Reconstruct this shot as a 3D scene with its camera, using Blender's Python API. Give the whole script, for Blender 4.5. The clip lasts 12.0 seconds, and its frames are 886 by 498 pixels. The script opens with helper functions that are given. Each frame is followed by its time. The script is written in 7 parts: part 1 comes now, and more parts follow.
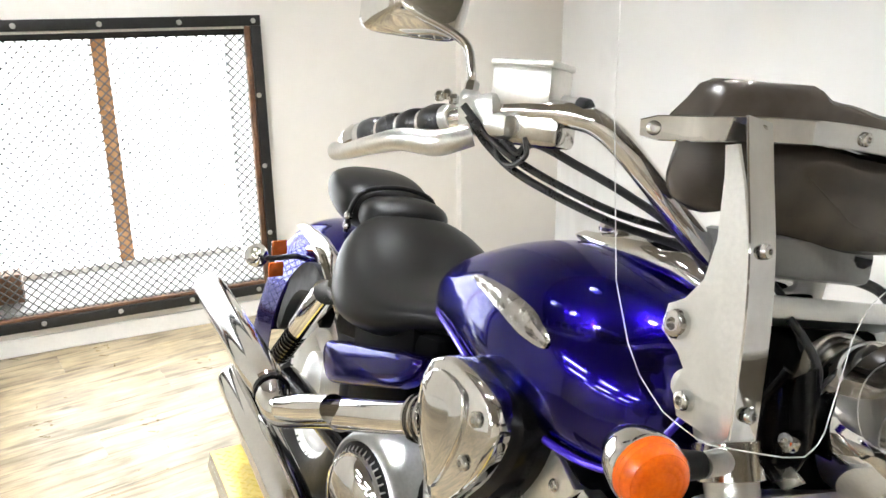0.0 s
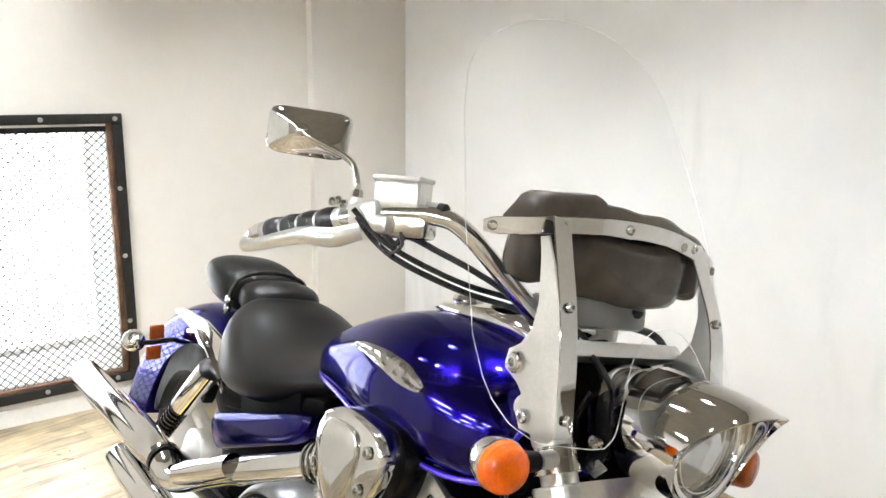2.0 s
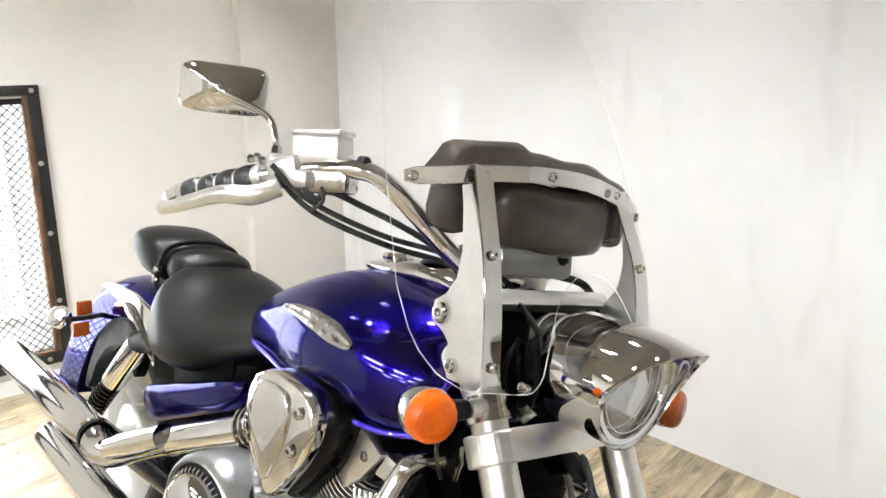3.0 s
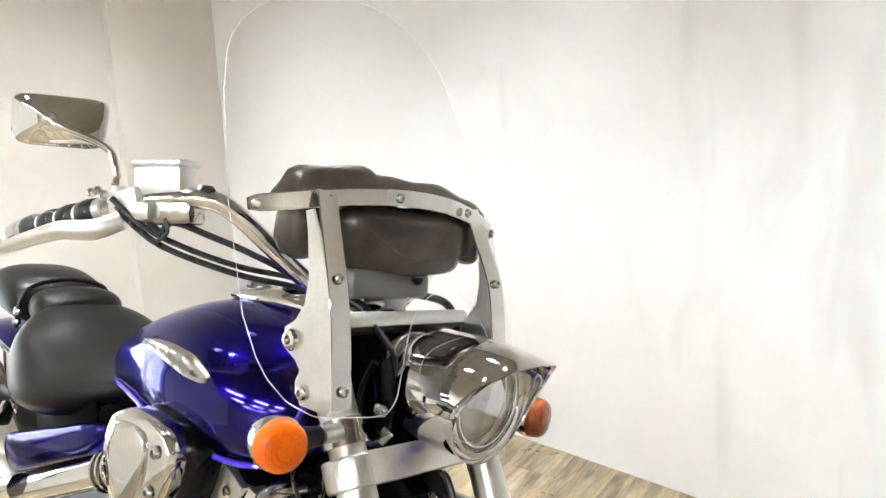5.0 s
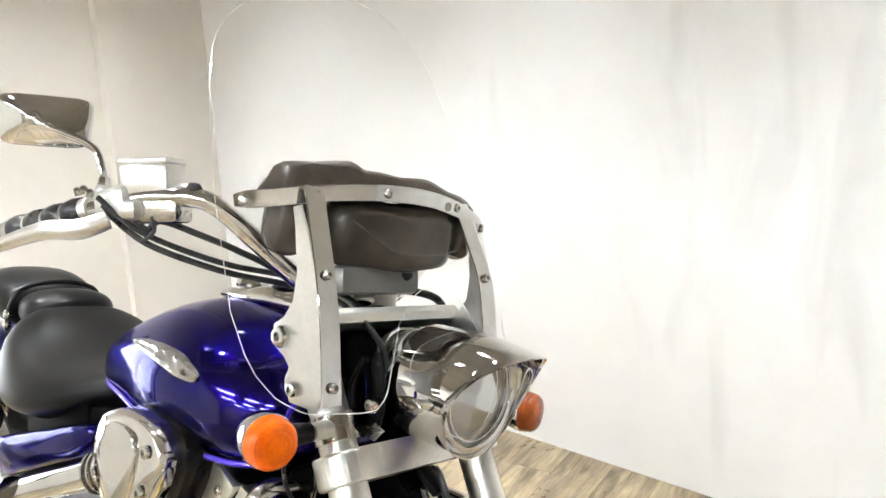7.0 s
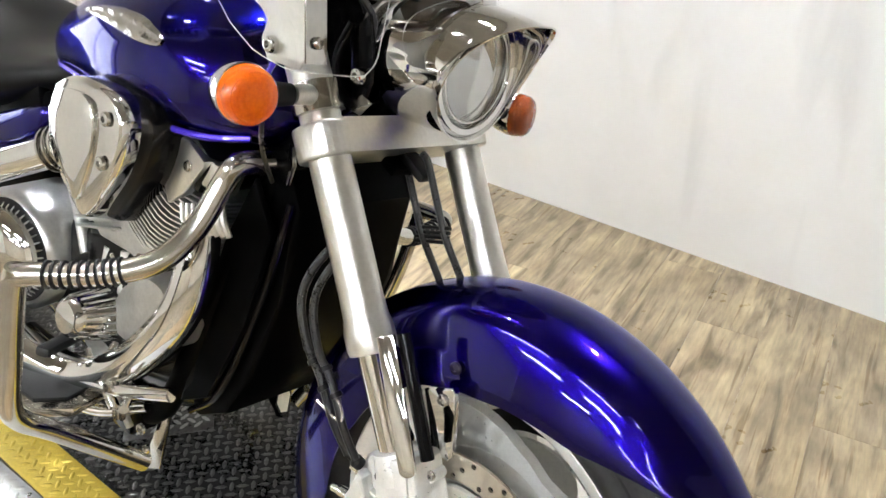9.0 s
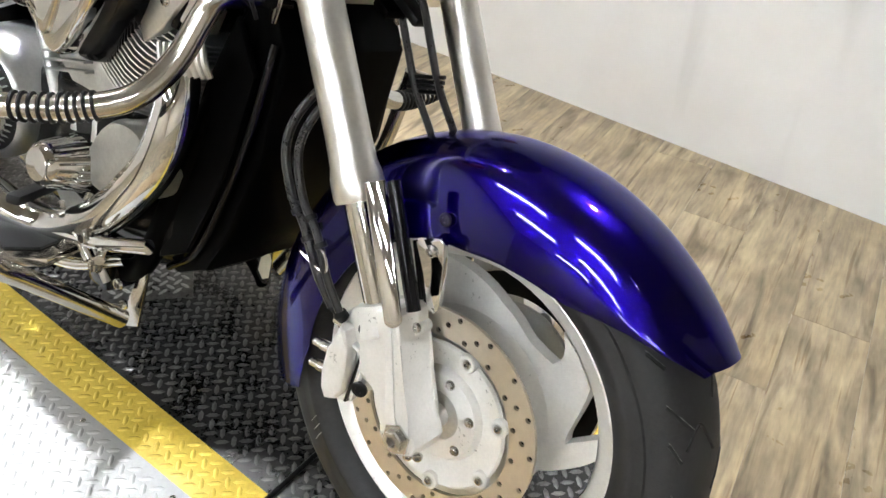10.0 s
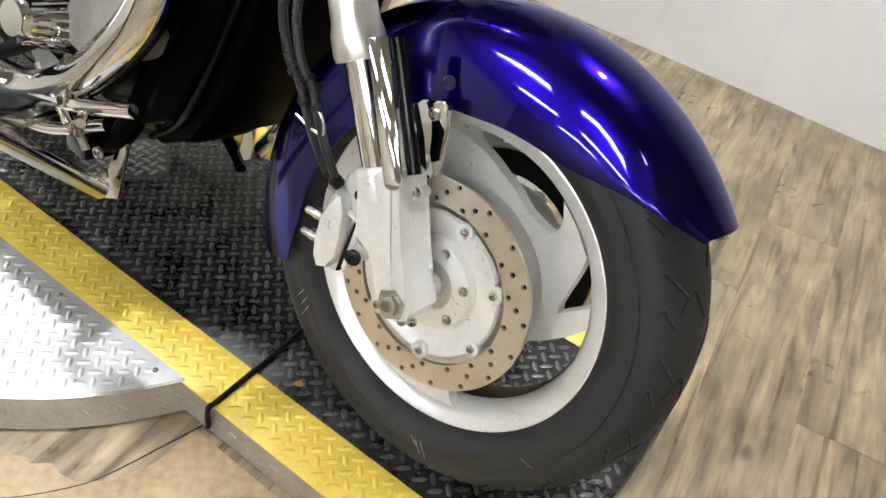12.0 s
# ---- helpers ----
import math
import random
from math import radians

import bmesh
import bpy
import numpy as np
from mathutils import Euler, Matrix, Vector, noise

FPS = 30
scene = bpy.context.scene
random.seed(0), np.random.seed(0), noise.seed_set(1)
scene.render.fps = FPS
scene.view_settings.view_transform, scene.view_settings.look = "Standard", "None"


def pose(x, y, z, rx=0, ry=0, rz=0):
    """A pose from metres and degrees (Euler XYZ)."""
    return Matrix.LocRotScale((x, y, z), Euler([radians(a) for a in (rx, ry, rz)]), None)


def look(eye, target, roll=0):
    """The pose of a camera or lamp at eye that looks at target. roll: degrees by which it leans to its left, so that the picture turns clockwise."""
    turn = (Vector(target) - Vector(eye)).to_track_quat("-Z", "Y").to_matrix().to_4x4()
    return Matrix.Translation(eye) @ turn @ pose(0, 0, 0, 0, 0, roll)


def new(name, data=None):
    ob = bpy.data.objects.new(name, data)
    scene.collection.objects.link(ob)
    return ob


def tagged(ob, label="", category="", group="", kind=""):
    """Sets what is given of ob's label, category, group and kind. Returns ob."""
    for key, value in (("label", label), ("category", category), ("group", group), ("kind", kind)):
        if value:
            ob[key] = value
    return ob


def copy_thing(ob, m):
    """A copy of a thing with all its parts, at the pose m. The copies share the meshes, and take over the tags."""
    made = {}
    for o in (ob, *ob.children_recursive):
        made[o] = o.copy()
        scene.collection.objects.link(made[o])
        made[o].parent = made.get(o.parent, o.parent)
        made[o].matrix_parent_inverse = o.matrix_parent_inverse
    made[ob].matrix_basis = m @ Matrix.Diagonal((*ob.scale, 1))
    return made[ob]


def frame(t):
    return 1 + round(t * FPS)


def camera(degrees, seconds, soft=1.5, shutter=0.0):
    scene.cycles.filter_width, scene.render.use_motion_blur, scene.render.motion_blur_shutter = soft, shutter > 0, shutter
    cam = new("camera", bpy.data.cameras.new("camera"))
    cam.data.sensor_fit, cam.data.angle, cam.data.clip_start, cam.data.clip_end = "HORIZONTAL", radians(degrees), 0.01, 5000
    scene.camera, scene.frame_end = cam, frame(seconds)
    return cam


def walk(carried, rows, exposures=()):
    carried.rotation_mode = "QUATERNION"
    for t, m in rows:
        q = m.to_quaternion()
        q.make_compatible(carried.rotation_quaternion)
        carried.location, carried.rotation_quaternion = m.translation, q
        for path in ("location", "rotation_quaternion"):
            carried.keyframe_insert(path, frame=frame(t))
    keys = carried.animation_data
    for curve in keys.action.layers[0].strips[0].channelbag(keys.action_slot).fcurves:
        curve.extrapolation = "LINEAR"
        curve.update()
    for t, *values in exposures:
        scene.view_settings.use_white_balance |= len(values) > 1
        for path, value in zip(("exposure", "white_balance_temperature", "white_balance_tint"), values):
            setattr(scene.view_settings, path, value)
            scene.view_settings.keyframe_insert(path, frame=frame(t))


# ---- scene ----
cam = camera(59.02, 12.0)
PATH = [
    (0, (0.1828, -0.4948, 1.3363), (-1.5369, 0.3148, 0.7141), -0.52),
    (0.5, (0.2951, -0.6562, 1.3770), (-1.3348, 0.3816, 0.8609), -1.05),
    (1, (0.3772, -0.7297, 1.4097), (-1.2397, 0.3608, 0.9665), 0.13),
    (1.5, (0.3946, -0.7106, 1.4172), (-1.2079, 0.4189, 1.0219), 1.03),
    (2, (0.4020, -0.6907, 1.4057), (-1.1578, 0.4890, 0.9872), 0.64),
    (2.5, (0.4045, -0.6743, 1.3846), (-1.0983, 0.5563, 0.9081), 0.36),
    (3, (0.4169, -0.6614, 1.3764), (-1.0419, 0.6153, 0.8848), -0.59),
    (3.5, (0.4344, -0.6399, 1.3638), (-0.9699, 0.6953, 0.8689), -1.22),
    (3.7, (0.4446, -0.6368, 1.3673), (-0.9316, 0.7209, 0.8550), -1.23),
    (5.3, (0.4851, -0.5994, 1.3809), (-0.8154, 0.8579, 0.9509), -1.93),
    (5.5, (0.4851, -0.6010, 1.3818), (-0.8183, 0.8568, 0.9622), -1.97),
    (6, (0.4866, -0.6003, 1.3805), (-0.8107, 0.8592, 0.9481), -1.99),
    (6.5, (0.4929, -0.5946, 1.3818), (-0.8075, 0.8650, 0.9592), -2.74),
    (6.7, (0.4926, -0.5940, 1.3810), (-0.8078, 0.8647, 0.9553), -2.72),
    (8.3, (0.4486, -0.5995, 1.2638), (-0.7517, 0.7997, 0.4881), -0.52),
    (8.5, (0.4427, -0.5982, 1.2464), (-0.7273, 0.7884, 0.4048), 0.33),
    (9, (0.4283, -0.5936, 1.2032), (-0.6713, 0.7692, 0.2370), 1.81),
    (9.5, (0.4227, -0.5969, 1.1665), (-0.6219, 0.7277, 0.0923), 3.52),
    (10, (0.4229, -0.6004, 1.1198), (-0.5512, 0.7007, -0.0456), 5.01),
    (10.5, (0.4169, -0.6074, 1.0703), (-0.4894, 0.6563, -0.1872), 6.65),
    (11, (0.4235, -0.6315, 1.0378), (-0.4218, 0.6258, -0.2678), 7.51),
    (11.5, (0.4277, -0.6591, 1.0170), (-0.3789, 0.5997, -0.3114), 8.29),
    (12, (0.4139, -0.6563, 1.0529), (-0.3945, 0.6252, -0.2527), 9.71),
]
EXPOSURES = [(0.0, 0.02), (3.5, 0.12), (6.5, 0.25), (9.5, -0.1), (12.0, -0.24)]
walk(cam, [(t, look(eye, target, roll)) for t, eye, target, roll in PATH], EXPOSURES)

# ---- light ----
LEAN = radians(-13.5)
FLOOR_Z = -0.051
WALL_Y = 1.71
WALL_X = -3.17
CEIL_Z = 2.95

world = bpy.data.worlds.new("World")
scene.world = world
world.use_nodes = True
wn = world.node_tree.nodes
sky = wn.new("ShaderNodeTexSky")
sky.sky_type, sky.sun_disc, sky.sun_elevation, sky.sun_rotation = "NISHITA", False, radians(40), radians(200)
wn["Background"].inputs[1].default_value = 0.12
world.node_tree.links.new(sky.outputs[0], wn["Background"].inputs[0])


def area_lamp(name, at, target, sx, sy, watts, colour):
    data = bpy.data.lights.new(name, "AREA")
    data.shape, data.size, data.size_y, data.energy, data.color = "RECTANGLE", sx, sy, watts, colour
    ob = new(name, data)
    ob.matrix_world = look(at, target)
    return ob


# daylight entering by the window
area_lamp("window_daylight", (WALL_X - 0.16, -0.36, 0.68), (0, -0.36, 0.5), 1.1, 1.0, 13, (0.93, 0.97, 1.0))

# ---- materials ----
def mat(name, colour, rough=0.5, metal=0.0, vary=0.0, scale=8.0, bump=0.0, bump_scale=60.0, rough_vary=0.0, coat=0.0,
        coat_rough=0.03, tint=None, spec=0.5, per_piece=0.0):
    """A surface with colour variation at two scales, uneven gloss and fine relief."""
    m = bpy.data.materials.new(name)
    m.use_nodes = True
    t = m.node_tree
    n, link = t.nodes, t.links.new
    b = n["Principled BSDF"]
    b.inputs["Base Color"].default_value = (*colour, 1)
    b.inputs["Roughness"].default_value = rough
    b.inputs["Metallic"].default_value = metal
    b.inputs["Coat Weight"].default_value = coat
    b.inputs["Coat Roughness"].default_value = coat_rough
    b.inputs["Specular IOR Level"].default_value = spec
    co = n.new("ShaderNodeTexCoord")
    if vary or rough_vary or tint:
        big, small = n.new("ShaderNodeTexNoise"), n.new("ShaderNodeTexNoise")
        big.inputs["Scale"].default_value, small.inputs["Scale"].default_value = scale, scale * 9
        big.inputs["Detail"].default_value = small.inputs["Detail"].default_value = 6
        for k in (big, small):
            link(co.outputs["Object"], k.inputs["Vector"])
        mix = n.new("ShaderNodeMath")
        mix.operation = "MULTIPLY_ADD"
        mix.inputs[1].default_value = 0.45
        link(small.outputs["Fac"], mix.inputs[0])
        half = n.new("ShaderNodeMath")
        half.operation = "MULTIPLY"
        half.inputs[1].default_value = 0.55
        link(big.outputs["Fac"], half.inputs[0])
        link(half.outputs[0], mix.inputs[2])
        ramp = n.new("ShaderNodeValToRGB")
        lo = tint or tuple(max(0, c * (1 - vary)) for c in colour)
        hi = colour if tint else tuple(min(1, c * (1 + vary)) for c in colour)
        ramp.color_ramp.elements[0].position, ramp.color_ramp.elements[1].position = 0.36, 0.62
        ramp.color_ramp.elements[0].color, ramp.color_ramp.elements[1].color = (*lo, 1), (*hi, 1)
        link(mix.outputs[0], ramp.inputs[0])
        out = ramp.outputs[0]
        if per_piece:
            info, hsv = n.new("ShaderNodeObjectInfo"), n.new("ShaderNodeHueSaturation")
            rng = n.new("ShaderNodeMapRange")
            rng.inputs["To Min"].default_value, rng.inputs["To Max"].default_value = 1 - per_piece, 1 + per_piece
            link(info.outputs["Random"], rng.inputs["Value"])
            link(rng.outputs[0], hsv.inputs["Value"])
            link(out, hsv.inputs["Color"])
            out = hsv.outputs[0]
        link(out, b.inputs["Base Color"])
        if rough_vary:
            rr = n.new("ShaderNodeMapRange")
            rr.inputs["From Min"].default_value, rr.inputs["From Max"].default_value = 0.3, 0.7
            rr.inputs["To Min"].default_value = max(0.0, rough - rough_vary)
            rr.inputs["To Max"].default_value = rough + rough_vary
            link(mix.outputs[0], rr.inputs["Value"])
            link(rr.outputs[0], b.inputs["Roughness"])
    if bump:
        nz, bp = n.new("ShaderNodeTexNoise"), n.new("ShaderNodeBump")
        nz.inputs["Scale"].default_value, nz.inputs["Detail"].default_value = bump_scale, 4
        bp.inputs["Strength"].default_value, bp.inputs["Distance"].default_value = bump, 0.002
        link(co.outputs["Object"], nz.inputs["Vector"])
        link(nz.outputs["Fac"], bp.inputs["Height"])
        link(bp.outputs[0], b.inputs["Normal"])
    return m


def glass(name, colour, rough=0.0, ior=1.45, gloss_share=1.0):
    """Thin clear sheet: mostly passes straight through, with a Fresnel gloss."""
    m = bpy.data.materials.new(name)
    m.use_nodes = True
    t = m.node_tree
    n, link = t.nodes, t.links.new
    n.remove(n["Principled BSDF"])
    clear, gloss, mix, fr = (n.new("ShaderNode" + k) for k in ("BsdfTransparent", "BsdfGlossy", "MixShader", "Fresnel"))
    clear.inputs[0].default_value = (*colour, 1)
    gloss.inputs["Roughness"].default_value = rough
    fr.inputs[0].default_value = ior
    share = n.new("ShaderNodeMath")
    share.operation, share.inputs[1].default_value = "MULTIPLY", gloss_share
    link(fr.outputs[0], share.inputs[0])
    link(share.outputs[0], mix.inputs[0])
    link(clear.outputs[0], mix.inputs[1])
    link(gloss.outputs[0], mix.inputs[2])
    link(mix.outputs[0], n["Material Output"].inputs[0])
    return m


def glow(name, colour, strength):
    m = bpy.data.materials.new(name)
    m.use_nodes = True
    b = m.node_tree.nodes["Principled BSDF"]
    b.inputs["Base Color"].default_value = (*colour, 1)
    b.inputs["Emission Color"].default_value = (*colour, 1)
    b.inputs["Emission Strength"].default_value = strength
    return m


CHROME = mat("chrome", (0.78, 0.775, 0.765), 0.05, 1.0, vary=0.04, scale=14, rough_vary=0.03, bump=0.02, bump_scale=25)
CHROME_DULL = mat("chrome_worn", (0.52, 0.5, 0.46), 0.16, 1.0, vary=0.1, scale=30, rough_vary=0.06)
SATIN = mat("satin_aluminium", (0.82, 0.81, 0.785), 0.34, 1.0, vary=0.06, scale=20, rough_vary=0.03, bump=0.05, bump_scale=300)
CAST = mat("cast_silver_paint", (0.87, 0.865, 0.85), 0.32, 0.4, vary=0.05, scale=25, rough_vary=0.06)
PAINT = mat("blue_violet_pearl_paint", (0.0042, 0.0008, 0.095), 0.22, 0.97, vary=0.1, scale=5, coat=0.6, coat_rough=0.01)
PAINT.node_tree.nodes["Principled BSDF"].inputs["Specular Tint"].default_value = (0.1, 0.05, 0.6, 1)
PAINT_DARK = mat("black_violet_paint", (0.008, 0.004, 0.03), 0.3, 0.4, vary=0.2, scale=5, coat=1.0)
BLACK_PAINT = mat("black_frame_paint", (0.0025, 0.0025, 0.003), 0.15, 0.0, vary=0.3, scale=20, rough_vary=0.05, spec=0.2)
MATTE_BLACK = mat("matte_black_shroud", (0.0008, 0.0008, 0.0009), 0.45, 0.0, vary=0.3, scale=15, rough_vary=0.08, spec=0.02)
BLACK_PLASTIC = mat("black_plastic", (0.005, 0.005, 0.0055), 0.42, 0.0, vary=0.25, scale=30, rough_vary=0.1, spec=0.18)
TYRE = mat("grey_black_tyre", (0.02, 0.02, 0.021), 0.6, 0.0, spec=0.3, vary=0.35, scale=18, rough_vary=0.1, bump=0.15, bump_scale=300)
RUBBER = mat("black_rubber", (0.008, 0.008, 0.0085), 0.5, 0.0, vary=0.3, scale=25, rough_vary=0.1, bump=0.15, bump_scale=300, spec=0.25)
VINYL = mat("black_seat_vinyl", (0.0038, 0.0036, 0.0034), 0.34, 0.0, vary=0.08, scale=6, bump=0.03, bump_scale=400, spec=0.15)
LEATHER = mat("dark_brown_leather", (0.08, 0.065, 0.053), 0.25, 0.0, tint=(0.04, 0.032, 0.026), scale=4, bump=1.0, bump_scale=17)
AMBER = mat("amber_lens", (0.86, 0.15, 0.002), 0.16, 0.0, tint=(0.7, 0.085, 0.0), scale=30, bump=0.15, bump_scale=300, coat=0.5, spec=0.3)
AMBER_DARK = mat("dark_amber_lens", (0.24, 0.05, 0.01), 0.2, 0.0, vary=0.25, scale=50, coat=0.2, spec=0.3)
STEEL = mat("zinc_bolt", (0.6, 0.59, 0.56), 0.22, 1.0, vary=0.15, scale=60, rough_vary=0.08)
DISC = mat("brake_disc_steel", (0.78, 0.72, 0.63), 0.33, 1.0, vary=0.04, scale=90, rough_vary=0.05, bump=0.05, bump_scale=700)
TITAN = mat("grey_engine_paint", (0.6, 0.6, 0.59), 0.32, 0.9, vary=0.1, scale=20, rough_vary=0.03)
CLEAR = glass("clear_polycarbonate", (0.99, 0.991, 0.99), ior=1.3, gloss_share=0.16)
LAMP_BOWL = mat("pale_lamp_bowl", (0.9, 0.9, 0.88), 0.3, 0.15, vary=0.03, scale=40)
GROOVE = mat("tread_groove_dark", (0.004, 0.004, 0.004), 0.8)
GROOVE_EDGE = mat("worn_groove_edge", (0.13, 0.13, 0.125), 0.6, vary=0.4, scale=60)
CHALK = mat("chalk_scuff", (0.32, 0.32, 0.31), 0.8, vary=0.2, scale=80)
LENS = glass("headlamp_glass", (0.95, 0.96, 0.965), gloss_share=0.5)
CLEAR_EDGE = mat("polycarbonate_edge", (0.85, 0.85, 0.84), 0.2, 0.1, vary=0.1, scale=20)
BLUE_LINE = mat("blue_violet_hose", (0.05, 0.02, 0.5), 0.22, 0.5, coat=0.6)
EMBLEM = mat("chrome_badge", (0.5, 0.49, 0.47), 0.14, 1.0, vary=0.1, scale=90, bump=0.4, bump_scale=160)
HOSE = mat("glossy_black_hose", (0.016, 0.016, 0.017), 0.3, 0.0, vary=0.25, scale=40, rough_vary=0.08, spec=0.5)
GREY_COVER = mat("satin_grey_cover", (0.2, 0.198, 0.19), 0.34, 0.7, vary=0.1, scale=20, rough_vary=0.05)
WHITE_TAG = mat("aged_white_tag", (0.75, 0.7, 0.55), 0.5, vary=0.1, scale=60)

WALL = mat("white_gloss_wall", (0.88, 0.88, 0.875), 0.27, tint=(0.83, 0.828, 0.822), scale=0.7, bump=0.03, bump_scale=6)


def streak_wall(m):
    """Faint upright grey streaks multiplied over the white."""
    t = m.node_tree
    n, link = t.nodes, t.links.new
    b = n["Principled BSDF"]
    base = b.inputs["Base Color"].links[0].from_socket
    co, mp, nz, nz2 = n.new("ShaderNodeTexCoord"), n.new("ShaderNodeMapping"), n.new("ShaderNodeTexNoise"), n.new("ShaderNodeTexNoise")
    mp.inputs["Scale"].default_value = (5.5, 1, 1.3)
    link(co.outputs["Object"], mp.inputs["Vector"])
    link(mp.outputs[0], nz.inputs["Vector"])
    link(co.outputs["Object"], nz2.inputs["Vector"])
    nz.inputs["Scale"].default_value, nz.inputs["Detail"].default_value, nz.inputs["Distortion"].default_value = 1.1, 3, 0.6
    nz2.inputs["Scale"].default_value, nz2.inputs["Detail"].default_value = 0.9, 2
    mul, ramp, mix = n.new("ShaderNodeMath"), n.new("ShaderNodeValToRGB"), n.new("ShaderNodeMix")
    mul.operation = "MULTIPLY"
    link(nz.outputs["Fac"], mul.inputs[0])
    link(nz2.outputs["Fac"], mul.inputs[1])
    e = ramp.color_ramp.elements
    e[0].position, e[0].color = 0.3, (1, 1, 1, 1)
    e[1].position, e[1].color = 0.46, (0.88, 0.877, 0.873, 1)
    link(mul.outputs[0], ramp.inputs[0])
    mix.data_type, mix.blend_type = "RGBA", "MULTIPLY"
    mix.inputs["Factor"].default_value = 1.0
    link(base, mix.inputs["A"])
    link(ramp.outputs[0], mix.inputs["B"])
    link(mix.outputs["Result"], b.inputs["Base Color"])


streak_wall(WALL)
WALL_CREAM = mat("cream_wall", (0.8, 0.77, 0.715), 0.5, vary=0.02, scale=1.2, bump=0.03, bump_scale=18)
CEILING = mat("tan_ceiling", (0.3, 0.28, 0.245), 0.7, vary=0.1, scale=2)
# tone of the unseen far wall, set for what chrome and paint reflect
WALL_FAR_TONED = mat("tan_far_wall", (0.42, 0.37, 0.3), 0.6, vary=0.1, scale=1.5, bump=0.03, bump_scale=18)
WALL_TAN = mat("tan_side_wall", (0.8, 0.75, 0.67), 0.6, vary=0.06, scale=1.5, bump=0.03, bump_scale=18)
TRIM = mat("white_baseboard", (0.82, 0.8, 0.76), 0.4, vary=0.04, scale=6)
FRAME_STEEL = mat("black_window_steel", (0.014, 0.014, 0.014), 0.45, 0.2, vary=0.3, scale=20, bump=0.1)
MESH_STEEL = mat("grey_expanded_metal", (0.16, 0.16, 0.155), 0.45, 0.5, vary=0.2, scale=60)
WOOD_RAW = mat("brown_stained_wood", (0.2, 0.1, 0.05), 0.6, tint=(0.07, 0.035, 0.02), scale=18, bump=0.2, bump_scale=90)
# lit copy of the brown wood: window daylight is put into its colour
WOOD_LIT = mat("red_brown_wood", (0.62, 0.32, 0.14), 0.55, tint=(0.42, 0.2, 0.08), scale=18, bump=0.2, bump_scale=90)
REVEAL = mat("white_reveal", (0.82, 0.82, 0.8), 0.5, vary=0.03, scale=9)
SKY_GLOW = glow("daylight_outside", (0.95, 0.98, 1.0), 4.0)
TUBE = glow("lamp_tube", (0.91, 0.96, 1.0), 140.0)
SPOT = glow("spot_lamp_face", (0.95, 0.975, 1.0), 2700.0)
PLATE_BLACK = mat("black_tread_plate", (0.013, 0.0127, 0.0125), 0.3, 0.3, vary=0.5, scale=14, rough_vary=0.14, bump=0.1, bump_scale=200)
PLATE_YELLOW = mat("yellow_tread_plate", (0.9, 0.68, 0.12), 0.4, 0.0, tint=(0.74, 0.53, 0.07), scale=16, rough_vary=0.1, bump=0.1)
PLATE_SILVER = mat("bare_tread_plate", (0.7, 0.705, 0.71), 0.42, 0.5, vary=0.08, scale=12, rough_vary=0.1, bump=0.05, bump_scale=200)

# worn and dull tread; on the chock plate their darker tone paints shade
PLATE_WORN_SHADED = mat("worn_grey_tread", (0.1, 0.099, 0.097), 0.32, 0.5, vary=0.4, scale=14, rough_vary=0.12)
PLATE_DULL_SHADED = mat("dull_bare_plate", (0.4, 0.4, 0.39), 0.4, 0.8, vary=0.2, scale=14, rough_vary=0.1)
PLATE_RIM = mat("dull_plate_rim", (0.4, 0.37, 0.32), 0.42, 0.7, vary=0.15, scale=20, rough_vary=0.1, bump=0.2, bump_scale=60)


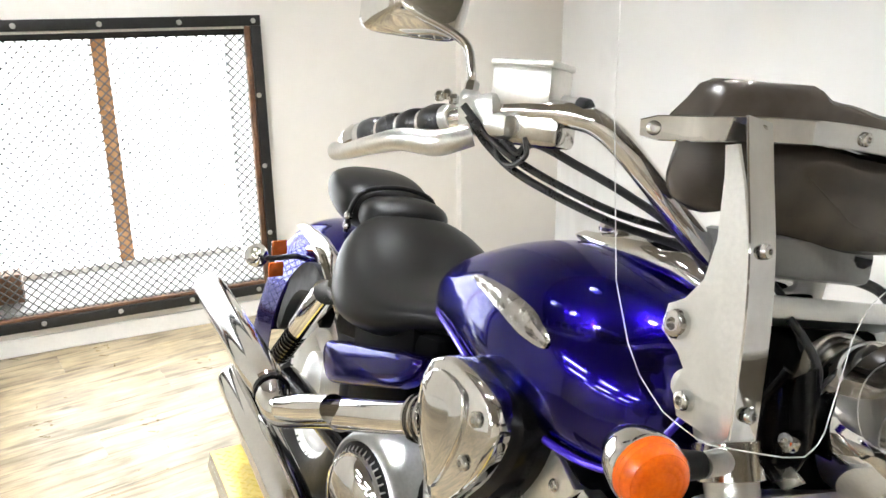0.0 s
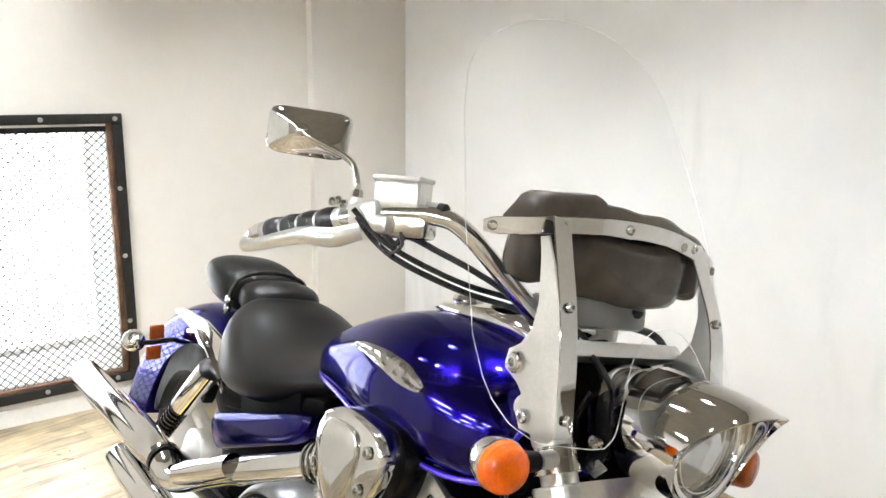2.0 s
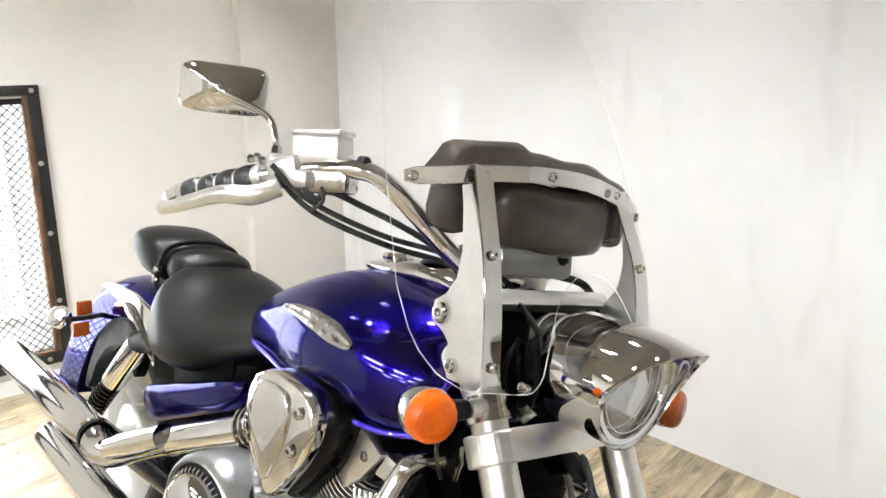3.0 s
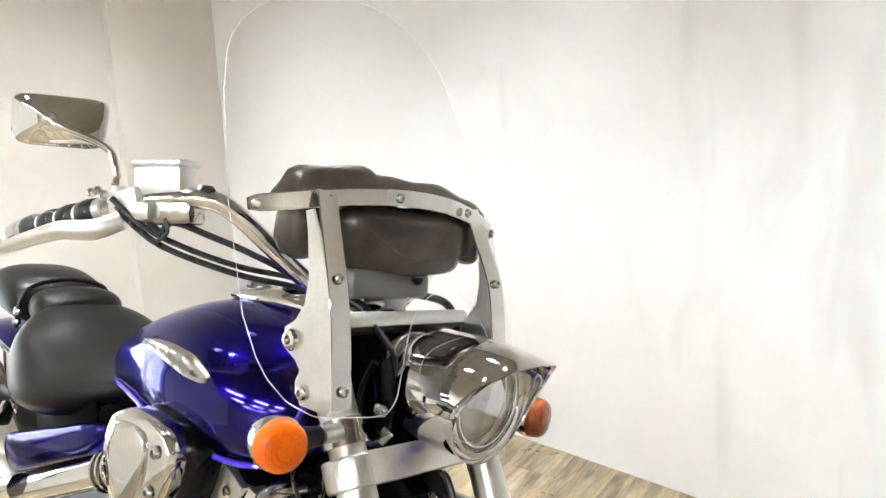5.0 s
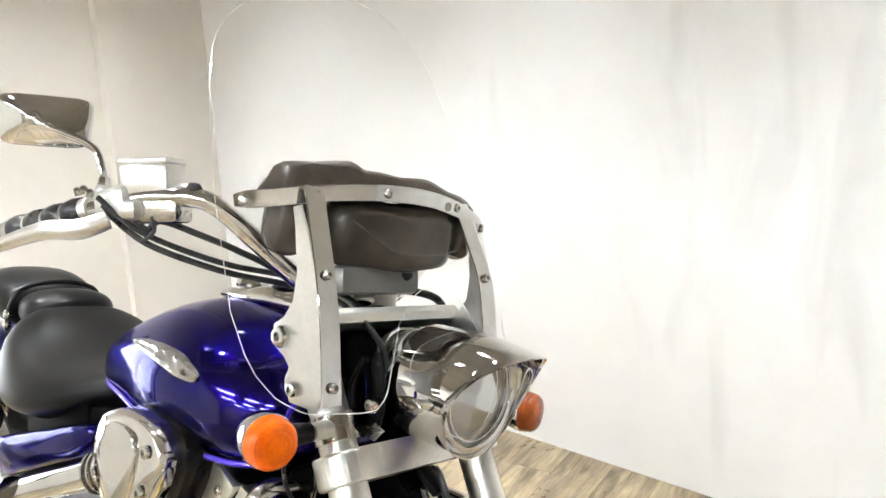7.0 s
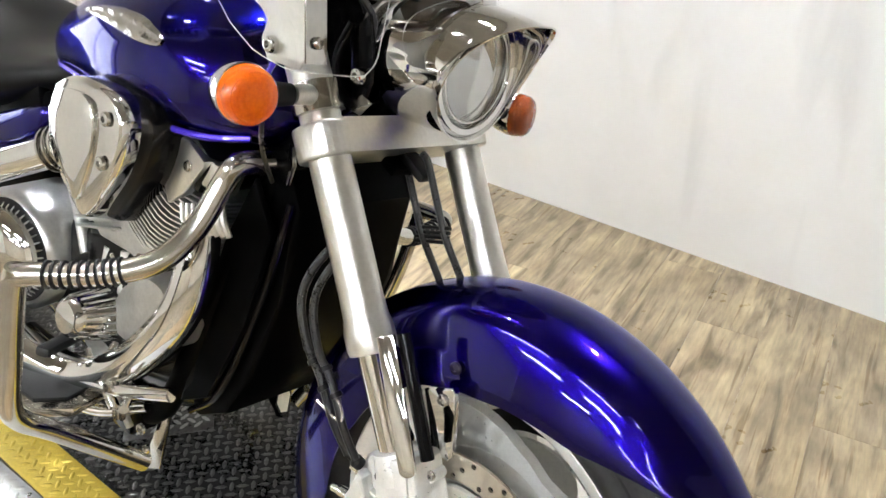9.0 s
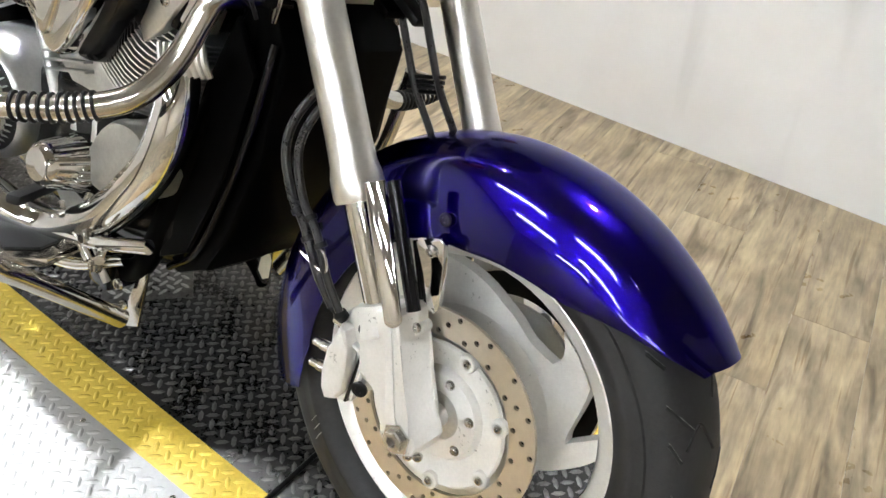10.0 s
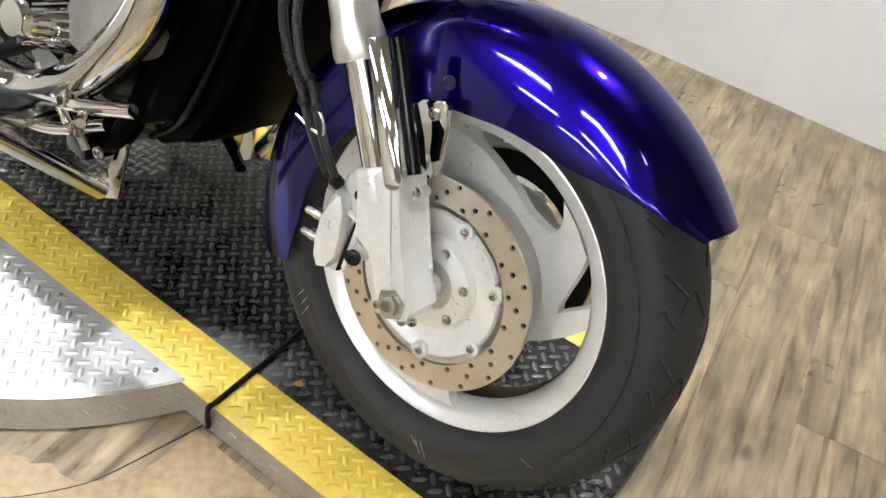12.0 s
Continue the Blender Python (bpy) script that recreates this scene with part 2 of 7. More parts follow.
def plank_material():
    m = mat("wood_look_vinyl_plank", (0.46, 0.34, 0.2), 0.33, tint=(0.3, 0.2, 0.11), scale=3, rough_vary=0.1)
    t = m.node_tree
    n, link = t.nodes, t.links.new
    b = n["Principled BSDF"]
    co, mp = n.new("ShaderNodeTexCoord"), n.new("ShaderNodeMapping")
    mp.inputs["Scale"].default_value = (15, 2.1, 15)
    info, off = n.new("ShaderNodeObjectInfo"), n.new("ShaderNodeVectorMath")
    scl = n.new("ShaderNodeMath")
    scl.operation, scl.inputs[1].default_value = "MULTIPLY", 40
    link(info.outputs["Random"], scl.inputs[0])
    link(co.outputs["Object"], off.inputs[0])
    link(scl.outputs[0], off.inputs[1])
    link(off.outputs[0], mp.inputs["Vector"])
    g1, g2, blot = (n.new("ShaderNodeTexNoise") for _ in range(3))
    g1.inputs["Scale"].default_value, g1.inputs["Detail"].default_value = 1.6, 8
    g2.inputs["Scale"].default_value, g2.inputs["Detail"].default_value = 7, 8
    blot.inputs["Scale"].default_value, blot.inputs["Detail"].default_value = 5, 4
    link(mp.outputs[0], g1.inputs["Vector"])
    link(mp.outputs[0], g2.inputs["Vector"])
    link(off.outputs[0], blot.inputs["Vector"])
    r1, r2 = n.new("ShaderNodeValToRGB"), n.new("ShaderNodeValToRGB")
    e = r1.color_ramp.elements
    e[0].position, e[0].color = 0.32, (0.185, 0.136, 0.074, 1)
    e[1].position, e[1].color = 0.66, (0.58, 0.46, 0.28, 1)
    e.new(0.45).color = (0.38, 0.305, 0.2, 1)
    g1.inputs["Distortion"].default_value = 0.7
    e2 = r2.color_ramp.elements
    e2[0].position, e2[0].color = 0.36, (0.58, 0.56, 0.53, 1)
    e2[1].position, e2[1].color = 0.6, (1, 1, 1, 1)
    link(g1.outputs["Fac"], r1.inputs[0])
    link(blot.outputs["Fac"], r2.inputs[0])
    mul, mul2, hsv, rng = n.new("ShaderNodeMix"), n.new("ShaderNodeMix"), n.new("ShaderNodeHueSaturation"), n.new("ShaderNodeMapRange")
    for k in (mul, mul2):
        k.data_type, k.blend_type = "RGBA", "MULTIPLY"
    mul.inputs["Factor"].default_value, mul2.inputs["Factor"].default_value = 0.8, 0.62
    link(r1.outputs[0], mul.inputs["A"])
    link(r2.outputs[0], mul.inputs["B"])
    link(mul.outputs["Result"], mul2.inputs["A"])
    link(g2.outputs["Fac"], mul2.inputs["B"])
    rng.inputs["To Min"].default_value, rng.inputs["To Max"].default_value = 0.9, 1.1
    link(info.outputs["Random"], rng.inputs["Value"])
    link(rng.outputs[0], hsv.inputs["Value"])
    # scattered knots
    vor, kr, mul3 = n.new("ShaderNodeTexVoronoi"), n.new("ShaderNodeValToRGB"), n.new("ShaderNodeMix")
    mk = n.new("ShaderNodeMapping")
    mk.inputs["Scale"].default_value = (5.5, 3.2, 1)
    vor.inputs["Scale"].default_value = 1.0
    link(off.outputs[0], mk.inputs["Vector"])
    link(mk.outputs[0], vor.inputs["Vector"])
    link(vor.outputs["Distance"], kr.inputs[0])
    k = kr.color_ramp.elements
    k[0].position, k[0].color = 0.03, (0.3, 0.24, 0.18, 1)
    k[1].position, k[1].color = 0.085, (1, 1, 1, 1)
    mul3.data_type, mul3.blend_type = "RGBA", "MULTIPLY"
    mul3.inputs["Factor"].default_value = 0.75
    # thin dark pores along the grain
    mp2, g3, r3, mul4 = n.new("ShaderNodeMapping"), n.new("ShaderNodeTexNoise"), n.new("ShaderNodeValToRGB"), n.new("ShaderNodeMix")
    mp2.inputs["Scale"].default_value = (75, 3.0, 75)
    g3.inputs["Scale"].default_value, g3.inputs["Detail"].default_value, g3.inputs["Distortion"].default_value = 1.0, 3, 0.3
    link(off.outputs[0], mp2.inputs["Vector"])
    link(mp2.outputs[0], g3.inputs["Vector"])
    link(g3.outputs["Fac"], r3.inputs[0])
    f = r3.color_ramp.elements
    f[0].position, f[0].color = 0.6, (1, 1, 1, 1)
    f[1].position, f[1].color = 0.7, (0.5, 0.42, 0.32, 1)
    mul4.data_type, mul4.blend_type = "RGBA", "MULTIPLY"
    mul4.inputs["Factor"].default_value = 0.8
    link(mul2.outputs["Result"], mul4.inputs["A"])
    link(r3.outputs[0], mul4.inputs["B"])
    link(mul4.outputs["Result"], mul3.inputs["A"])
    link(kr.outputs[0], mul3.inputs["B"])
    link(mul3.outputs["Result"], hsv.inputs["Color"])
    link(hsv.outputs[0], b.inputs["Base Color"])
    bp = n.new("ShaderNodeBump")
    bp.inputs["Strength"].default_value, bp.inputs["Distance"].default_value = 0.15, 0.001
    link(g2.outputs["Fac"], bp.inputs["Height"])
    link(bp.outputs[0], b.inputs["Normal"])
    return m


PLANK = plank_material()

# ---- mesh helpers ----
V = Vector


def part(name, bm, material, parent=None, label="", smooth=True, angle=35):
    """One mesh object from a bmesh, under a thing or a part."""
    bmesh.ops.remove_doubles(bm, verts=bm.verts, dist=1e-6)
    bmesh.ops.recalc_face_normals(bm, faces=bm.faces)
    me = bpy.data.meshes.new(name)
    bm.to_mesh(me)
    bm.free()
    me.materials.append(material)
    if smooth:
        me.shade_smooth()
        me.set_sharp_from_angle(angle=radians(angle))
    ob = new(name, me)
    ob.parent = parent
    if label:
        ob["label"] = label
    return ob


def piece(name, mesh, parent, m=None):
    ob = new(name, mesh)
    ob.parent = parent
    if m is not None:
        ob.matrix_basis = m
    return ob


def mirrored(ob):
    """The same part on the other side of the machine (y to -y), with its sub-parts."""
    def flip(o, parent):
        me = o.data.copy()
        for v in me.vertices:
            v.co.y = -v.co.y
        me.flip_normals()
        k = new(o.name.split(".")[0], me)
        k.parent = parent
        if "label" in o:
            k["label"] = o["label"]
        for c in list(o.children):
            flip(c, k)
        return k
    return flip(ob, ob.parent)


def smooth_path(pts, n=8):
    """Catmull-Rom through the points."""
    p = [V(a) for a in pts]
    p = [2 * p[0] - p[1]] + p + [2 * p[-1] - p[-2]]
    out = []
    for i in range(1, len(p) - 2):
        for k in range(n):
            t = k / n
            a, b, c, d = p[i - 1], p[i], p[i + 1], p[i + 2]
            out.append(0.5 * (2 * b + (c - a) * t + (2 * a - 5 * b + 4 * c - d) * t * t + (3 * b - a - 3 * c + d) * t ** 3))
    return out + [p[-2]]


def add_rings(bm, rings, caps=True, closed=False):
    rows = [[bm.verts.new(v) for v in r] for r in rings]
    n = len(rows[0])
    for a, b in zip(rows, rows[1:] + ([rows[0]] if closed else [])):
        for i in range(n):
            bm.faces.new((a[i], a[(i + 1) % n], b[(i + 1) % n], b[i]))
    if caps and not closed:
        bm.faces.new(rows[0])
        bm.faces.new(rows[-1])
    return bm


def tube(pts, r, seg=14, smooth=8, bm=None, caps=True):
    """A round bar along the points; r is one radius or one for each point."""
    bm = bm or bmesh.new()
    rs = list(r) if isinstance(r, (list, tuple)) else [r] * len(pts)
    if smooth:
        path = smooth_path(pts, smooth)
        rr = [float(np.interp(i / smooth, range(len(rs)), rs)) for i in range(len(path))]
    else:
        path, rr = [V(p) for p in pts], rs
    side, rings = None, []
    for i, p in enumerate(path):
        d = (path[min(i + 1, len(path) - 1)] - path[max(i - 1, 0)]).normalized()
        if side is None:
            side = d.orthogonal().normalized()
        side = (side - d * side.dot(d)).normalized()
        up = d.cross(side)
        rings.append([p + rr[i] * (math.cos(a) * side + math.sin(a) * up) for a in (2 * math.pi * k / seg for k in range(seg))])
    return add_rings(bm, rings, caps)


def basis(at, axis, up=(0, 0, 1)):
    """A frame whose z runs along axis and whose x is as near to up as can be."""
    z = V(axis).normalized()
    x = V(up) - z * V(up).dot(z)
    x = x.normalized() if x.length > 1e-4 else z.orthogonal().normalized()
    y = z.cross(x)
    m = Matrix((x, y, z)).transposed().to_4x4()
    m.translation = at
    return m


def lathe(profile, at, axis, seg=32, bm=None, caps=True, squash=1.0, closed=False):
    """Turned shape: rows of (radius, height along the axis)."""
    bm = bm or bmesh.new()
    m = basis(at, axis)
    rings = [[m @ V((max(r, 1e-5) * math.cos(a), squash * max(r, 1e-5) * math.sin(a), h)) for a in (2 * math.pi * k / seg for k in range(seg))]
             for r, h in profile]
    return add_rings(bm, rings, caps, closed)


def loft(sections, bm=None, caps=True):
    return add_rings(bm or bmesh.new(), [[V(p) for p in s] for s in sections], caps)


def oval(cx, cy, cz, ry, rz, n=28, power=2.3, rz_low=None, tilt=0.0, p_low=None):
    """A rounded section across x, with its own lower half height."""
    out = []
    for k in range(n):
        a = 2 * math.pi * k / n
        c, s = math.cos(a), math.sin(a)
        e = 2 / (p_low if p_low and s < 0 else power)
        y = ry * math.copysign(abs(c) ** e, c)
        h = (rz if s > 0 else (rz_low or rz)) * math.copysign(abs(s) ** e, s)
        out.append((cx + tilt * h, cy + y, cz + h))
    return out


def box(sx, sy, sz, m=None, bevel=0.0, bm=None, seg=2):
    bm = bm or bmesh.new()
    made = bmesh.ops.create_cube(bm, size=1.0, matrix=(m or Matrix()) @ Matrix.Diagonal((sx, sy, sz, 1)))["verts"]
    if bevel:
        edges = {e for v in made for e in v.link_edges}
        bmesh.ops.bevel(bm, geom=list(edges), offset=bevel, segments=seg, affect="EDGES", profile=0.5)
    return bm


def slab(outline, thick, bevel=0.0, bm=None):
    """A plate from a closed outline of 3D points, thickened along the vector thick."""
    bm = bm or bmesh.new()
    t = V(thick)
    a = [bm.verts.new(V(p)) for p in outline]
    b = [bm.verts.new(V(p) + t) for p in outline]
    top = [bm.faces.new(a), bm.faces.new(list(reversed(b)))]
    n = len(a)
    for i in range(n):
        bm.faces.new((a[i], b[i], b[(i + 1) % n], a[(i + 1) % n]))
    if bevel:
        edges = {e for f in top for e in f.edges}
        bmesh.ops.bevel(bm, geom=list(edges), offset=bevel, segments=2, affect="EDGES", profile=0.5)
    bmesh.ops.triangulate(bm, faces=[f for f in bm.faces if len(f.verts) > 6])
    return bm


def strap(path, width_dir, width, thick, bm=None):
    """A flat bent bar along the points."""
    bm = bm or bmesh.new()
    p = [V(a) for a in path]
    rings = []
    for i, q in enumerate(p):
        d = (p[min(i + 1, len(p) - 1)] - p[max(i - 1, 0)]).normalized()
        w = V(width_dir) - d * V(width_dir).dot(d)
        w.normalize()
        nrm = d.cross(w)
        wd = width[i] if isinstance(width, (list, tuple)) else width
        h, k, e = wd / 2, thick / 2, min(thick / 2, 0.0012)
        rings.append([q + a * w + b * nrm for a, b in ((-h + e, -k), (h - e, -k), (h, -k + e), (h, k - e), (h - e, k), (-h + e, k), (-h, k - e), (-h, -k + e))])
    return add_rings(bm, rings)


def bolt(parent, at, axis, r=0.008, h=0.006, material=None, name="bolt"):
    """A domed screw head with a socket."""
    bm = lathe([(r, 0), (r, h * 0.45), (r * 0.82, h * 0.85), (r * 0.5, h), (r * 0.42, h), (r * 0.38, h * 0.5), (0.0, h * 0.5)], at, axis, 14)
    return part(name, bm, material or STEEL, parent)


def hex_bolt(parent, at, axis, r=0.009, h=0.007, material=None):
    bm = lathe([(r * 1.35, 0), (r * 1.35, h * 0.2)], at, axis, 16)
    lathe([(r, h * 0.2), (r, h * 0.85), (r * 0.8, h), (0, h)], at, axis, 6, bm)
    return part("bolt", bm, material or STEEL, parent)


def empty(name, label="", category="", group="", kind="", m=None):
    ob = new(name)
    ob.empty_display_size = 0.1
    if m is not None:
        ob.matrix_basis = m
    return tagged(ob, label, category, group, kind)


BIKE = Matrix.Rotation(LEAN, 4, "X")

# ---- room ----
def wall_piece(name, x0, x1, y0, y1, z0, z1, material, parent=None, bevel=0.0):
    bm = box(x1 - x0, y1 - y0, z1 - z0, pose((x0 + x1) / 2, (y0 + y1) / 2, (z0 + z1) / 2), bevel)
    return part(name, bm, material, parent, smooth=False)


X1, Y0 = 4.2, -7.0
subfloor = wall_piece("floor", WALL_X - 0.3, X1 + 0.2, Y0 - 0.2, WALL_Y + 0.2, FLOOR_Z - 0.12, FLOOR_Z - 0.004, WOOD_RAW)
tagged(subfloor, "worn wood-look vinyl plank showroom floor", "floor", kind="structure")
ceil = wall_piece("ceiling", WALL_X - 0.3, X1 + 0.2, Y0 - 0.2, WALL_Y + 0.2, CEIL_Z, CEIL_Z + 0.1, CEILING)
tagged(ceil, "plain dark painted showroom ceiling", "ceiling", kind="structure")
w = wall_piece("wall_north", WALL_X - 0.2, X1 + 0.2, WALL_Y, WALL_Y + 0.15, FLOOR_Z - 0.1, CEIL_Z, WALL)
tagged(w, "smooth glossy white wall with faint upright grey streaks", "wall", kind="structure")
w = wall_piece("wall_east", X1, X1 + 0.15, Y0, WALL_Y, FLOOR_Z - 0.1, CEIL_Z, WALL_TAN)
tagged(w, "plain tan painted showroom wall", "wall", kind="structure")
# unseen wall added to close the room and shape the reflections
w = wall_piece("wall_south", WALL_X - 0.2, X1 + 0.2, Y0 - 0.15, Y0, FLOOR_Z - 0.1, CEIL_Z, WALL_FAR_TONED)
tagged(w, "plain unseen closing wall, tan toned for reflections", "wall", kind="structure")

# window wall with a real opening
WY0, WY1, WZ0, WZ1 = -0.95, 0.205, 0.105, 1.205
bm = bmesh.new()
for y0, y1, z0, z1 in ((Y0, WY0, FLOOR_Z - 0.1, CEIL_Z), (WY1, WALL_Y, FLOOR_Z - 0.1, CEIL_Z), (WY0, WY1, FLOOR_Z - 0.1, WZ0), (WY0, WY1, WZ1, CEIL_Z)):
    box(0.2, y1 - y0, z1 - z0, pose(WALL_X - 0.1, (y0 + y1) / 2, (z0 + z1) / 2), 0, bm)
w = part("wall_west", bm, WALL_CREAM, smooth=False)
tagged(w, "cream painted wall round a caged window", "wall", kind="structure")
w = wall_piece("wall_pier", WALL_X, WALL_X + 0.05, 1.16, WALL_Y, FLOOR_Z, CEIL_Z, WALL_CREAM)
tagged(w, "shallow cream painted pier in the room corner", "wall", kind="structure")
bb = wall_piece("baseboard", WALL_X, WALL_X + 0.012, Y0, 1.16, FLOOR_Z, FLOOR_Z + 0.075, TRIM, bevel=0.003)
tagged(bb, "low white baseboard under the window", "baseboard", kind="structure")


def window():
    win = empty("window_1", "black steel-framed window behind dark expanded metal mesh", "window", kind="structure")
    F = 0.042
    y0, y1, z0, z1 = WY0 - 0.052, WY1 + 0.052, WZ0 - 0.052, WZ1 + 0.052
    for a, b, c, d in ((y0, y1, z1 - F, z1), (y0, y1, z0, z0 + F), (y1 - F, y1, z0 + F, z1 - F), (y0, y0 + F, z0 + F, z1 - F)):
        part("window_frame", box(0.022, b - a - 0.0005, d - c - 0.0005, pose(WALL_X + 0.0115, (a + b) / 2, (c + d) / 2), 0.003), FRAME_STEEL, win)
    # wooden edge boards just inside the steel
    for y in (y1 - F - 0.0125, y0 + F + 0.0125):
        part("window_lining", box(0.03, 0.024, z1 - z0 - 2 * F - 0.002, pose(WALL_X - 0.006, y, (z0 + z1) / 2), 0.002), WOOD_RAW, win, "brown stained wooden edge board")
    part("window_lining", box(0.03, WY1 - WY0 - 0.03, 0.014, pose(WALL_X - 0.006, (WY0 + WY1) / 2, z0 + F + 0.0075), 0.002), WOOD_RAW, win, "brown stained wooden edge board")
    part("top_strip", box(0.02, WY1 - WY0 - 0.03, 0.01, pose(WALL_X + 0.002, (WY0 + WY1) / 2, z1 - F - 0.0055), 0.002), TRIM, win, "thin white strip")
    part("top_rail", box(0.03, WY1 - WY0 - 0.03, 0.024, pose(WALL_X - 0.008, (WY0 + WY1) / 2, z1 - F - 0.023), 0.002), FRAME_STEEL, win)
    # splayed white reveal narrowing towards the glass
    xb = WALL_X - 0.2
    sill = [(WALL_X - 0.022, WZ0 + 0.0), (WALL_X - 0.022, WZ0 + 0.012), (xb, WZ0 + 0.098), (xb, WZ0 + 0.0)]
    part("window_sill", slab([(x, WY0 + 0.002, z) for x, z in sill], (0, WY1 - WY0 - 0.004, 0)), REVEAL, win, "white splayed sill", smooth=False)
    for e, t in ((WY1, -1), (WY0, 1)):
        side = [(WALL_X - 0.022, e + t * 0.002), (WALL_X - 0.022, e + t * 0.01), (xb, e + t * 0.064), (xb, e + t * 0.002)]
        part("window_jamb", slab([(x, y, WZ0 + 0.1) for x, y in side], (0, 0, WZ1 - WZ0 - 0.12)), REVEAL, win, "white splayed jamb", smooth=False)
    part("window_head", box(0.178, WY1 - WY0 - 0.004, 0.018, pose(WALL_X - 0.111, (WY0 + WY1) / 2, WZ1 - 0.0105), 0.002), REVEAL, win, "white head")
    # mullion lightened in colour for the daylight that falls on it
    part("mullion", box(0.05, 0.058, WZ1 - WZ0 - 0.125, pose(xb - 0.026, -0.358, (WZ0 + WZ1) / 2 + 0.04), 0.004), WOOD_LIT, win, "reddish brown wooden mullion, daylight put into its colour")
    part("bottom_rail", box(0.03, WY1 - WY0 - 0.14, 0.02, pose(xb + 0.0, (WY0 + WY1) / 2, WZ0 + 0.109), 0.003), TRIM, win, "pale bottom rail")
    for ya, yb in ((WY0 + 0.07, -0.388), (-0.328, WY1 - 0.07)):
        pane = part("pane", box(0.006, yb - ya, WZ1 - WZ0 - 0.13, pose(xb - 0.03, (ya + yb) / 2, (WZ0 + WZ1) / 2 + 0.04)), LENS, win, "clear glass pane")
        pane.visible_shadow = False
    # frame screws
    spots = [(y1 - 0.03, z1 - 0.022 - i * 0.3) for i in range(5)]
    spots += [(y1 - 0.03 - 0.29 * i, z1 - 0.022) for i in range(1, 5)] + [(y1 - 0.1 - 0.29 * i, z0 + 0.025) for i in range(5)]
    for y, z in spots:
        bolt(win, (WALL_X + 0.0225, y, z), (1, 0, 0), 0.0105, 0.006, TITAN, "screw")
    # expanded metal: rows of flattened diamonds
    sw, lw, t = 0.0185, 0.038, 0.0024
    verts, faces = [], []

    def strand(a, b):
        d = (b - a).normalized()
        s = V((0, -d.z, d.y)) * t
        o = V((0.0016, 0, 0))
        i = len(verts)
        verts.extend([a - s - o, a + s - o, b + s - o, b - s - o, a - s + o, a + s + o, b + s + o, b - s + o])
        faces.extend([(i, i + 1, i + 2, i + 3), (i + 7, i + 6, i + 5, i + 4), (i, i + 4, i + 5, i + 1), (i + 1, i + 5, i + 6, i + 2), (i + 2, i + 6, i + 7, i + 3), (i + 3, i + 7, i + 4, i)])
    xm = WALL_X - 0.004
    nz, ny = int((WZ1 - WZ0) / sw), int((WY1 - WY0) / lw)
    for j in range(nz):
        for i in range(ny + 1):
            y, z = WY0 + i * lw + (lw / 2 if j % 2 else 0), WZ0 + j * sw
            for dy in (-lw / 2, lw / 2):
                yb = y + dy
                if WY0 <= y <= WY1 and WY0 <= yb <= WY1 and z + sw <= WZ1:
                    strand(V((xm, y, z)), V((xm, yb, z + sw)))
    me = bpy.data.meshes.new("mesh_grille")
    me.from_pydata([tuple(v) for v in verts], [], faces)
    me.materials.append(MESH_STEEL)
    tagged(piece("mesh_grille", me, win), "dark expanded metal mesh", kind="stuff")
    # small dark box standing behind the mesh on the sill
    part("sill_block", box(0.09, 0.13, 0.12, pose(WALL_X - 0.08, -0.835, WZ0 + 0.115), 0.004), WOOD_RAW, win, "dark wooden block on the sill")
    return win


window()
back = part("backdrop", box(0.02, 6, 5, pose(WALL_X - 1.2, -0.4, 1.0)), SKY_GLOW, smooth=False)
tagged(back, "bright overcast daylight outside the window", "backdrop", kind="structure")


def ceiling_lamp():
    """Surface fixture with two tubes."""
    lamp = empty("ceiling_lamp", "white twin-tube ceiling light fixture, switched on", "ceiling light", "ceiling lights")
    part("housing", box(1.29, 0.29, 0.03, pose(0, 0, -0.015), 0.004), TRIM, lamp)
    for y in (-0.045, 0.045):
        part("tube", lathe([(0.013, -0.58), (0.013, 0.58)], (0, y, -0.07), (1, 0, 0), 12), TUBE, lamp, "glowing white lamp tube")
    for y in (-0.15, 0.15):
        part("side_lip", box(1.3, 0.006, 0.1, pose(0, y, -0.05), 0.002), TRIM, lamp, "white lamp shade side")
    for x in (-0.65, 0.65):
        part("end_lip", box(0.006, 0.3, 0.1, pose(x, 0, -0.05), 0.002), TRIM, lamp, "white lamp shade end")
    for x in (-0.595, 0.595):
        part("socket", box(0.02, 0.13, 0.06, pose(x, 0, -0.07), 0.003), TRIM, lamp)
    return lamp


def spot_lamp():
    """Round surface downlight: a deep hood round a small bright face."""
    lamp = empty("spot_lamp", "round white ceiling spot lamp with a deep hood, switched on", "ceiling light", "ceiling spot lamps")
    part("hood", lathe([(0.06, -0.012), (0.078, -0.012), (0.082, -0.02), (0.082, -0.2), (0.079, -0.202), (0.076, -0.2), (0.074, -0.03), (0.06, -0.028)], (0, 0, 0), (0, 0, 1), 28, closed=True), TRIM, lamp, "white lamp hood")
    part("base_plate", lathe([(0.095, -0.012), (0.095, 0.0)], (0, 0, 0), (0, 0, 1), 28), TRIM, lamp)
    part("lamp_face", lathe([(0.062, -0.034), (0.062, -0.03)], (0, 0, 0), (0, 0, 1), 28), SPOT, lamp, "glowing lamp face")
    return lamp


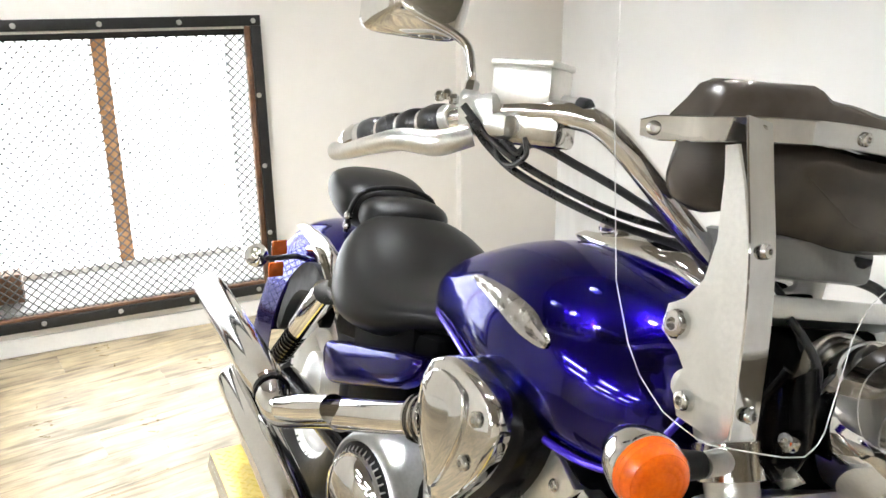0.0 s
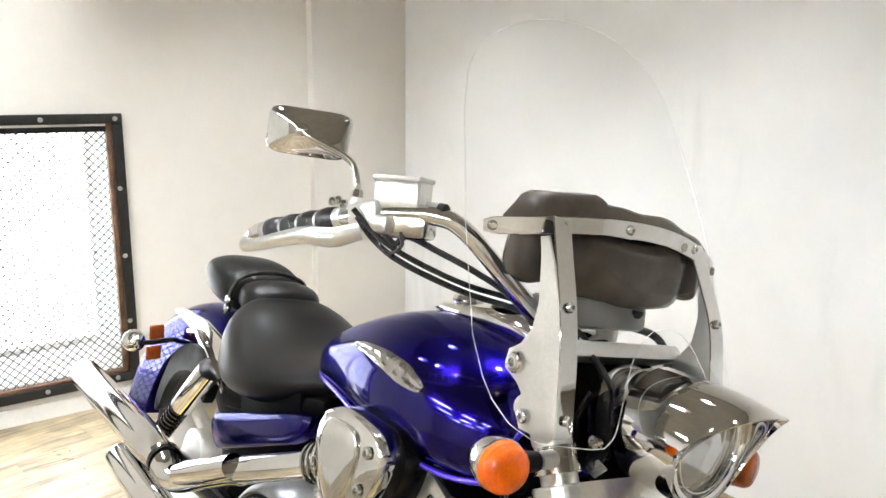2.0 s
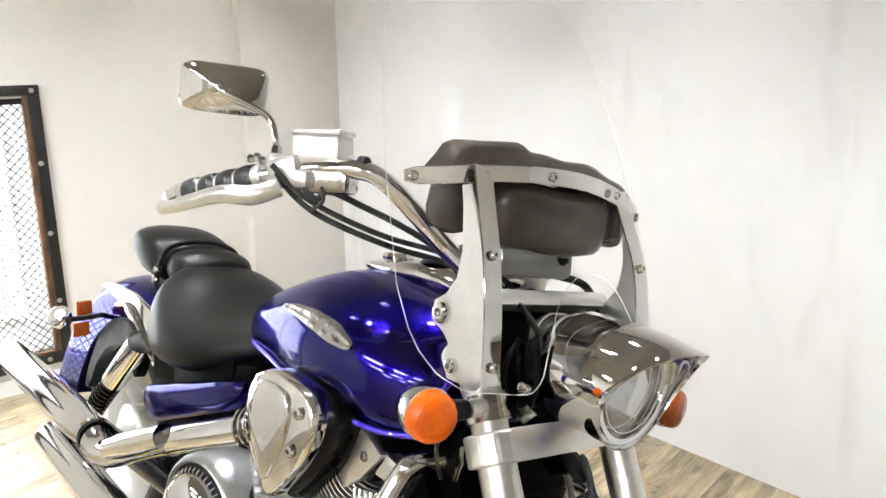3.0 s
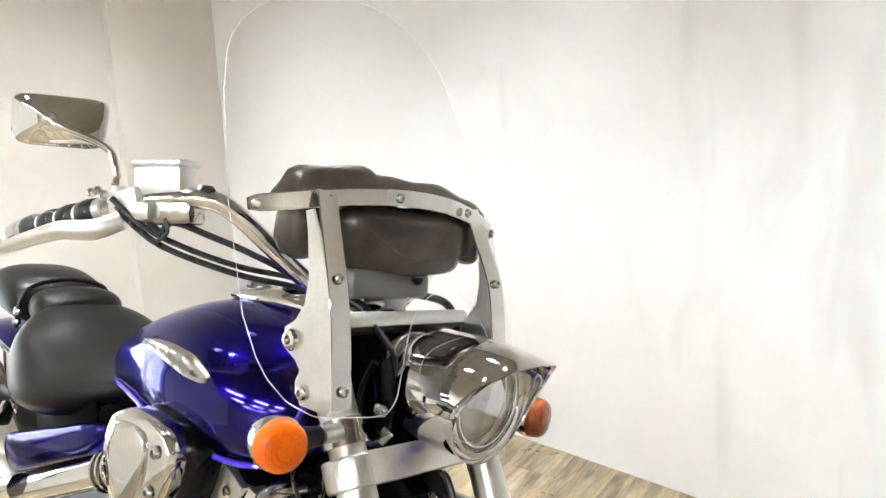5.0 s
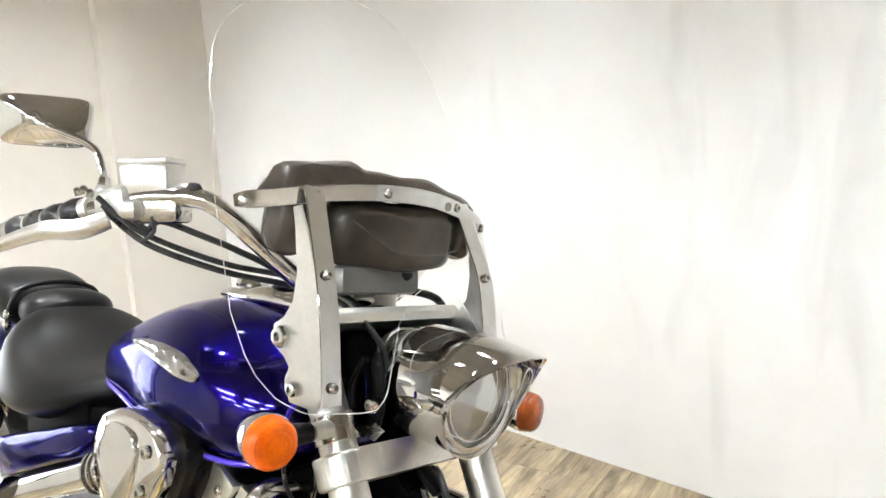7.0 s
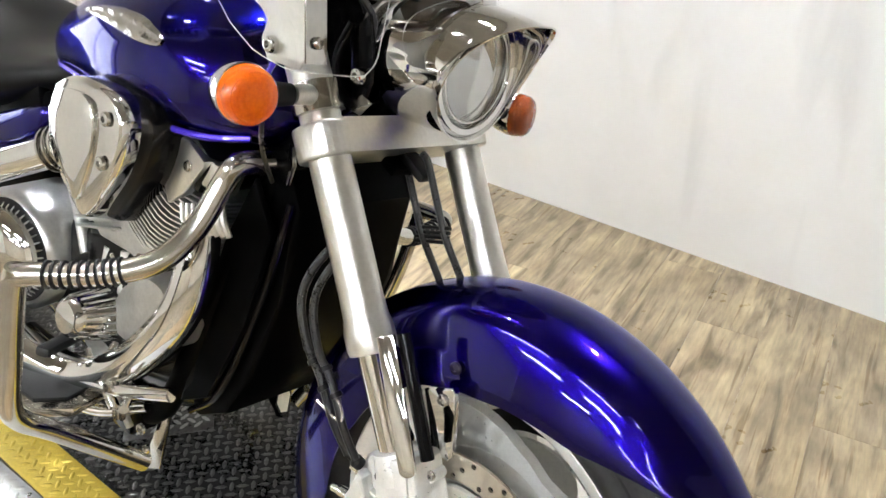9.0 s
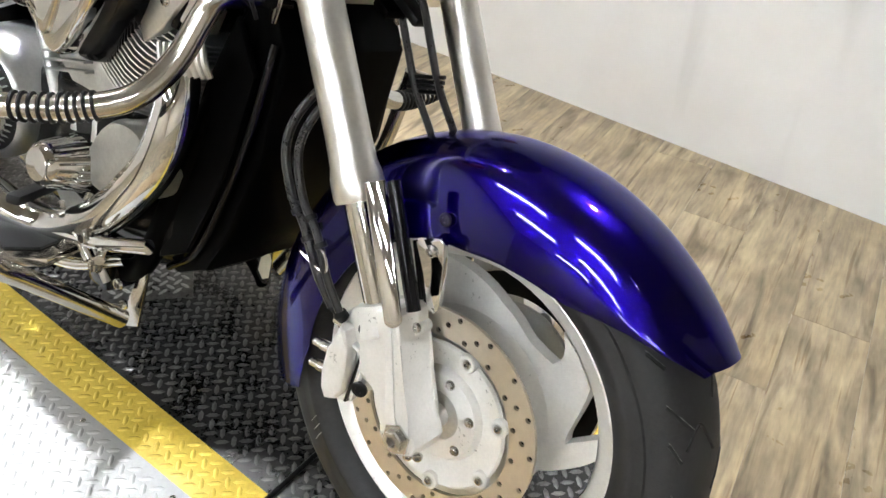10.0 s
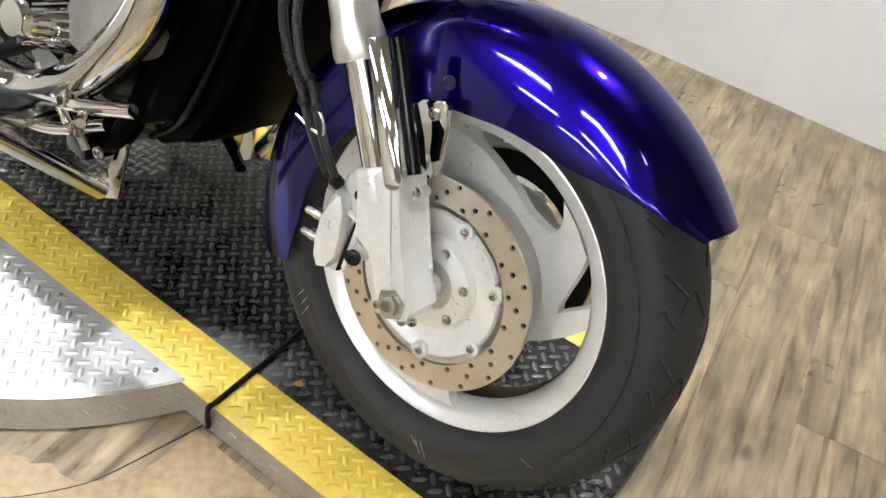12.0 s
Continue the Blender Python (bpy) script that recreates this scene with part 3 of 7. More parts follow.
lamp = ceiling_lamp()
lamp.matrix_basis = pose(-1.7, -3.3, CEIL_Z - 0.001, 0, 0, 0)
for x, y in ((0.3, -3.3), (2.3, -3.3), (-1.7, -4.7), (0.3, -4.7), (2.3, -4.7), (-0.7, -6.1), (1.3, -6.1)):
    copy_thing(lamp, pose(x, y, CEIL_Z - 0.001, 0, 0, 0))
spot = spot_lamp()
spot.matrix_basis = pose(-1.3, -0.35, CEIL_Z - 0.001)
for x, y in ((-1.95, -0.35), (-2.6, -0.35), (-2.3, 0.8), (-1.05, 0.8), (0.2, 0.8), (1.4, -1.7)):
    copy_thing(spot, pose(x, y, CEIL_Z - 0.001))

# ---- motorcycle, front end (in the machine's own upright frame; the stand lets it lean) ----
bike = empty("motorcycle", "dark blue-violet cruiser motorcycle with chrome parts, leaning on its stand", "motorcycle", m=BIKE)
FY, WR = 0.143, 0.32


def fork_at(z, y=-FY, off=0.0):
    """A point of the fork leg's axis at height z; off moves it forwards."""
    return V((-0.168 - 0.561 * (z - 0.595) + off, y, z))


FDIR = (fork_at(0.4) - fork_at(0.8)).normalized()


def front_wheel():
    C = (0, 0, WR)
    ax = (0, 1, 0)
    rim = [(0.2385, -0.054), (0.2385, -0.049), (0.228, -0.044), (0.219, -0.03), (0.214, 0.0), (0.219, 0.03), (0.228, 0.044), (0.2385, 0.049),
           (0.2385, 0.054), (0.233, 0.056), (0.226, 0.053), (0.212, 0.045), (0.204, 0.03), (0.2, 0.0), (0.204, -0.03), (0.212, -0.045), (0.226, -0.053), (0.233, -0.056)]
    wheel = part("front_wheel", lathe(rim, C, ax, 72, closed=True), CAST, bike, "cast silver front wheel")

    # solid centre bowl, then three broad cast spokes, the widest with a leaf-shaped slot near the rim
    bowl = [(0.03, -0.055), (0.09, -0.049), (0.125, -0.0445), (0.1395, -0.0421), (0.1395, -0.024), (0.1, -0.03), (0.03, -0.034)]
    part("wheel_bowl", lathe(bowl, C, ax, 64, closed=True), CAST, wheel)

    # each spoke: its lower and upper edge (degrees) by radius; the broad one has a slot
    rr_ = (0.139, 0.15, 0.157, 0.163, 0.17, 0.185, 0.197, 0.21)
    low_a, up_a = (-12, -8, -5.5, -3.3, -1, 3.5, 6.8, 10.5), (62, 62, 62, 53, 48.5, 48.5, 51.5, 57)
    low_b, up_b = (62, 62, 62, 72, 82, 94, 104, 114), (150, 150, 148, 146, 144, 143, 144, 148)
    low_c, up_c = (150, 165, 178, 186, 194, 206, 216, 226), (300, 297, 294, 292, 290, 288, 288, 290)

    def edges(k, r):
        lo, hi = ((low_a, up_a), (low_b, up_b), (low_c, up_c))[k]
        a1, a2 = float(np.interp(r, rr_, lo)), float(np.interp(r, rr_, hi))
        if k or r < 0.1655 or r > 0.2135:
            return [(a1, a2)]
        g = (r - 0.1655) / 0.048
        return [(a1, 11.5 + 7.5 * g ** 0.8), (14.5 + 23 * g ** 0.75, a2)]
    rs = [0.139, 0.15, 0.157, 0.163, 0.1654, 0.1656, 0.17, 0.176, 0.182, 0.188, 0.194, 0.2, 0.206, 0.21]
    for q in range(3):
        bm = bmesh.new()

        def cell(r0, s0, r1, s1, n=8):
            def ring(r, s, y):
                return [bm.verts.new((r * math.cos(a), y, WR + r * math.sin(a))) for a in (radians(s[0] + (s[1] - s[0]) * k / n) for k in range(n + 1))]
            f0, f1 = -0.0425 - 0.05 * (r0 - 0.15), -0.0425 - 0.05 * (r1 - 0.15)
            A, B_, A2, B2 = ring(r0, s0, f0), ring(r1, s1, f1), ring(r0, s0, -0.024), ring(r1, s1, -0.024)
            for k in range(n):
                bm.faces.new((A[k], A[k + 1], B_[k + 1], B_[k]))
                bm.faces.new((A2[k], A2[k + 1], B2[k + 1], B2[k]))
            bm.faces.new((A[0], B_[0], B2[0], A2[0]))
            bm.faces.new((A[n], B_[n], B2[n], A2[n]))
        for r0, r1 in zip(rs, rs[1:]):
            e0, e1 = edges(q, r0), edges(q, r1)
            if len(e0) == len(e1):
                for s0, s1 in zip(e0, e1):
                    cell(r0, s0, r1, s1)
            else:
                mid = e1[0][1] / 2 + e1[1][0] / 2
                cell(r0, (e0[0][0], mid), r1, e1[0])
                cell(r0, (mid, e0[0][1]), r1, e1[1])
        bmesh.ops.remove_doubles(bm, verts=bm.verts, dist=0.00005)
        part("spoke", bm, CAST, wheel, angle=40)
    part("hub", lathe([(0.014, -0.128), (0.018, -0.127), (0.018, -0.1), (0.018, -0.084), (0.04, -0.07), (0.05, -0.045), (0.05, 0.045), (0.04, 0.07), (0.018, 0.084), (0.018, 0.1), (0.018, 0.127), (0.014, 0.128)], C, ax, 40), CAST, wheel)

    # added dark liner: the shade inside the rim is put into its colour
    part("rim_well", lathe([(0.2003, -0.016), (0.1985, 0.0), (0.2025, 0.03), (0.2105, 0.0448)], C, ax, 72, caps=False), BLACK_PLASTIC, wheel, "dark inner rim liner, shade put into its colour")

    # tyre with sidewall steps
    half = [(0.232, 0.05), (0.24, 0.063), (0.252, 0.0735), (0.262, 0.0775), (0.268, 0.0782), (0.27, 0.0772), (0.281, 0.0765), (0.2828, 0.0742), (0.294, 0.0715), (0.304, 0.066), (0.3125, 0.0575), (0.319, 0.046), (0.3235, 0.031), (0.3262, 0.015)]
    half = [(r if r < 0.27 else 0.27 + (r - 0.27) * 1.17, y + (0.004 if r > 0.29 else 0.0)) for r, y in half]
    ty = [(r, -y) for r, y in half] + [(0.3367, 0)] + [(r, y) for r, y in reversed(half)]
    tyre = part("tyre", lathe(ty, C, ax, 96, caps=False), TYRE, wheel, "worn black rubber tyre")
    # forked tread grooves over the shoulder, each with a worn pale edge
    prof = sorted((-y, r) for r, y in ty[:15])

    def tread_point(sgn, yy, a, lift):
        inner = [q for q in prof if q[1] > 0.268]
        r = float(np.interp(yy, [q[0] for q in inner], [q[1] for q in inner])) + lift
        return (r * math.cos(a), sgn * yy, WR + r * math.sin(a))
    for k in range(18):
        for sgn in (-1, 1):
            a0 = 2 * math.pi * (k + (0.5 if sgn > 0 else 0)) / 18
            for line in (((0.004, 0.0), (0.016, 0.05), (0.03, 0.115), (0.042, 0.1), (0.054, 0.04)), ((0.042, 0.1), (0.055, 0.15), (0.067, 0.215)), ((0.06, 0.0), (0.069, 0.075))):
                g = part("tread_groove", tube([tread_point(sgn, yy, a0 + da, -0.0008) for yy, da in line], 0.0026, 6, 3), GROOVE, tyre)
                if len(line) < 5:
                    part("groove_edge", tube([tread_point(sgn, yy, a0 + da + 0.0105, 0.0) for yy, da in line], 0.0006, 5, 2), GROOVE_EDGE, g)
    # pale scuffs on the sidewall
    for a0, r0, r1 in ((-139, 0.266, 0.29), (-142, 0.264, 0.285), (-145, 0.265, 0.284), (-80, 0.264, 0.292), (-78, 0.265, 0.295), (-81.5, 0.264, 0.278), (-40, 0.266, 0.285)):
        pts = []
        for k in range(6):
            r = r0 + (r1 - r0) * k / 5
            y = -float(np.interp(r, [q[0] for q in ty[:10]], [-q[1] for q in ty[:10]])) - 0.0002
            a = radians(a0 + 2.0 * k / 5)
            pts.append((r * math.cos(a), y, WR + r * math.sin(a)))
        part("scuff", tube(pts, 0.0006, 5, 0), CHALK, tyre, "pale chalky scuff")

    # brake discs, floating on a silver carrier, drilled
    def disc(side):
        y0 = side * 0.0955
        bm = bmesh.new()
        sect, rows = 54, [0.116, 0.128, 0.1402, 0.1535]

        def P(r, a, y):
            return bm.verts.new((r * math.cos(a), y, WR + r * math.sin(a)))
        for s in range(sect):
            for j in range(3):
                a0, a1, r0, r1 = 2 * math.pi * s / sect, 2 * math.pi * (s + 1) / sect, rows[j], rows[j + 1]
                am, rm = (a0 + a1) / 2, (r0 + r1) / 2
                hr = 0.004
                hole = (s + (0, 1, 2)[j]) % 3 == 0 and s % 9 != 8
                for y in (y0 - 0.0025, y0 + 0.0025):
                    rim_ = [P(r0, a0, y), P(r0, am, y), P(r0, a1, y), P(rm, a1, y), P(r1, a1, y), P(r1, am, y), P(r1, a0, y), P(rm, a0, y)]
                    if not hole:
                        bm.faces.new(rim_)
                        continue
                    inner = []
                    for k in range(8):
                        t = math.pi * (1.25 + k / 4)
                        inner.append(P(rm + hr * math.sin(t), am + hr * math.cos(t) / rm, y))
                    for k in range(8):
                        bm.faces.new((rim_[k], rim_[(k + 1) % 8], inner[(k + 1) % 8], inner[k]))
                if hole:
                    o = [P(rm + hr * math.sin(math.pi * (1.25 + k / 4)), am + hr * math.cos(math.pi * (1.25 + k / 4)) / rm, y0 - 0.0025) for k in range(8)]
                    i = [P(rm + hr * math.sin(math.pi * (1.25 + k / 4)), am + hr * math.cos(math.pi * (1.25 + k / 4)) / rm, y0 + 0.0025) for k in range(8)]
                    for k in range(8):
                        bm.faces.new((o[k], o[(k + 1) % 8], i[(k + 1) % 8], i[k]))
        lathe([(0.1535, -0.0025), (0.1535, 0.0025)], (0, y0, WR), ax, 72, bm, caps=False)
        lathe([(0.116, -0.0025), (0.116, 0.0025)], (0, y0, WR), ax, 72, bm, caps=False)
        d = part("brake_disc", bm, DISC, wheel, "drilled steel brake disc", smooth=False)
        s = side
        # added black ring that paints the shade seen in the drilled holes
        part("disc_inner", lathe([(0.117, y0 - s * 0.0038), (0.152, y0 - s * 0.0038), (0.152, y0 - s * 0.0048), (0.117, y0 - s * 0.0048)], (0, 0, WR), ax, 64, closed=True), BLACK_PLASTIC, d, "dark ring behind the disc, shade for its holes")
        part("disc_carrier", lathe([(r, s * y) for r, y in ((0.036, 0.0965), (0.062, 0.0955), (0.0665, 0.092), (0.069, 0.087), (0.088, 0.0885), (0.097, 0.095), (0.104, 0.0962), (0.107, 0.093), (0.105, 0.088), (0.085, 0.08), (0.036, 0.066))], (0, 0, WR), ax, 56, closed=True), CAST, wheel, "pale cast disc carrier")
        part("axle_seal", lathe([(0.017, s * 0.088), (0.0358, s * 0.088), (0.0358, s * 0.094), (0.017, s * 0.094)], (0, 0, WR), ax, 40, closed=True), TITAN, wheel, "grey axle seal")
        for k in range(7):
            a = radians(23 + k * 360 / 7)
            at = V((0.102 * math.cos(a), y0 + s * 0.001, WR + 0.102 * math.sin(a)))
            part("disc_button", lathe([(0.0125, -0.004), (0.0125, 0.004), (0.0105, 0.006), (0.0075, 0.006), (0.0065, 0.003), (0, 0.003)], at, (0, s, 0), 20), CAST, d)
            bolt(d, at + V((0, s * 0.003, 0)), (0, s, 0), 0.006, 0.005)
        for k in range(6):
            a = radians(20 + k * 60)
            hex_bolt(d, (0.0535 * math.cos(a), s * 0.0952, WR + 0.0535 * math.sin(a)), (0, s, 0), 0.0055, 0.0055)
    disc(-1)
    disc(1)
    return wheel


front_wheel()


def fork_leg():
    top = fork_at(0.82)
    low = fork_at(0.575)
    leg = part("fork_cover", lathe([(0.0285, 0), (0.0285, 0.02), (0.0288, 0.2), (0.030, 0.235), (0.0335, 0.25), (0.0338, 0.275), (0.032, 0.281), (0.026, 0.2815)], top, FDIR, 36), SATIN, bike, "brushed satin aluminium fork cover")
    part("fork_tube", lathe([(0.0225, 0), (0.0225, 0.16)], low, FDIR, 28), CHROME, leg, "chrome fork tube")
    # stone guard strip with rounded foot
    a, b = V((-0.124, -0.164, 0.618)), V((-0.046, -0.1745, 0.47))
    mid = (a + b) / 2
    d = (b - a).normalized()
    m = basis(mid, (0.3, -0.9, 0.22), d)
    bm = bmesh.new()
    L = (b - a).length / 2
    out = [(L + 0.01 * math.cos(t), 0.0115 * math.sin(t)) for t in (math.pi * (0.5 - k / 8) for k in range(9))]
    out += [(-L, -0.0125), (-L, 0.0125)]
    part("fork_guard", slab([m @ V((x, y, 0)) for x, y in out], m.to_3x3() @ V((0, 0, 0.006)), 0.0018, bm), CHROME, leg, "polished fork guard strip")
    part("guard_backing", tube([a + V((0.014, 0.016, 0.004)), b + V((0.012, 0.02, 0.012))], 0.009, 12, 0), BLACK_PAINT, leg, "glossy black backing of the guard")
    # cast lower leg that carries the axle: a thick tapered plate with a notch, below a collar round the tube
    face = [(-0.104, 0.452), (-0.098, 0.458), (-0.05, 0.478), (-0.042, 0.474), (-0.03, 0.44), (-0.016, 0.385), (0.0, 0.35), (0.02, 0.332), (0.028, 0.318), (0.024, 0.302), (0.008, 0.291), (-0.016, 0.294), (-0.034, 0.312), (-0.045, 0.346), (-0.052, 0.37), (-0.078, 0.364), (-0.086, 0.372)]
    part("fork_lower", slab([(x, -0.173, z) for x, z in face], (0, 0.062, 0), 0.007), CAST, leg, "pale cast fork leg", angle=28)
    part("fork_lower_rib", slab([(x, -0.1755, z) for x, z in ((-0.06, 0.462), (-0.048, 0.466), (-0.014, 0.345), (0.0, 0.325), (-0.008, 0.312), (-0.024, 0.33))], (0, 0.006, 0), 0.002), CAST, leg, "raised rib down the cast leg", angle=28)
    part("leg_collar", lathe([(0.023, -0.012), (0.031, -0.011), (0.033, 0.004), (0.033, 0.03)], fork_at(0.452), FDIR, 28), CAST, leg, "cast collar round the fork tube")
    part("axle_nut", lathe([(0.022, 0), (0.022, 0.003), (0.015, 0.0035), (0.0145, 0.011), (0.012, 0.012), (0.008, 0.012), (0.0075, 0.006), (0, 0.006)], (-0.002, -0.1735, 0.316), (0, -1, 0), 6), STEEL, leg)
    for zz, xx in ((0.296, 0.024), (0.304, 0.038)):
        bolt(leg, (xx - 0.01, -0.164, zz), (0.55, -0.8, -0.1), 0.007, 0.006)
    for q, r in (((-0.036, -0.128, 0.449), 0.008), ((-0.118, -0.138, 0.43), 0.012)):
        part("lug", lathe([(r, -0.014), (r, 0.012), (r * 0.8, 0.015), (0, 0.015)], q, (0, -1, 0), 20), CAST, leg)
    # fender bracket: folded plate in front of the leg
    br = [(-0.076, 0.55), (-0.072, 0.558), (-0.041, 0.57), (-0.034, 0.565), (-0.028, 0.535), (-0.02, 0.48), (-0.026, 0.472), (-0.037, 0.474), (-0.052, 0.518)]
    part("fender_bracket", slab([(x, -0.124, z) for x, z in br], (0, 0.01, 0), 0.002), CHROME, leg, "chrome fender bracket")
    part("fender_bracket", tube([(-0.098, -0.114, 0.536), (-0.062, -0.116, 0.464)], [0.0075, 0.0085], 14, 0), CHROME, leg, "chrome fender strut")
    part("bracket_gap", tube([(-0.083, -0.108, 0.545), (-0.05, -0.11, 0.47)], 0.007, 12, 0), BLACK_PAINT, leg, "glossy black spacer")
    bolt(leg, (-0.048, -0.124, 0.55), (0, -1, 0), 0.0085, 0.006)
    bolt(leg, (-0.032, -0.142, 0.455), (0, -1, 0), 0.007, 0.005)
    return leg


leg = fork_leg()
mirrored(leg)


def caliper():
    """Two-piston caliper hugging the disc's rear edge."""
    def plate(out, y0, y1, bevel):
        return slab([(x, y0, z) for x, z in out], (0, y1 - y0, 0), bevel)
    body = [(-0.148, 0.418), (-0.136, 0.424), (-0.124, 0.416), (-0.116, 0.398), (-0.1, 0.39), (-0.091, 0.37), (-0.094, 0.338), (-0.1, 0.305), (-0.122, 0.277), (-0.148, 0.27), (-0.164, 0.29), (-0.168, 0.32), (-0.16, 0.36), (-0.152, 0.395)]
    cal = part("brake_caliper", plate(body, -0.135, -0.075, 0.006), CAST, bike, "pale cast brake caliper", angle=28)
    front = [(-0.142, 0.404), (-0.13, 0.4), (-0.122, 0.376), (-0.116, 0.34), (-0.118, 0.31), (-0.13, 0.288), (-0.146, 0.281), (-0.156, 0.296), (-0.16, 0.322), (-0.153, 0.362)]
    part("caliper_face", plate(front, -0.158, -0.134, 0.007), CAST, cal, "raised caliper face", angle=28)
    part("caliper_rib", box(0.007, 0.012, 0.09, pose(-0.106, -0.138, 0.338, 0, 6, 0), 0.003), CAST, cal)
    part("caliper_rib", box(0.05, 0.01, 0.006, pose(-0.128, -0.14, 0.378, 0, 12, 0), 0.002), CAST, cal)
    br = [(-0.128, 0.455), (-0.108, 0.476), (-0.088, 0.452), (-0.078, 0.4), (-0.078, 0.345), (-0.105, 0.33), (-0.118, 0.37), (-0.112, 0.425)]
    part("caliper_bracket", slab([(x, -0.125, z) for x, z in br], (0, 0.018, 0), 0.003), CAST, cal)
    for x, z in ((-0.112, 0.452), (-0.094, 0.35)):
        hex_bolt(cal, (x, -0.128, z), (0, -1, 0), 0.009, 0.013)
    for z in (0.312, 0.346):
        part("caliper_pin", lathe([(0.011, -0.004), (0.011, 0.004), (0.008, 0.006), (0.008, 0.018), (0.0065, 0.02), (0.0065, 0.03), (0.004, 0.033)], (-0.16, -0.138, z), (-1, -0.2, 0.05), 16), STEEL, cal, "bright steel caliper pin")
    part("bleed_boot", lathe([(0.009, 0.0), (0.01, 0.01), (0.006, 0.016), (0.006, 0.024)], (-0.15, -0.14, 0.404), (-0.4, -0.6, 0.7), 14), RUBBER, cal, "small black rubber boot")
    part("caliper_seam", box(0.004, 0.05, 0.11, pose(-0.112, -0.118, 0.34, 0, 8, 0), 0.001), BLACK_PLASTIC, cal, "dark joint between the halves")
    hex_bolt(cal, (-0.15, -0.14, 0.396), (-0.8, -0.5, 0.3), 0.006, 0.014)
    bolt(cal, (-0.1, -0.14, 0.318), (0.3, -1, 0), 0.012, 0.005, RUBBER)
    bolt(cal, (-0.112, -0.135, 0.408), (0.2, -1, 0.2), 0.009, 0.014, RUBBER)
    return cal


mirrored(caliper())


def lower_clamp():
    """Bottom triple clamp: a bevelled bridge with an eye round each leg."""
    bm = bmesh.new()
    up = -FDIR
    zc = 0.818
    m = basis(fork_at(zc, 0), up, (1, 0, 0))
    out = [(0.042 * math.cos(t), FY + 0.04 * math.sin(t)) for t in (math.pi * k / 16 for k in range(17))]
    out += [(0.042 * math.cos(t), -FY + 0.04 * math.sin(t)) for t in (math.pi * (1 + k / 16) for k in range(17))]
    return part("lower_fork_clamp", slab([m @ V((x, y, -0.023)) for x, y in out], up * 0.046, 0.004, bm), SATIN, bike, "brushed aluminium fork clamp", smooth=False)


lower_clamp()


def upper_tubes():
    for s in (-1, 1):
        a, b = fork_at(0.835, s * FY), fork_at(1.0, s * FY)
        t = part("fork_upper", lathe([(0.0275, 0), (0.0275, (b - a).length)], a, b - a, 28), SATIN, bike)
        # turn signal collar with two rings
        c = fork_at(0.868, s * FY)
        part("signal_clamp", lathe([(0.029, -0.02), (0.0345, -0.019), (0.0345, 0.019), (0.029, 0.02)], c, -FDIR, 28), CHROME_DULL, t, "polished clamp round the fork")
        e = V((-0.3, s * 0.205, 0.878))
        part("signal_arm", tube([c + V((0.008, s * 0.02, 0.004)), (c + e) / 2 + V((0.004, 0, 0.004)), e], [0.014, 0.0135, 0.012], 16), SATIN, t)
    part("upper_fork_clamp", box(0.09, 0.31, 0.03, basis(fork_at(1.005, 0, 0.005), -FDIR, (1, 0, 0)), 0.012), SATIN, bike, "polished upper fork clamp")


upper_tubes()


def turn_signal(s):
    c = V((-0.296, s * 0.278, 0.879)) if s < 0 else V((-0.272, 0.266, 0.856))
    fw = V((0.93, s * -0.18 * -1, 0.0)).normalized()
    cup = part("turn_signal", lathe([(0.0, -0.06), (0.013, -0.057), (0.024, -0.046), (0.0325, -0.026), (0.0365, -0.006), (0.0365, 0.0), (0.034, 0.001)], c, fw, 36), CHROME, bike, "chrome turn signal with an amber lens")
    part("lens", lathe([(1.09 * r, h) for r, h in [(0.0325, 0.0), (0.0325, 0.003), (0.0318, 0.0045), (0.0325, 0.006), (0.032, 0.009), (0.0312, 0.0105), (0.0317, 0.012), (0.0305, 0.018), (0.027, 0.023), (0.0262, 0.0232), (0.0255, 0.0242), (0.02, 0.0262), (0.0192, 0.0262), (0.0185, 0.0267), (0.014, 0.0277), (0.0132, 0.0275), (0.012, 0.028), (0, 0.0288)]], c, fw, 36), AMBER if s < 0 else AMBER_DARK, cup, "ribbed amber lens" if s < 0 else "dark amber lens")
    part("stalk", tube([c + V((-0.01, s * -0.033, -0.002)), (-0.302, s * 0.205, 0.878)], [0.017, 0.0135], 18, 0), RUBBER, cup, "black rubber stalk")
    return cup


turn_signal(-1)
turn_signal(1)


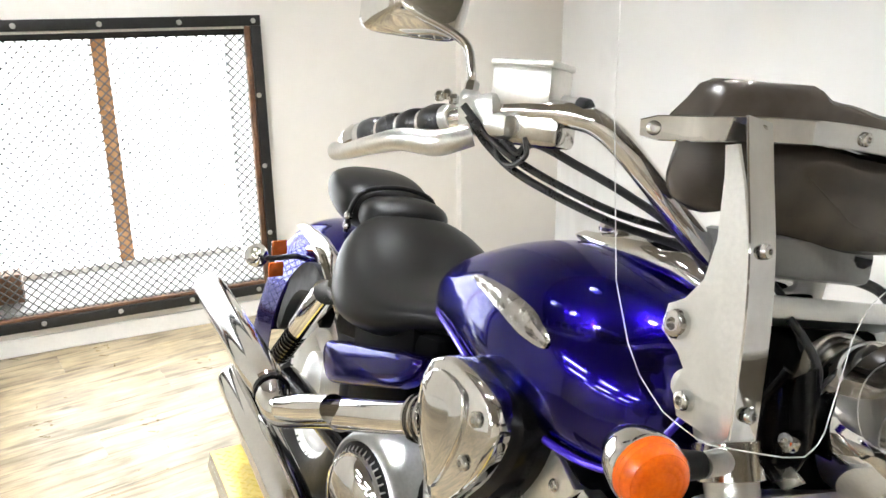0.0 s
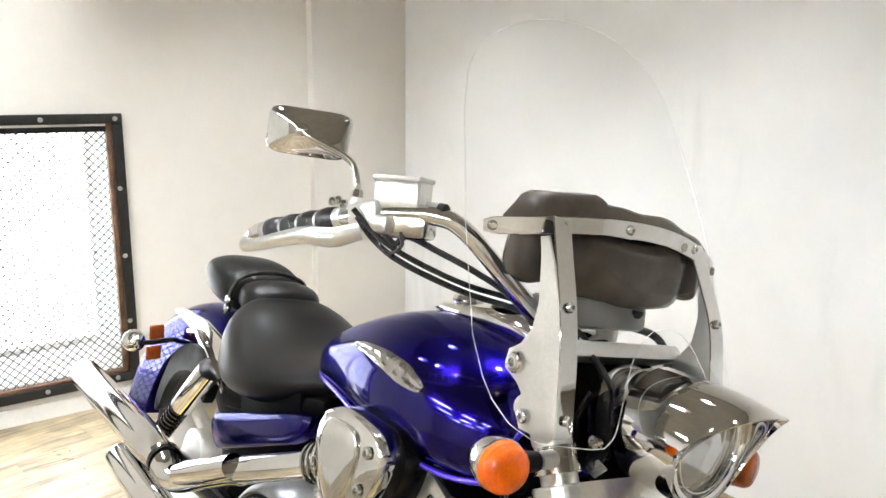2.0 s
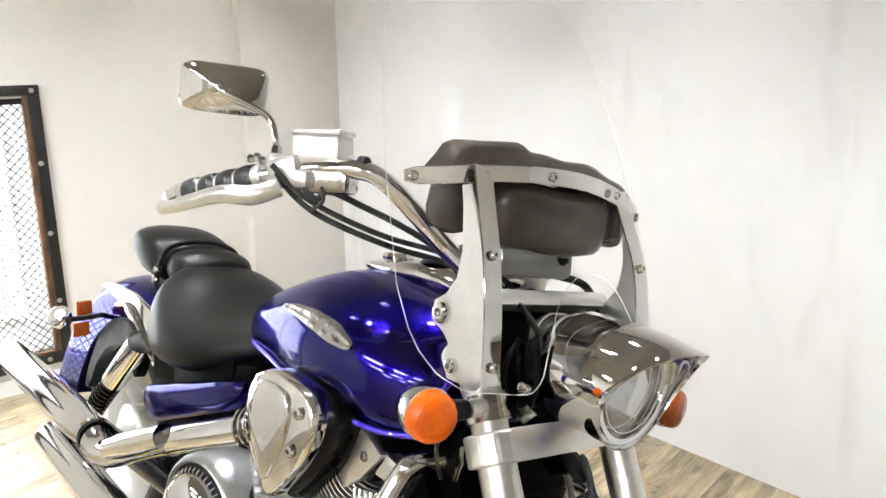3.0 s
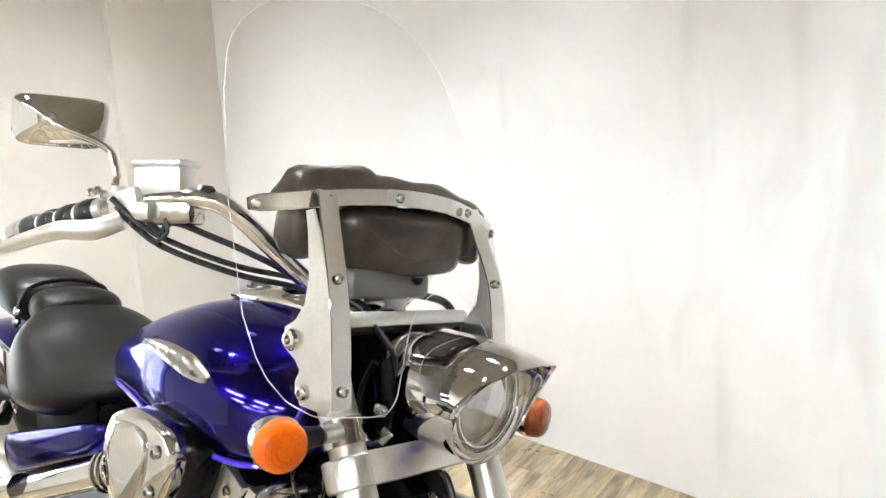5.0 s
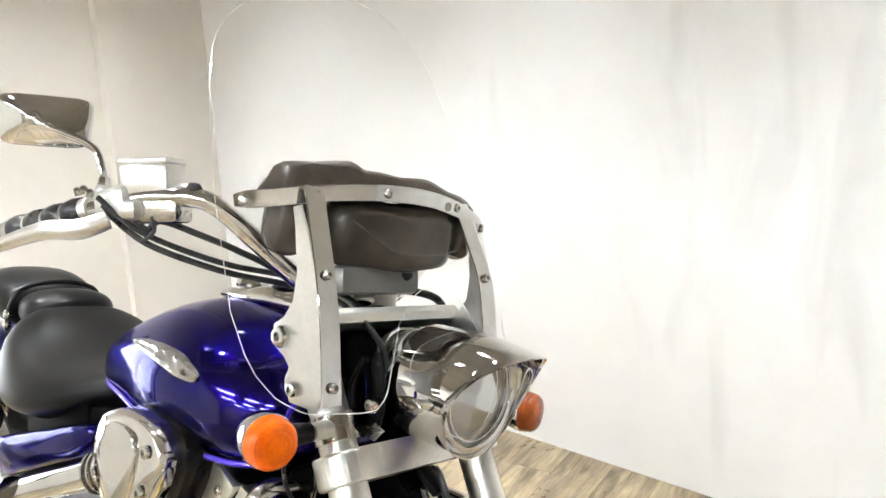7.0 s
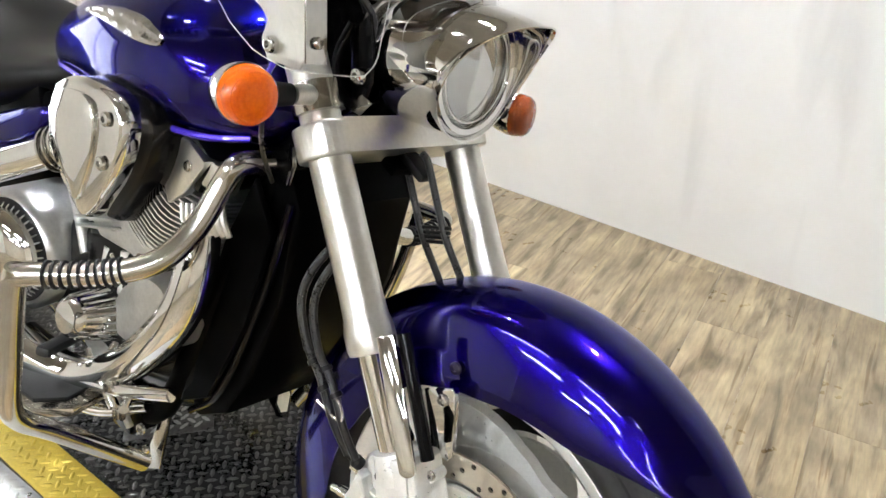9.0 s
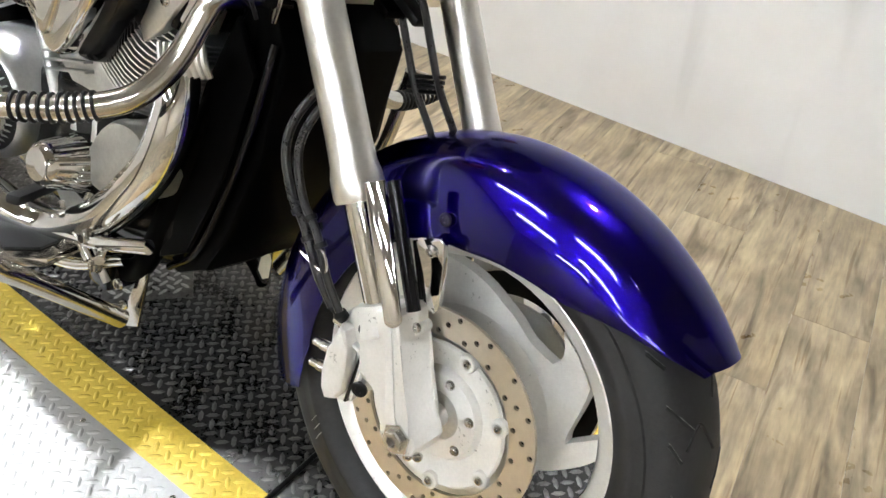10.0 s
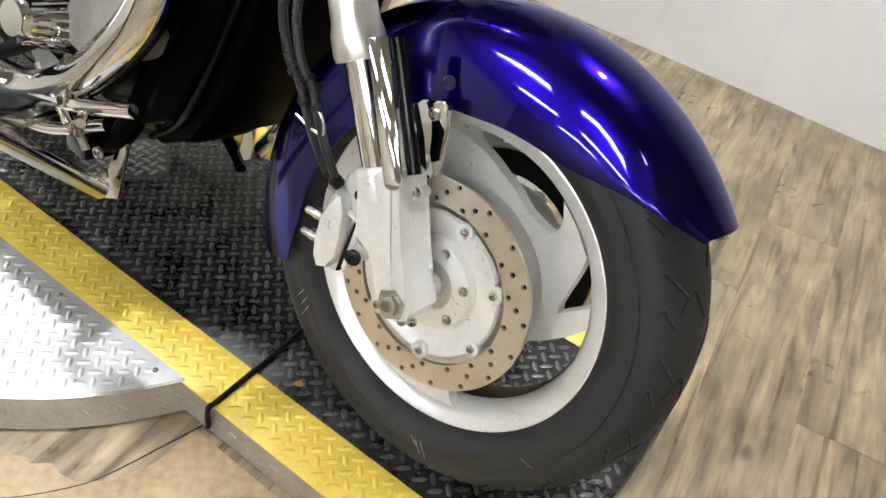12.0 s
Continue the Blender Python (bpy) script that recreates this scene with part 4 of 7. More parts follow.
def headlight():
    c = V((-0.187, 0, 0.935))
    fw = V((1, 0, -0.02)).normalized()
    hd = part("headlight", lathe([(0.0, -0.152), (0.03, -0.15), (0.054, -0.142), (0.071, -0.127), (0.081, -0.104), (0.0845, -0.075), (0.0845, -0.004), (0.082, 0.0)], c, fw, 64), CHROME, bike, "chrome headlight with a pointed visor")
    part("bezel", lathe([(0.0845, -0.008), (0.0868, -0.003), (0.0868, 0.005), (0.082, 0.011), (0.0745, 0.0105), (0.071, 0.004), (0.069, -0.006), (0.074, -0.008)], c, fw, 64, closed=True), CHROME, hd, "chrome bezel")
    part("reflector", lathe([(0.071, 0.0), (0.064, -0.02), (0.045, -0.045), (0.02, -0.055), (0, -0.056)], c, fw, 48, caps=False), LAMP_BOWL, hd, "bright reflector bowl")
    part("bulb_shield", lathe([(0.0, -0.004), (0.012, -0.008), (0.014, -0.02), (0.012, -0.05)], c, fw, 20), CHROME, hd)
    lens = part("lens", lathe([(0.072, 0.004), (0.063, 0.012), (0.04, 0.02), (0.0, 0.023)], c, fw, 48, caps=False), LENS, hd, "clear glass lens")
    lens.visible_shadow = False
    part("lens_ring", lathe([(0.066, 0.0085), (0.0674, 0.0097), (0.066, 0.0108), (0.0646, 0.0097)], c, fw, 48, closed=True), CLEAR_EDGE, lens, "moulded ring in the lens")
    # visor: the shell's own skin, drawn out over the lens to a soft peak
    m = basis(c, fw)
    bm = bmesh.new()
    rows_o, rows_i = [], []
    n, k = 64, 14
    for j in range(k + 1):
        ro, ri = [], []
        for i in range(n + 1):
            a = radians(-180 + 360 * i / n)
            reach = 0.09 * ((1 + math.cos(a)) / 2) ** 2.3 + 0.011
            h = -0.09 + (0.09 + reach) * j / k
            r = 0.0862 + 0.002 * min(1.0, (h + 0.09) / 0.06) - 0.011 * max(0, h / 0.09) ** 2
            lip = 0.0035 * max(0.0, (j - k + 1.5) / 1.5) ** 2
            ro.append(bm.verts.new(m @ V(((r + lip) * math.cos(a), (r + lip) * math.sin(a), h))))
            ri.append(bm.verts.new(m @ V(((r + lip - 0.002) * math.cos(a), (r + lip - 0.002) * math.sin(a), h))))
        rows_o.append(ro)
        rows_i.append(ri)
    for R in (rows_o, rows_i):
        for a, b in zip(R, R[1:]):
            for i in range(n):
                bm.faces.new((a[i], a[i + 1], b[i + 1], b[i]))
    for a, b in ((rows_o[-1], rows_i[-1]), (rows_o[0], rows_i[0])):
        for i in range(n):
            bm.faces.new((a[i], a[i + 1], b[i + 1], b[i]))
    part("visor", bm, CHROME, hd, "chrome visor", angle=60)
    part("rear_collar", lathe([(0.05, -0.16), (0.068, -0.158), (0.07, -0.15), (0.068, -0.138), (0.05, -0.136)], c, fw, 40, closed=True), CHROME_DULL, hd, "dull chrome collar behind the shell")
    for s in (-1, 1):
        ear = [(-0.335, 0.085, 0.925), (-0.318, 0.092, 0.96), (-0.29, 0.094, 0.985), (-0.278, 0.094, 0.955), (-0.272, 0.093, 0.9), (-0.285, 0.09, 0.862), (-0.318, 0.085, 0.85)]
        part("headlight_ear", slab([(x, s * y, z) for x, y, z in ear], (0, s * 0.006, 0), 0.001), BLACK_PAINT, hd)
        bolt(hd, (-0.29, s * 0.1, 0.905), (0, s, 0), 0.012, 0.012, CHROME)
        bolt(hd, (-0.3, s * 0.095, 0.868), (0, s, 0), 0.007, 0.008, STEEL)
        part("ear_arm", tube([(-0.318, s * 0.1, 0.97), (-0.33, s * 0.108, 0.925), (-0.318, s * 0.11, 0.885), (-0.29, s * 0.104, 0.862)], 0.006, 12, 6), BLACK_PAINT, hd, "curved black bracket arm")
        part("bracket_plate", slab([(-0.28, s * 0.1, 0.884), (-0.262, s * 0.1, 0.876), (-0.28, s * 0.1, 0.856), (-0.303, s * 0.1, 0.862)], (0, s * 0.004, 0), 0.001), STEEL, hd)
    part("tip_screw", lathe([(0.006, 0), (0.006, 0.003), (0, 0.003)], m @ V((0.0765, 0.02, 0.066)), (-1, 0, -1), 12), STEEL, hd)
    part("mount_block", box(0.05, 0.21, 0.15, pose(-0.362, 0, 0.925, 0, -20, 0), 0.014), MATTE_BLACK, hd, "black wiring cover behind the headlight")
    return hd


headlight()


def front_fender():
    """Flared fender wrapped over the tyre."""
    R, hw = 0.367, 0.093
    bm = bmesh.new()
    secs_o, secs_i = [], []
    A0, A1 = 203, 37
    N = 40
    for i in range(N + 1):
        f = i / N
        a = radians(A0 + (A1 - A0) * f)
        front = max(0.0, (f - 0.75) / 0.25)
        rr = R + 0.012 * front ** 2 - 0.006 * max(0, (0.25 - f) / 0.25)
        w = hw * (1 - 0.28 * front ** 2.2) + 0.008 * max(0, (0.4 - f) / 0.4)
        w *= 1 - 0.22 * max(0.0, (f - 0.93) / 0.07) ** 2.5
        drop = float(np.interp(f, (0, 0.1, 0.3, 0.42, 0.5, 0.66, 0.75, 0.843, 0.9, 0.958, 1.0), (0.1, 0.125, 0.135, 0.13, 0.127, 0.13, 0.12, 0.107, 0.08, 0.046, 0.02)))
        ro, ri = [], []
        M = 32
        for k in range(M + 1):
            t = -1 + 2 * k / M
            crease, yc = min(0.027, drop * 0.8), 0.77 * w
            if abs(t) <= 0.5:
                u = t / 0.5
                y, d = yc * u, crease * abs(u) ** 2.5
            else:
                u = (abs(t) - 0.5) / 0.5
                y, d = math.copysign(yc + (w + 0.003 * u - yc) * math.sin(u * math.pi / 2) ** 0.85, t), crease + (drop - crease) * u
            for lst, e in ((ro, 0.0), (ri, 0.0022)):
                r = rr - d - (e if abs(t) < 0.6 else 0)
                yy = y - math.copysign(e, t) * (abs(t) >= 0.3)
                lst.append(bm.verts.new((r * math.cos(a), yy, WR + r * math.sin(a))))
        secs_o.append(ro)
        secs_i.append(ri)
    M = len(secs_o[0]) - 1
    for S in (secs_o, secs_i):
        for p, q in zip(S, S[1:]):
            for k in range(M):
                bm.faces.new((p[k], p[k + 1], q[k + 1], q[k]))
    for p, q in ((secs_o[0], secs_i[0]), (secs_o[-1], secs_i[-1])):
        for k in range(M):
            bm.faces.new((p[k], p[k + 1], q[k + 1], q[k]))
    for k in (0, M):
        for p, q, p2, q2 in zip(secs_o, secs_o[1:], secs_i, secs_i[1:]):
            bm.faces.new((p[k], q[k], q2[k], p2[k]))
    fe = part("front_fender", bm, PAINT, bike, "glossy blue-violet metallic front fender", angle=40)
    for s in (-1, 1):
        bolt(fe, (-0.057, s * 0.0965, 0.583), (0, s, 0), 0.009, 0.005, PAINT_DARK)
    return fe


front_fender()

# ---- windshield, bars, mirror ----
def shield_point(u, z, out=0.0):
    """A point of the screen: u from -1 to 1 across, z its height."""
    d = z - 1.195
    y = 0.258 * u
    x = -0.34 - 0.9 * y * y + 0.12 * y - 0.5 * max(0.0, abs(y) - 0.2)
    x += -0.62 * d - 0.35 * d * d if d > 0 else -0.42 * d
    return V((x + out, y * (1 - 0.3 * max(0, d)) - 0.028 + 0.2 * max(0, d), z))


def strap_point(y, out=0.005):
    """A point of the bowed strap, y metres off its middle."""
    p = shield_point(y / 0.258, 1.195, out)
    p.z = 1.212 - (0.6 if y < 0 else 0.95) * y * y
    return p


def windshield():
    bm = bmesh.new()
    n, U1 = 64, 0.84

    def top(u):
        return float(np.interp(-u if u < 0 else u / U1, (0, 0.2, 0.4, 0.55, 0.7, 0.8, 0.88, 0.94, 0.98, 1.0), (1.556, 1.554, 1.545, 1.533, 1.514, 1.495, 1.47, 1.44, 1.4, 1.34)))

    def low(u):
        arch = float(np.interp(abs(u - 0.12), (0, 0.12, 0.22, 0.31, 0.37, 0.42, 0.47, 0.54, 0.62), (1.078, 1.072, 1.055, 1.025, 0.99, 0.96, 0.93, 0.914, 0.911)))
        return max(arch, float(np.interp(-u if u < 0 else u / U1, (0.72, 0.8, 0.88, 0.94, 0.98, 1.0), (0.905, 0.913, 0.925, 0.95, 0.985, 1.03))))
    us = [-1 + (1 + U1) * i / n for i in range(n + 1)]
    m = 26
    grids = []
    for e in (0.0, -0.004):
        g = []
        for u in us:
            z0, z1 = low(u), top(u)
            g.append([bm.verts.new(shield_point(u, z0 + (z1 - z0) * k / m, e)) for k in range(m + 1)])
        for a, b in zip(g, g[1:]):
            for k in range(m):
                bm.faces.new((a[k], a[k + 1], b[k + 1], b[k]))
        grids.append(g)
    edge = bmesh.new()
    sh = part("windshield", bm, CLEAR, bike, "clear polycarbonate windshield", angle=80)
    sh.visible_shadow = False
    loop = [shield_point(u, low(u), -0.002) for u in us] + [shield_point(U1, 1.03 + 0.31 * k / 6, -0.002) for k in range(1, 6)]
    loop += [shield_point(u, top(u), -0.002) for u in reversed(us)] + [shield_point(-1, 1.34 - 0.31 * k / 6, -0.002) for k in range(1, 6)]
    part("shield_rim", tube(loop + [loop[0]], 0.0006, 5, 0, edge), CLEAR_EDGE, sh, "polished edge of the sheet")

    # curved steel strap across
    path = [strap_point(-0.24 + 0.455 * k / 40) for k in range(41)]
    st = part("shield_strap", strap(path, (0, 0, 1), [{0: 0.017, 40: 0.017}.get(k, 0.0252) for k in range(41)], 0.003), CHROME, sh, "polished steel strap across the windshield")
    for y in (-0.232, -0.155, -0.038, 0.103, 0.207):
        nrm = (strap_point(y + 0.01) - strap_point(y - 0.01)).cross(V((0, 0, 1)))
        bolt(st, strap_point(y, 0.0145 if y in (-0.155, 0.103) else 0.007), nrm if nrm.x > 0 else -nrm, 0.0075, 0.005)
    for s, yb, dx in ((-1, -0.2, 0.0), (1, 0.125, 0.02)):
        path = [V((x + dx, yb + s * -dy, z)) for x, dy, z in ((-0.366, 0.013, 1.208), (-0.337, 0.006, 1.15), (-0.309, 0, 1.092), (-0.291, 0, 1.03), (-0.279, 0, 0.97), (-0.27, 0, 0.921))]
        br = part("shield_bracket", strap(smooth_path(path, 4), (0.05, 1, 0), 0.034, 0.003), CHROME, sh, "polished upright shield bracket")
        nrm = V((1, s * -0.1, 0.3))
        for p in (path[2], V((-0.274 + dx, yb, 0.945))):
            bolt(br, p + V((0.003, 0, 0)), nrm, 0.0075, 0.006)
        # rear mounting plate running down to the fork
        yp = yb + s * 0.016
        out = [(-0.372, 1.178), (-0.356, 1.182), (-0.338, 1.15), (-0.31, 1.092), (-0.292, 1.03), (-0.28, 0.97), (-0.272, 0.925), (-0.28, 0.912), (-0.338, 0.912), (-0.352, 0.935), (-0.345, 0.96), (-0.358, 0.972), (-0.388, 0.985), (-0.388, 1.012), (-0.366, 1.025), (-0.35, 1.05), (-0.348, 1.09), (-0.362, 1.15)]
        pl = part("mount_plate", slab([(x + dx, yp, z) for x, z in out], (0, s * -0.004, 0), 0.001), SATIN, sh, "scalloped steel mounting plate")
        for x, z, r in ((-0.366, 0.998, 0.016), (-0.33, 0.932, 0.011)):
            bolt(pl, (x + dx, yp, z), (0, s, 0), r, 0.011, CHROME)
    # fork clamp piece below the plates
    for s in (-1, 1):
        c = fork_at(0.93, s * FY)
        part("shield_clamp", tube([c + V((0, 0, -0.05)), c + V((0.004, s * 0.03, 0.0)), c + V((0.0, s * 0.06, 0.01))], 0.014, 12), SATIN, sh)
    return sh


windshield()


def windshield_bag():
    """Three-pocket pouch hung inside the screen."""
    bag = empty("windshield_bag", "dark brown leather pouch hung inside the windshield", "bag", m=BIKE)

    def pocket(u0, u1, z0, z1, depth, name, label):
        secs = []
        N = 18
        for i in range(N + 1):
            f = i / N
            u = u0 + (u1 - u0) * f
            end = (1 - abs(2 * f - 1) ** 5) ** 0.5
            c = shield_point(u, 1.19) + V((-0.01 - depth * 0.5, 0, 0))
            zm, hz, hd = (z0 + z1) / 2 + 0.003 * math.sin(i * 0.5), (z1 - z0) / 2 * (0.5 + 0.5 * end), depth / 2 * (0.35 + 0.65 * end)
            ring = []
            for k in range(22):
                t = 2 * math.pi * k / 22
                cx, cz = math.cos(t), math.sin(t)
                cx, cz = math.copysign(abs(cx) ** 0.6, cx), math.copysign(abs(cz) ** 0.6, cz)
                ring.append(c + V((cx * hd + 0.002 * math.sin(3 * t + 0.4 * i), 0, zm - 0.0 + cz * hz + 0.002 * math.sin(2 * t + 0.35 * i) - c.z)))
            secs.append(ring)
        return part(name, loft(secs), LEATHER, bag, label, angle=60)
    pocket(-0.72, -0.5, 1.108, 1.2, 0.05, "pocket", "small side pocket")
    p2 = pocket(-0.4, 0.6, 1.09, 1.2, 0.07, "pocket", "large creased middle pocket")
    pocket(0.62, 0.8, 1.115, 1.2, 0.045, "pocket", "small side pocket")
    # flap over the top, rising behind the strap
    secs = []
    for i in range(33):
        f = i / 32
        u = -0.73 + 1.5 * f
        c = strap_point(u * 0.258, 0)
        h = 0.03 + 0.015 * min(1, f / 0.05, max(0, 0.32 - f) / 0.06) + 0.001 * math.sin(i * 0.8) if f < 0.32 else 0.029 + 0.0025 * math.sin(i * 0.7)
        h *= min(1.0, (1 - abs(2 * f - 1) ** 14) ** 0.5 + 0.35)
        d = 0.062
        secs.append([c + V(q) for q in ((-0.006, 0, -0.01), (-0.006, 0, h * 0.75), (-0.014, 0, h), (-d + 0.012, 0, h * 0.98), (-d, 0, h * 0.6), (-d, 0, -0.012))])
    part("flap", loft(secs), LEATHER, bag, "dark leather flap with a stitched edge", angle=50)
    # stitched seams
    part("seam", tube([shield_point(-0.33 + 0.8 * k / 12, 1.135 - 0.012 * math.sin(k / 12 * 3) + (0.03 * max(0, 1 - k / 3))) + V((-0.0105, 0, 0)) for k in range(13)], 0.0009, 5, 3), LEATHER, p2)
    part("snap", lathe([(0.009, 0), (0.009, 0.006), (0.004, 0.012), (0, 0.012)], shield_point(0.1, 1.09) + V((-0.05, 0, 0.002)), (0, 0, -1), 14), BLACK_PLASTIC, p2)
    return bag


windshield_bag()


def handlebar():
    R = 0.0148
    pts = [(-0.45, 0, 1.035), (-0.45, -0.05, 1.033), (-0.452, -0.1, 1.05), (-0.472, -0.19, 1.115), (-0.5, -0.248, 1.163), (-0.53, -0.28, 1.174), (-0.6, -0.318, 1.163), (-0.7, -0.362, 1.13), (-0.8, -0.392, 1.098)]
    pts_l = [(x, -y, z) for x, y, z in reversed(pts[1:])]
    bar = part("handlebar", tube(pts_l + pts, R, 20, 8), CHROME, bike, "wide pulled-back chrome handlebar")
    g0, g1 = V((-0.672, -0.352, 1.141)), V((-0.835, -0.403, 1.086))
    for s in (-1, 1):
        a, b = V((g0.x, -s * g0.y * -1 if s > 0 else g0.y, g0.z)), V((g1.x, g1.y if s < 0 else -g1.y, g1.z))
        a = V((g0.x, s * abs(g0.y), g0.z))
        b = V((g1.x, s * abs(g1.y), g1.z))
        d = (b - a).normalized()
        L = (b - a).length
        grip = part("grip", lathe([(0.0165, 0), (0.018, 0.004), (0.018, L - 0.01), (0.0165, L)], a, d, 24), SATIN, bar, "chrome and black rubber grip")
        for k in range(4):
            h = 0.012 + k * (L - 0.02) / 4
            w = (L - 0.02) / 4 - 0.0035
            part("grip_pad", lathe([(0.0175, h), (0.0205, h + 0.004), (0.022, h + w / 2), (0.0205, h + w - 0.004), (0.0175, h + w)], a, d, 24), HOSE, grip, "black rubber band")
        part("bar_end", lathe([(0.018, L), (0.018, L + 0.012), (0.0125, L + 0.03), (0.004, L + 0.046), (0, L + 0.047)], a, d, 24), CHROME, grip, "pointed chrome bar end")
        lv = [a + V((0.05, s * -0.002, -0.012)), a + V((0.03, s * 0.03, -0.03)), a + d * 0.06 + V((0.045, s * 0.04, -0.018)), a + d * 0.12 + V((0.045, s * 0.04, -0.018)), a + d * 0.175 + V((0.04, s * 0.035, -0.02)), a + d * 0.2 + V((0.03, s * 0.03, -0.018))]
        part("lever", tube(lv, [0.014, 0.016, 0.014, 0.012, 0.0105, 0.0125], 16, 8), SATIN, bar, "polished hand lever")
        # switch housing and reservoir
        m = basis(V((-0.63, s * 0.333, 1.153)), d, (0, 0, 1))
        part("switch_housing", box(0.045, 0.045, 0.06, m, 0.01), SATIN, bar, "silver switch housing")
    # front brake reservoir
    m = Matrix.Translation((-0.598, -0.3, 1.193)) @ Matrix.Rotation(radians(28), 4, "Z") @ Matrix.Rotation(radians(-7), 4, "Y")
    res = part("brake_reservoir", box(0.08, 0.056, 0.05, m, 0.008), SATIN, bar, "silver brake fluid reservoir")
    part("lid", box(0.082, 0.058, 0.008, m @ pose(0, 0, 0.0265), 0.003), SATIN, res)
    for x in (-0.03, 0.03):
        bolt(res, m @ V((x, 0, 0.0302)), m.to_3x3() @ V((0, 0, 1)), 0.004, 0.002)
    part("reservoir_base", box(0.078, 0.05, 0.042, m @ pose(0.016, -0.004, -0.044), 0.008), CHROME_DULL, res)
    part("lever_perch", box(0.075, 0.034, 0.03, m @ pose(-0.035, -0.022, -0.045, 0, 0, -12), 0.01), SATIN, res, "silver lever perch")
    part("mirror_boss", lathe([(0.013, -0.02), (0.013, 0.012), (0.01, 0.018)], (-0.668, -0.338, 1.16), (0, 0, 1), 18), SATIN, res)
    for k in range(3):
        part("switch_knob", lathe([(0.006, 0.0), (0.0065, 0.008), (0.003, 0.012)], (-0.7 + 0.012 * k, -0.362 + 0.004 * k, 1.158 + 0.004 * (k % 2)), (0.1, -0.3, 1), 10), STEEL, res, "small bright switch knob")
    part("banjo", lathe([(0.009, 0), (0.009, 0.02), (0.006, 0.026)], (-0.55, -0.285, 1.185), (1, 0.4, 0), 14), SATIN, res)
    part("banjo_boot", lathe([(0.0105, 0), (0.0105, 0.012), (0.007, 0.016)], (-0.53, -0.278, 1.185), (1, 0.4, 0), 14), RUBBER, res)
    return bar


handlebar()


def mirror(s):
    tl, tr, br_, bl = (V(p) for p in ((-0.8, -0.452, 1.3), (-0.722, -0.338, 1.306), (-0.706, -0.348, 1.228), (-0.814, -0.44, 1.222)))
    c = (tl + tr + br_ + bl) / 4
    x = ((tr + br_) - (tl + bl)).normalized()
    z = ((tl + tr) - (bl + br_)).normalized()
    nrm = x.cross(z)
    nrm = nrm if nrm.x > 0 else -nrm

    def ring(k, d):
        out = []
        for i in range(32):
            a = 2 * math.pi * i / 32
            u, v = math.cos(a), math.sin(a)
            u, v = math.copysign(abs(u) ** 0.34, u), math.copysign(abs(v) ** 0.34, v)
            fx, fz = (u + 1) / 2, (v + 1) / 2
            p = (bl * (1 - fx) + br_ * fx) * (1 - fz) + (tl * (1 - fx) + tr * fx) * fz
            out.append(c + (p - c) * k + nrm * d)
        return out
    secs = [ring(0.985, -0.008), ring(1.0, 0.0), ring(0.985, 0.006), ring(0.94, 0.0095), ring(0.7, 0.019), ring(0.45, 0.0285), ring(0.2, 0.0375), ring(0.05, 0.04)]
    mir = part("mirror", loft(secs), CHROME, bike, "rectangular chrome rear-view mirror", angle=40)
    part("mirror_glass", slab(ring(0.93, -0.0085), nrm * -0.001), CHROME, mir, "mirror glass")
    j = c + nrm * 0.037
    part("ball_joint", lathe([(0.009, -0.004), (0.011, 0.004), (0.009, 0.013), (0.004, 0.016)], j, nrm, 16), CHROME, mir)
    part("stem", tube([j + nrm * 0.008, j + V((0.03, 0.012, -0.012)), (-0.688, -0.352, 1.232), (-0.672, -0.342, 1.2), (-0.668, -0.338, 1.165)], 0.0058, 12, 8), CHROME, mir, "bent chrome stem")
    part("stem_nut", lathe([(0.0095, 0), (0.0095, 0.014), (0.007, 0.018)], (-0.669, -0.339, 1.172), (0, 0, 1), 6), CHROME, mir)
    return mir


mirror(-1)

# ---- lift platform and floor ----
def platform():
    lift = empty("lift_platform", "black diamond-plate display platform with a yellow painted edge", "platform", m=pose(0, 0.012, 0, 0, 0, 1.9))
    x0, x1, ya, yb, yc = -2.03, 0.318, -0.2, -0.105, 0.335
    part("deck", box(x1 - x0, yc - yb, 0.047, pose((x0 + x1) / 2, (yb + yc) / 2, -0.0235), 0.002), PLATE_BLACK, lift, "black diamond plate deck")
    part("edge_plate", box(x1 - x0, yb - ya, 0.004, pose((x0 + x1) / 2, (ya + yb) / 2, -0.002), 0.001), PLATE_YELLOW, lift, "yellow painted diamond plate edge")
    part("edge_plate", box(2.2, 0.085, 0.047, pose(x0 + 1.1, yc + 0.0425, -0.0235), 0.002), PLATE_YELLOW, lift, "yellow painted diamond plate edge")
    part("edge_angle", slab([(x0, ya + 0.002, -0.0043), (x0, yb - 0.002, -0.0043), (x0, yb - 0.002, -0.047), (x0, ya - 0.012, -0.0475), (x0, ya - 0.012, -0.0455)], (x1 - x0, 0, 0)), PLATE_RIM, lift, "worn steel skirt", smooth=False)
    bars = bmesh.new()
    for k in range(int((x1 - x0) / 0.031)):
        box(0.017, 0.0045, 0.003, Matrix.Translation((x0 + 0.02 + 0.031 * k, ya - 0.0055, -0.0245)) @ Matrix.Rotation(radians(72), 4, "X"), 0.0012, bars, 1)
    tagged(part("skirt_tread", bars, PLATE_DULL_SHADED, lift, "raised bright tread bars"), kind="stuff")
    return lift


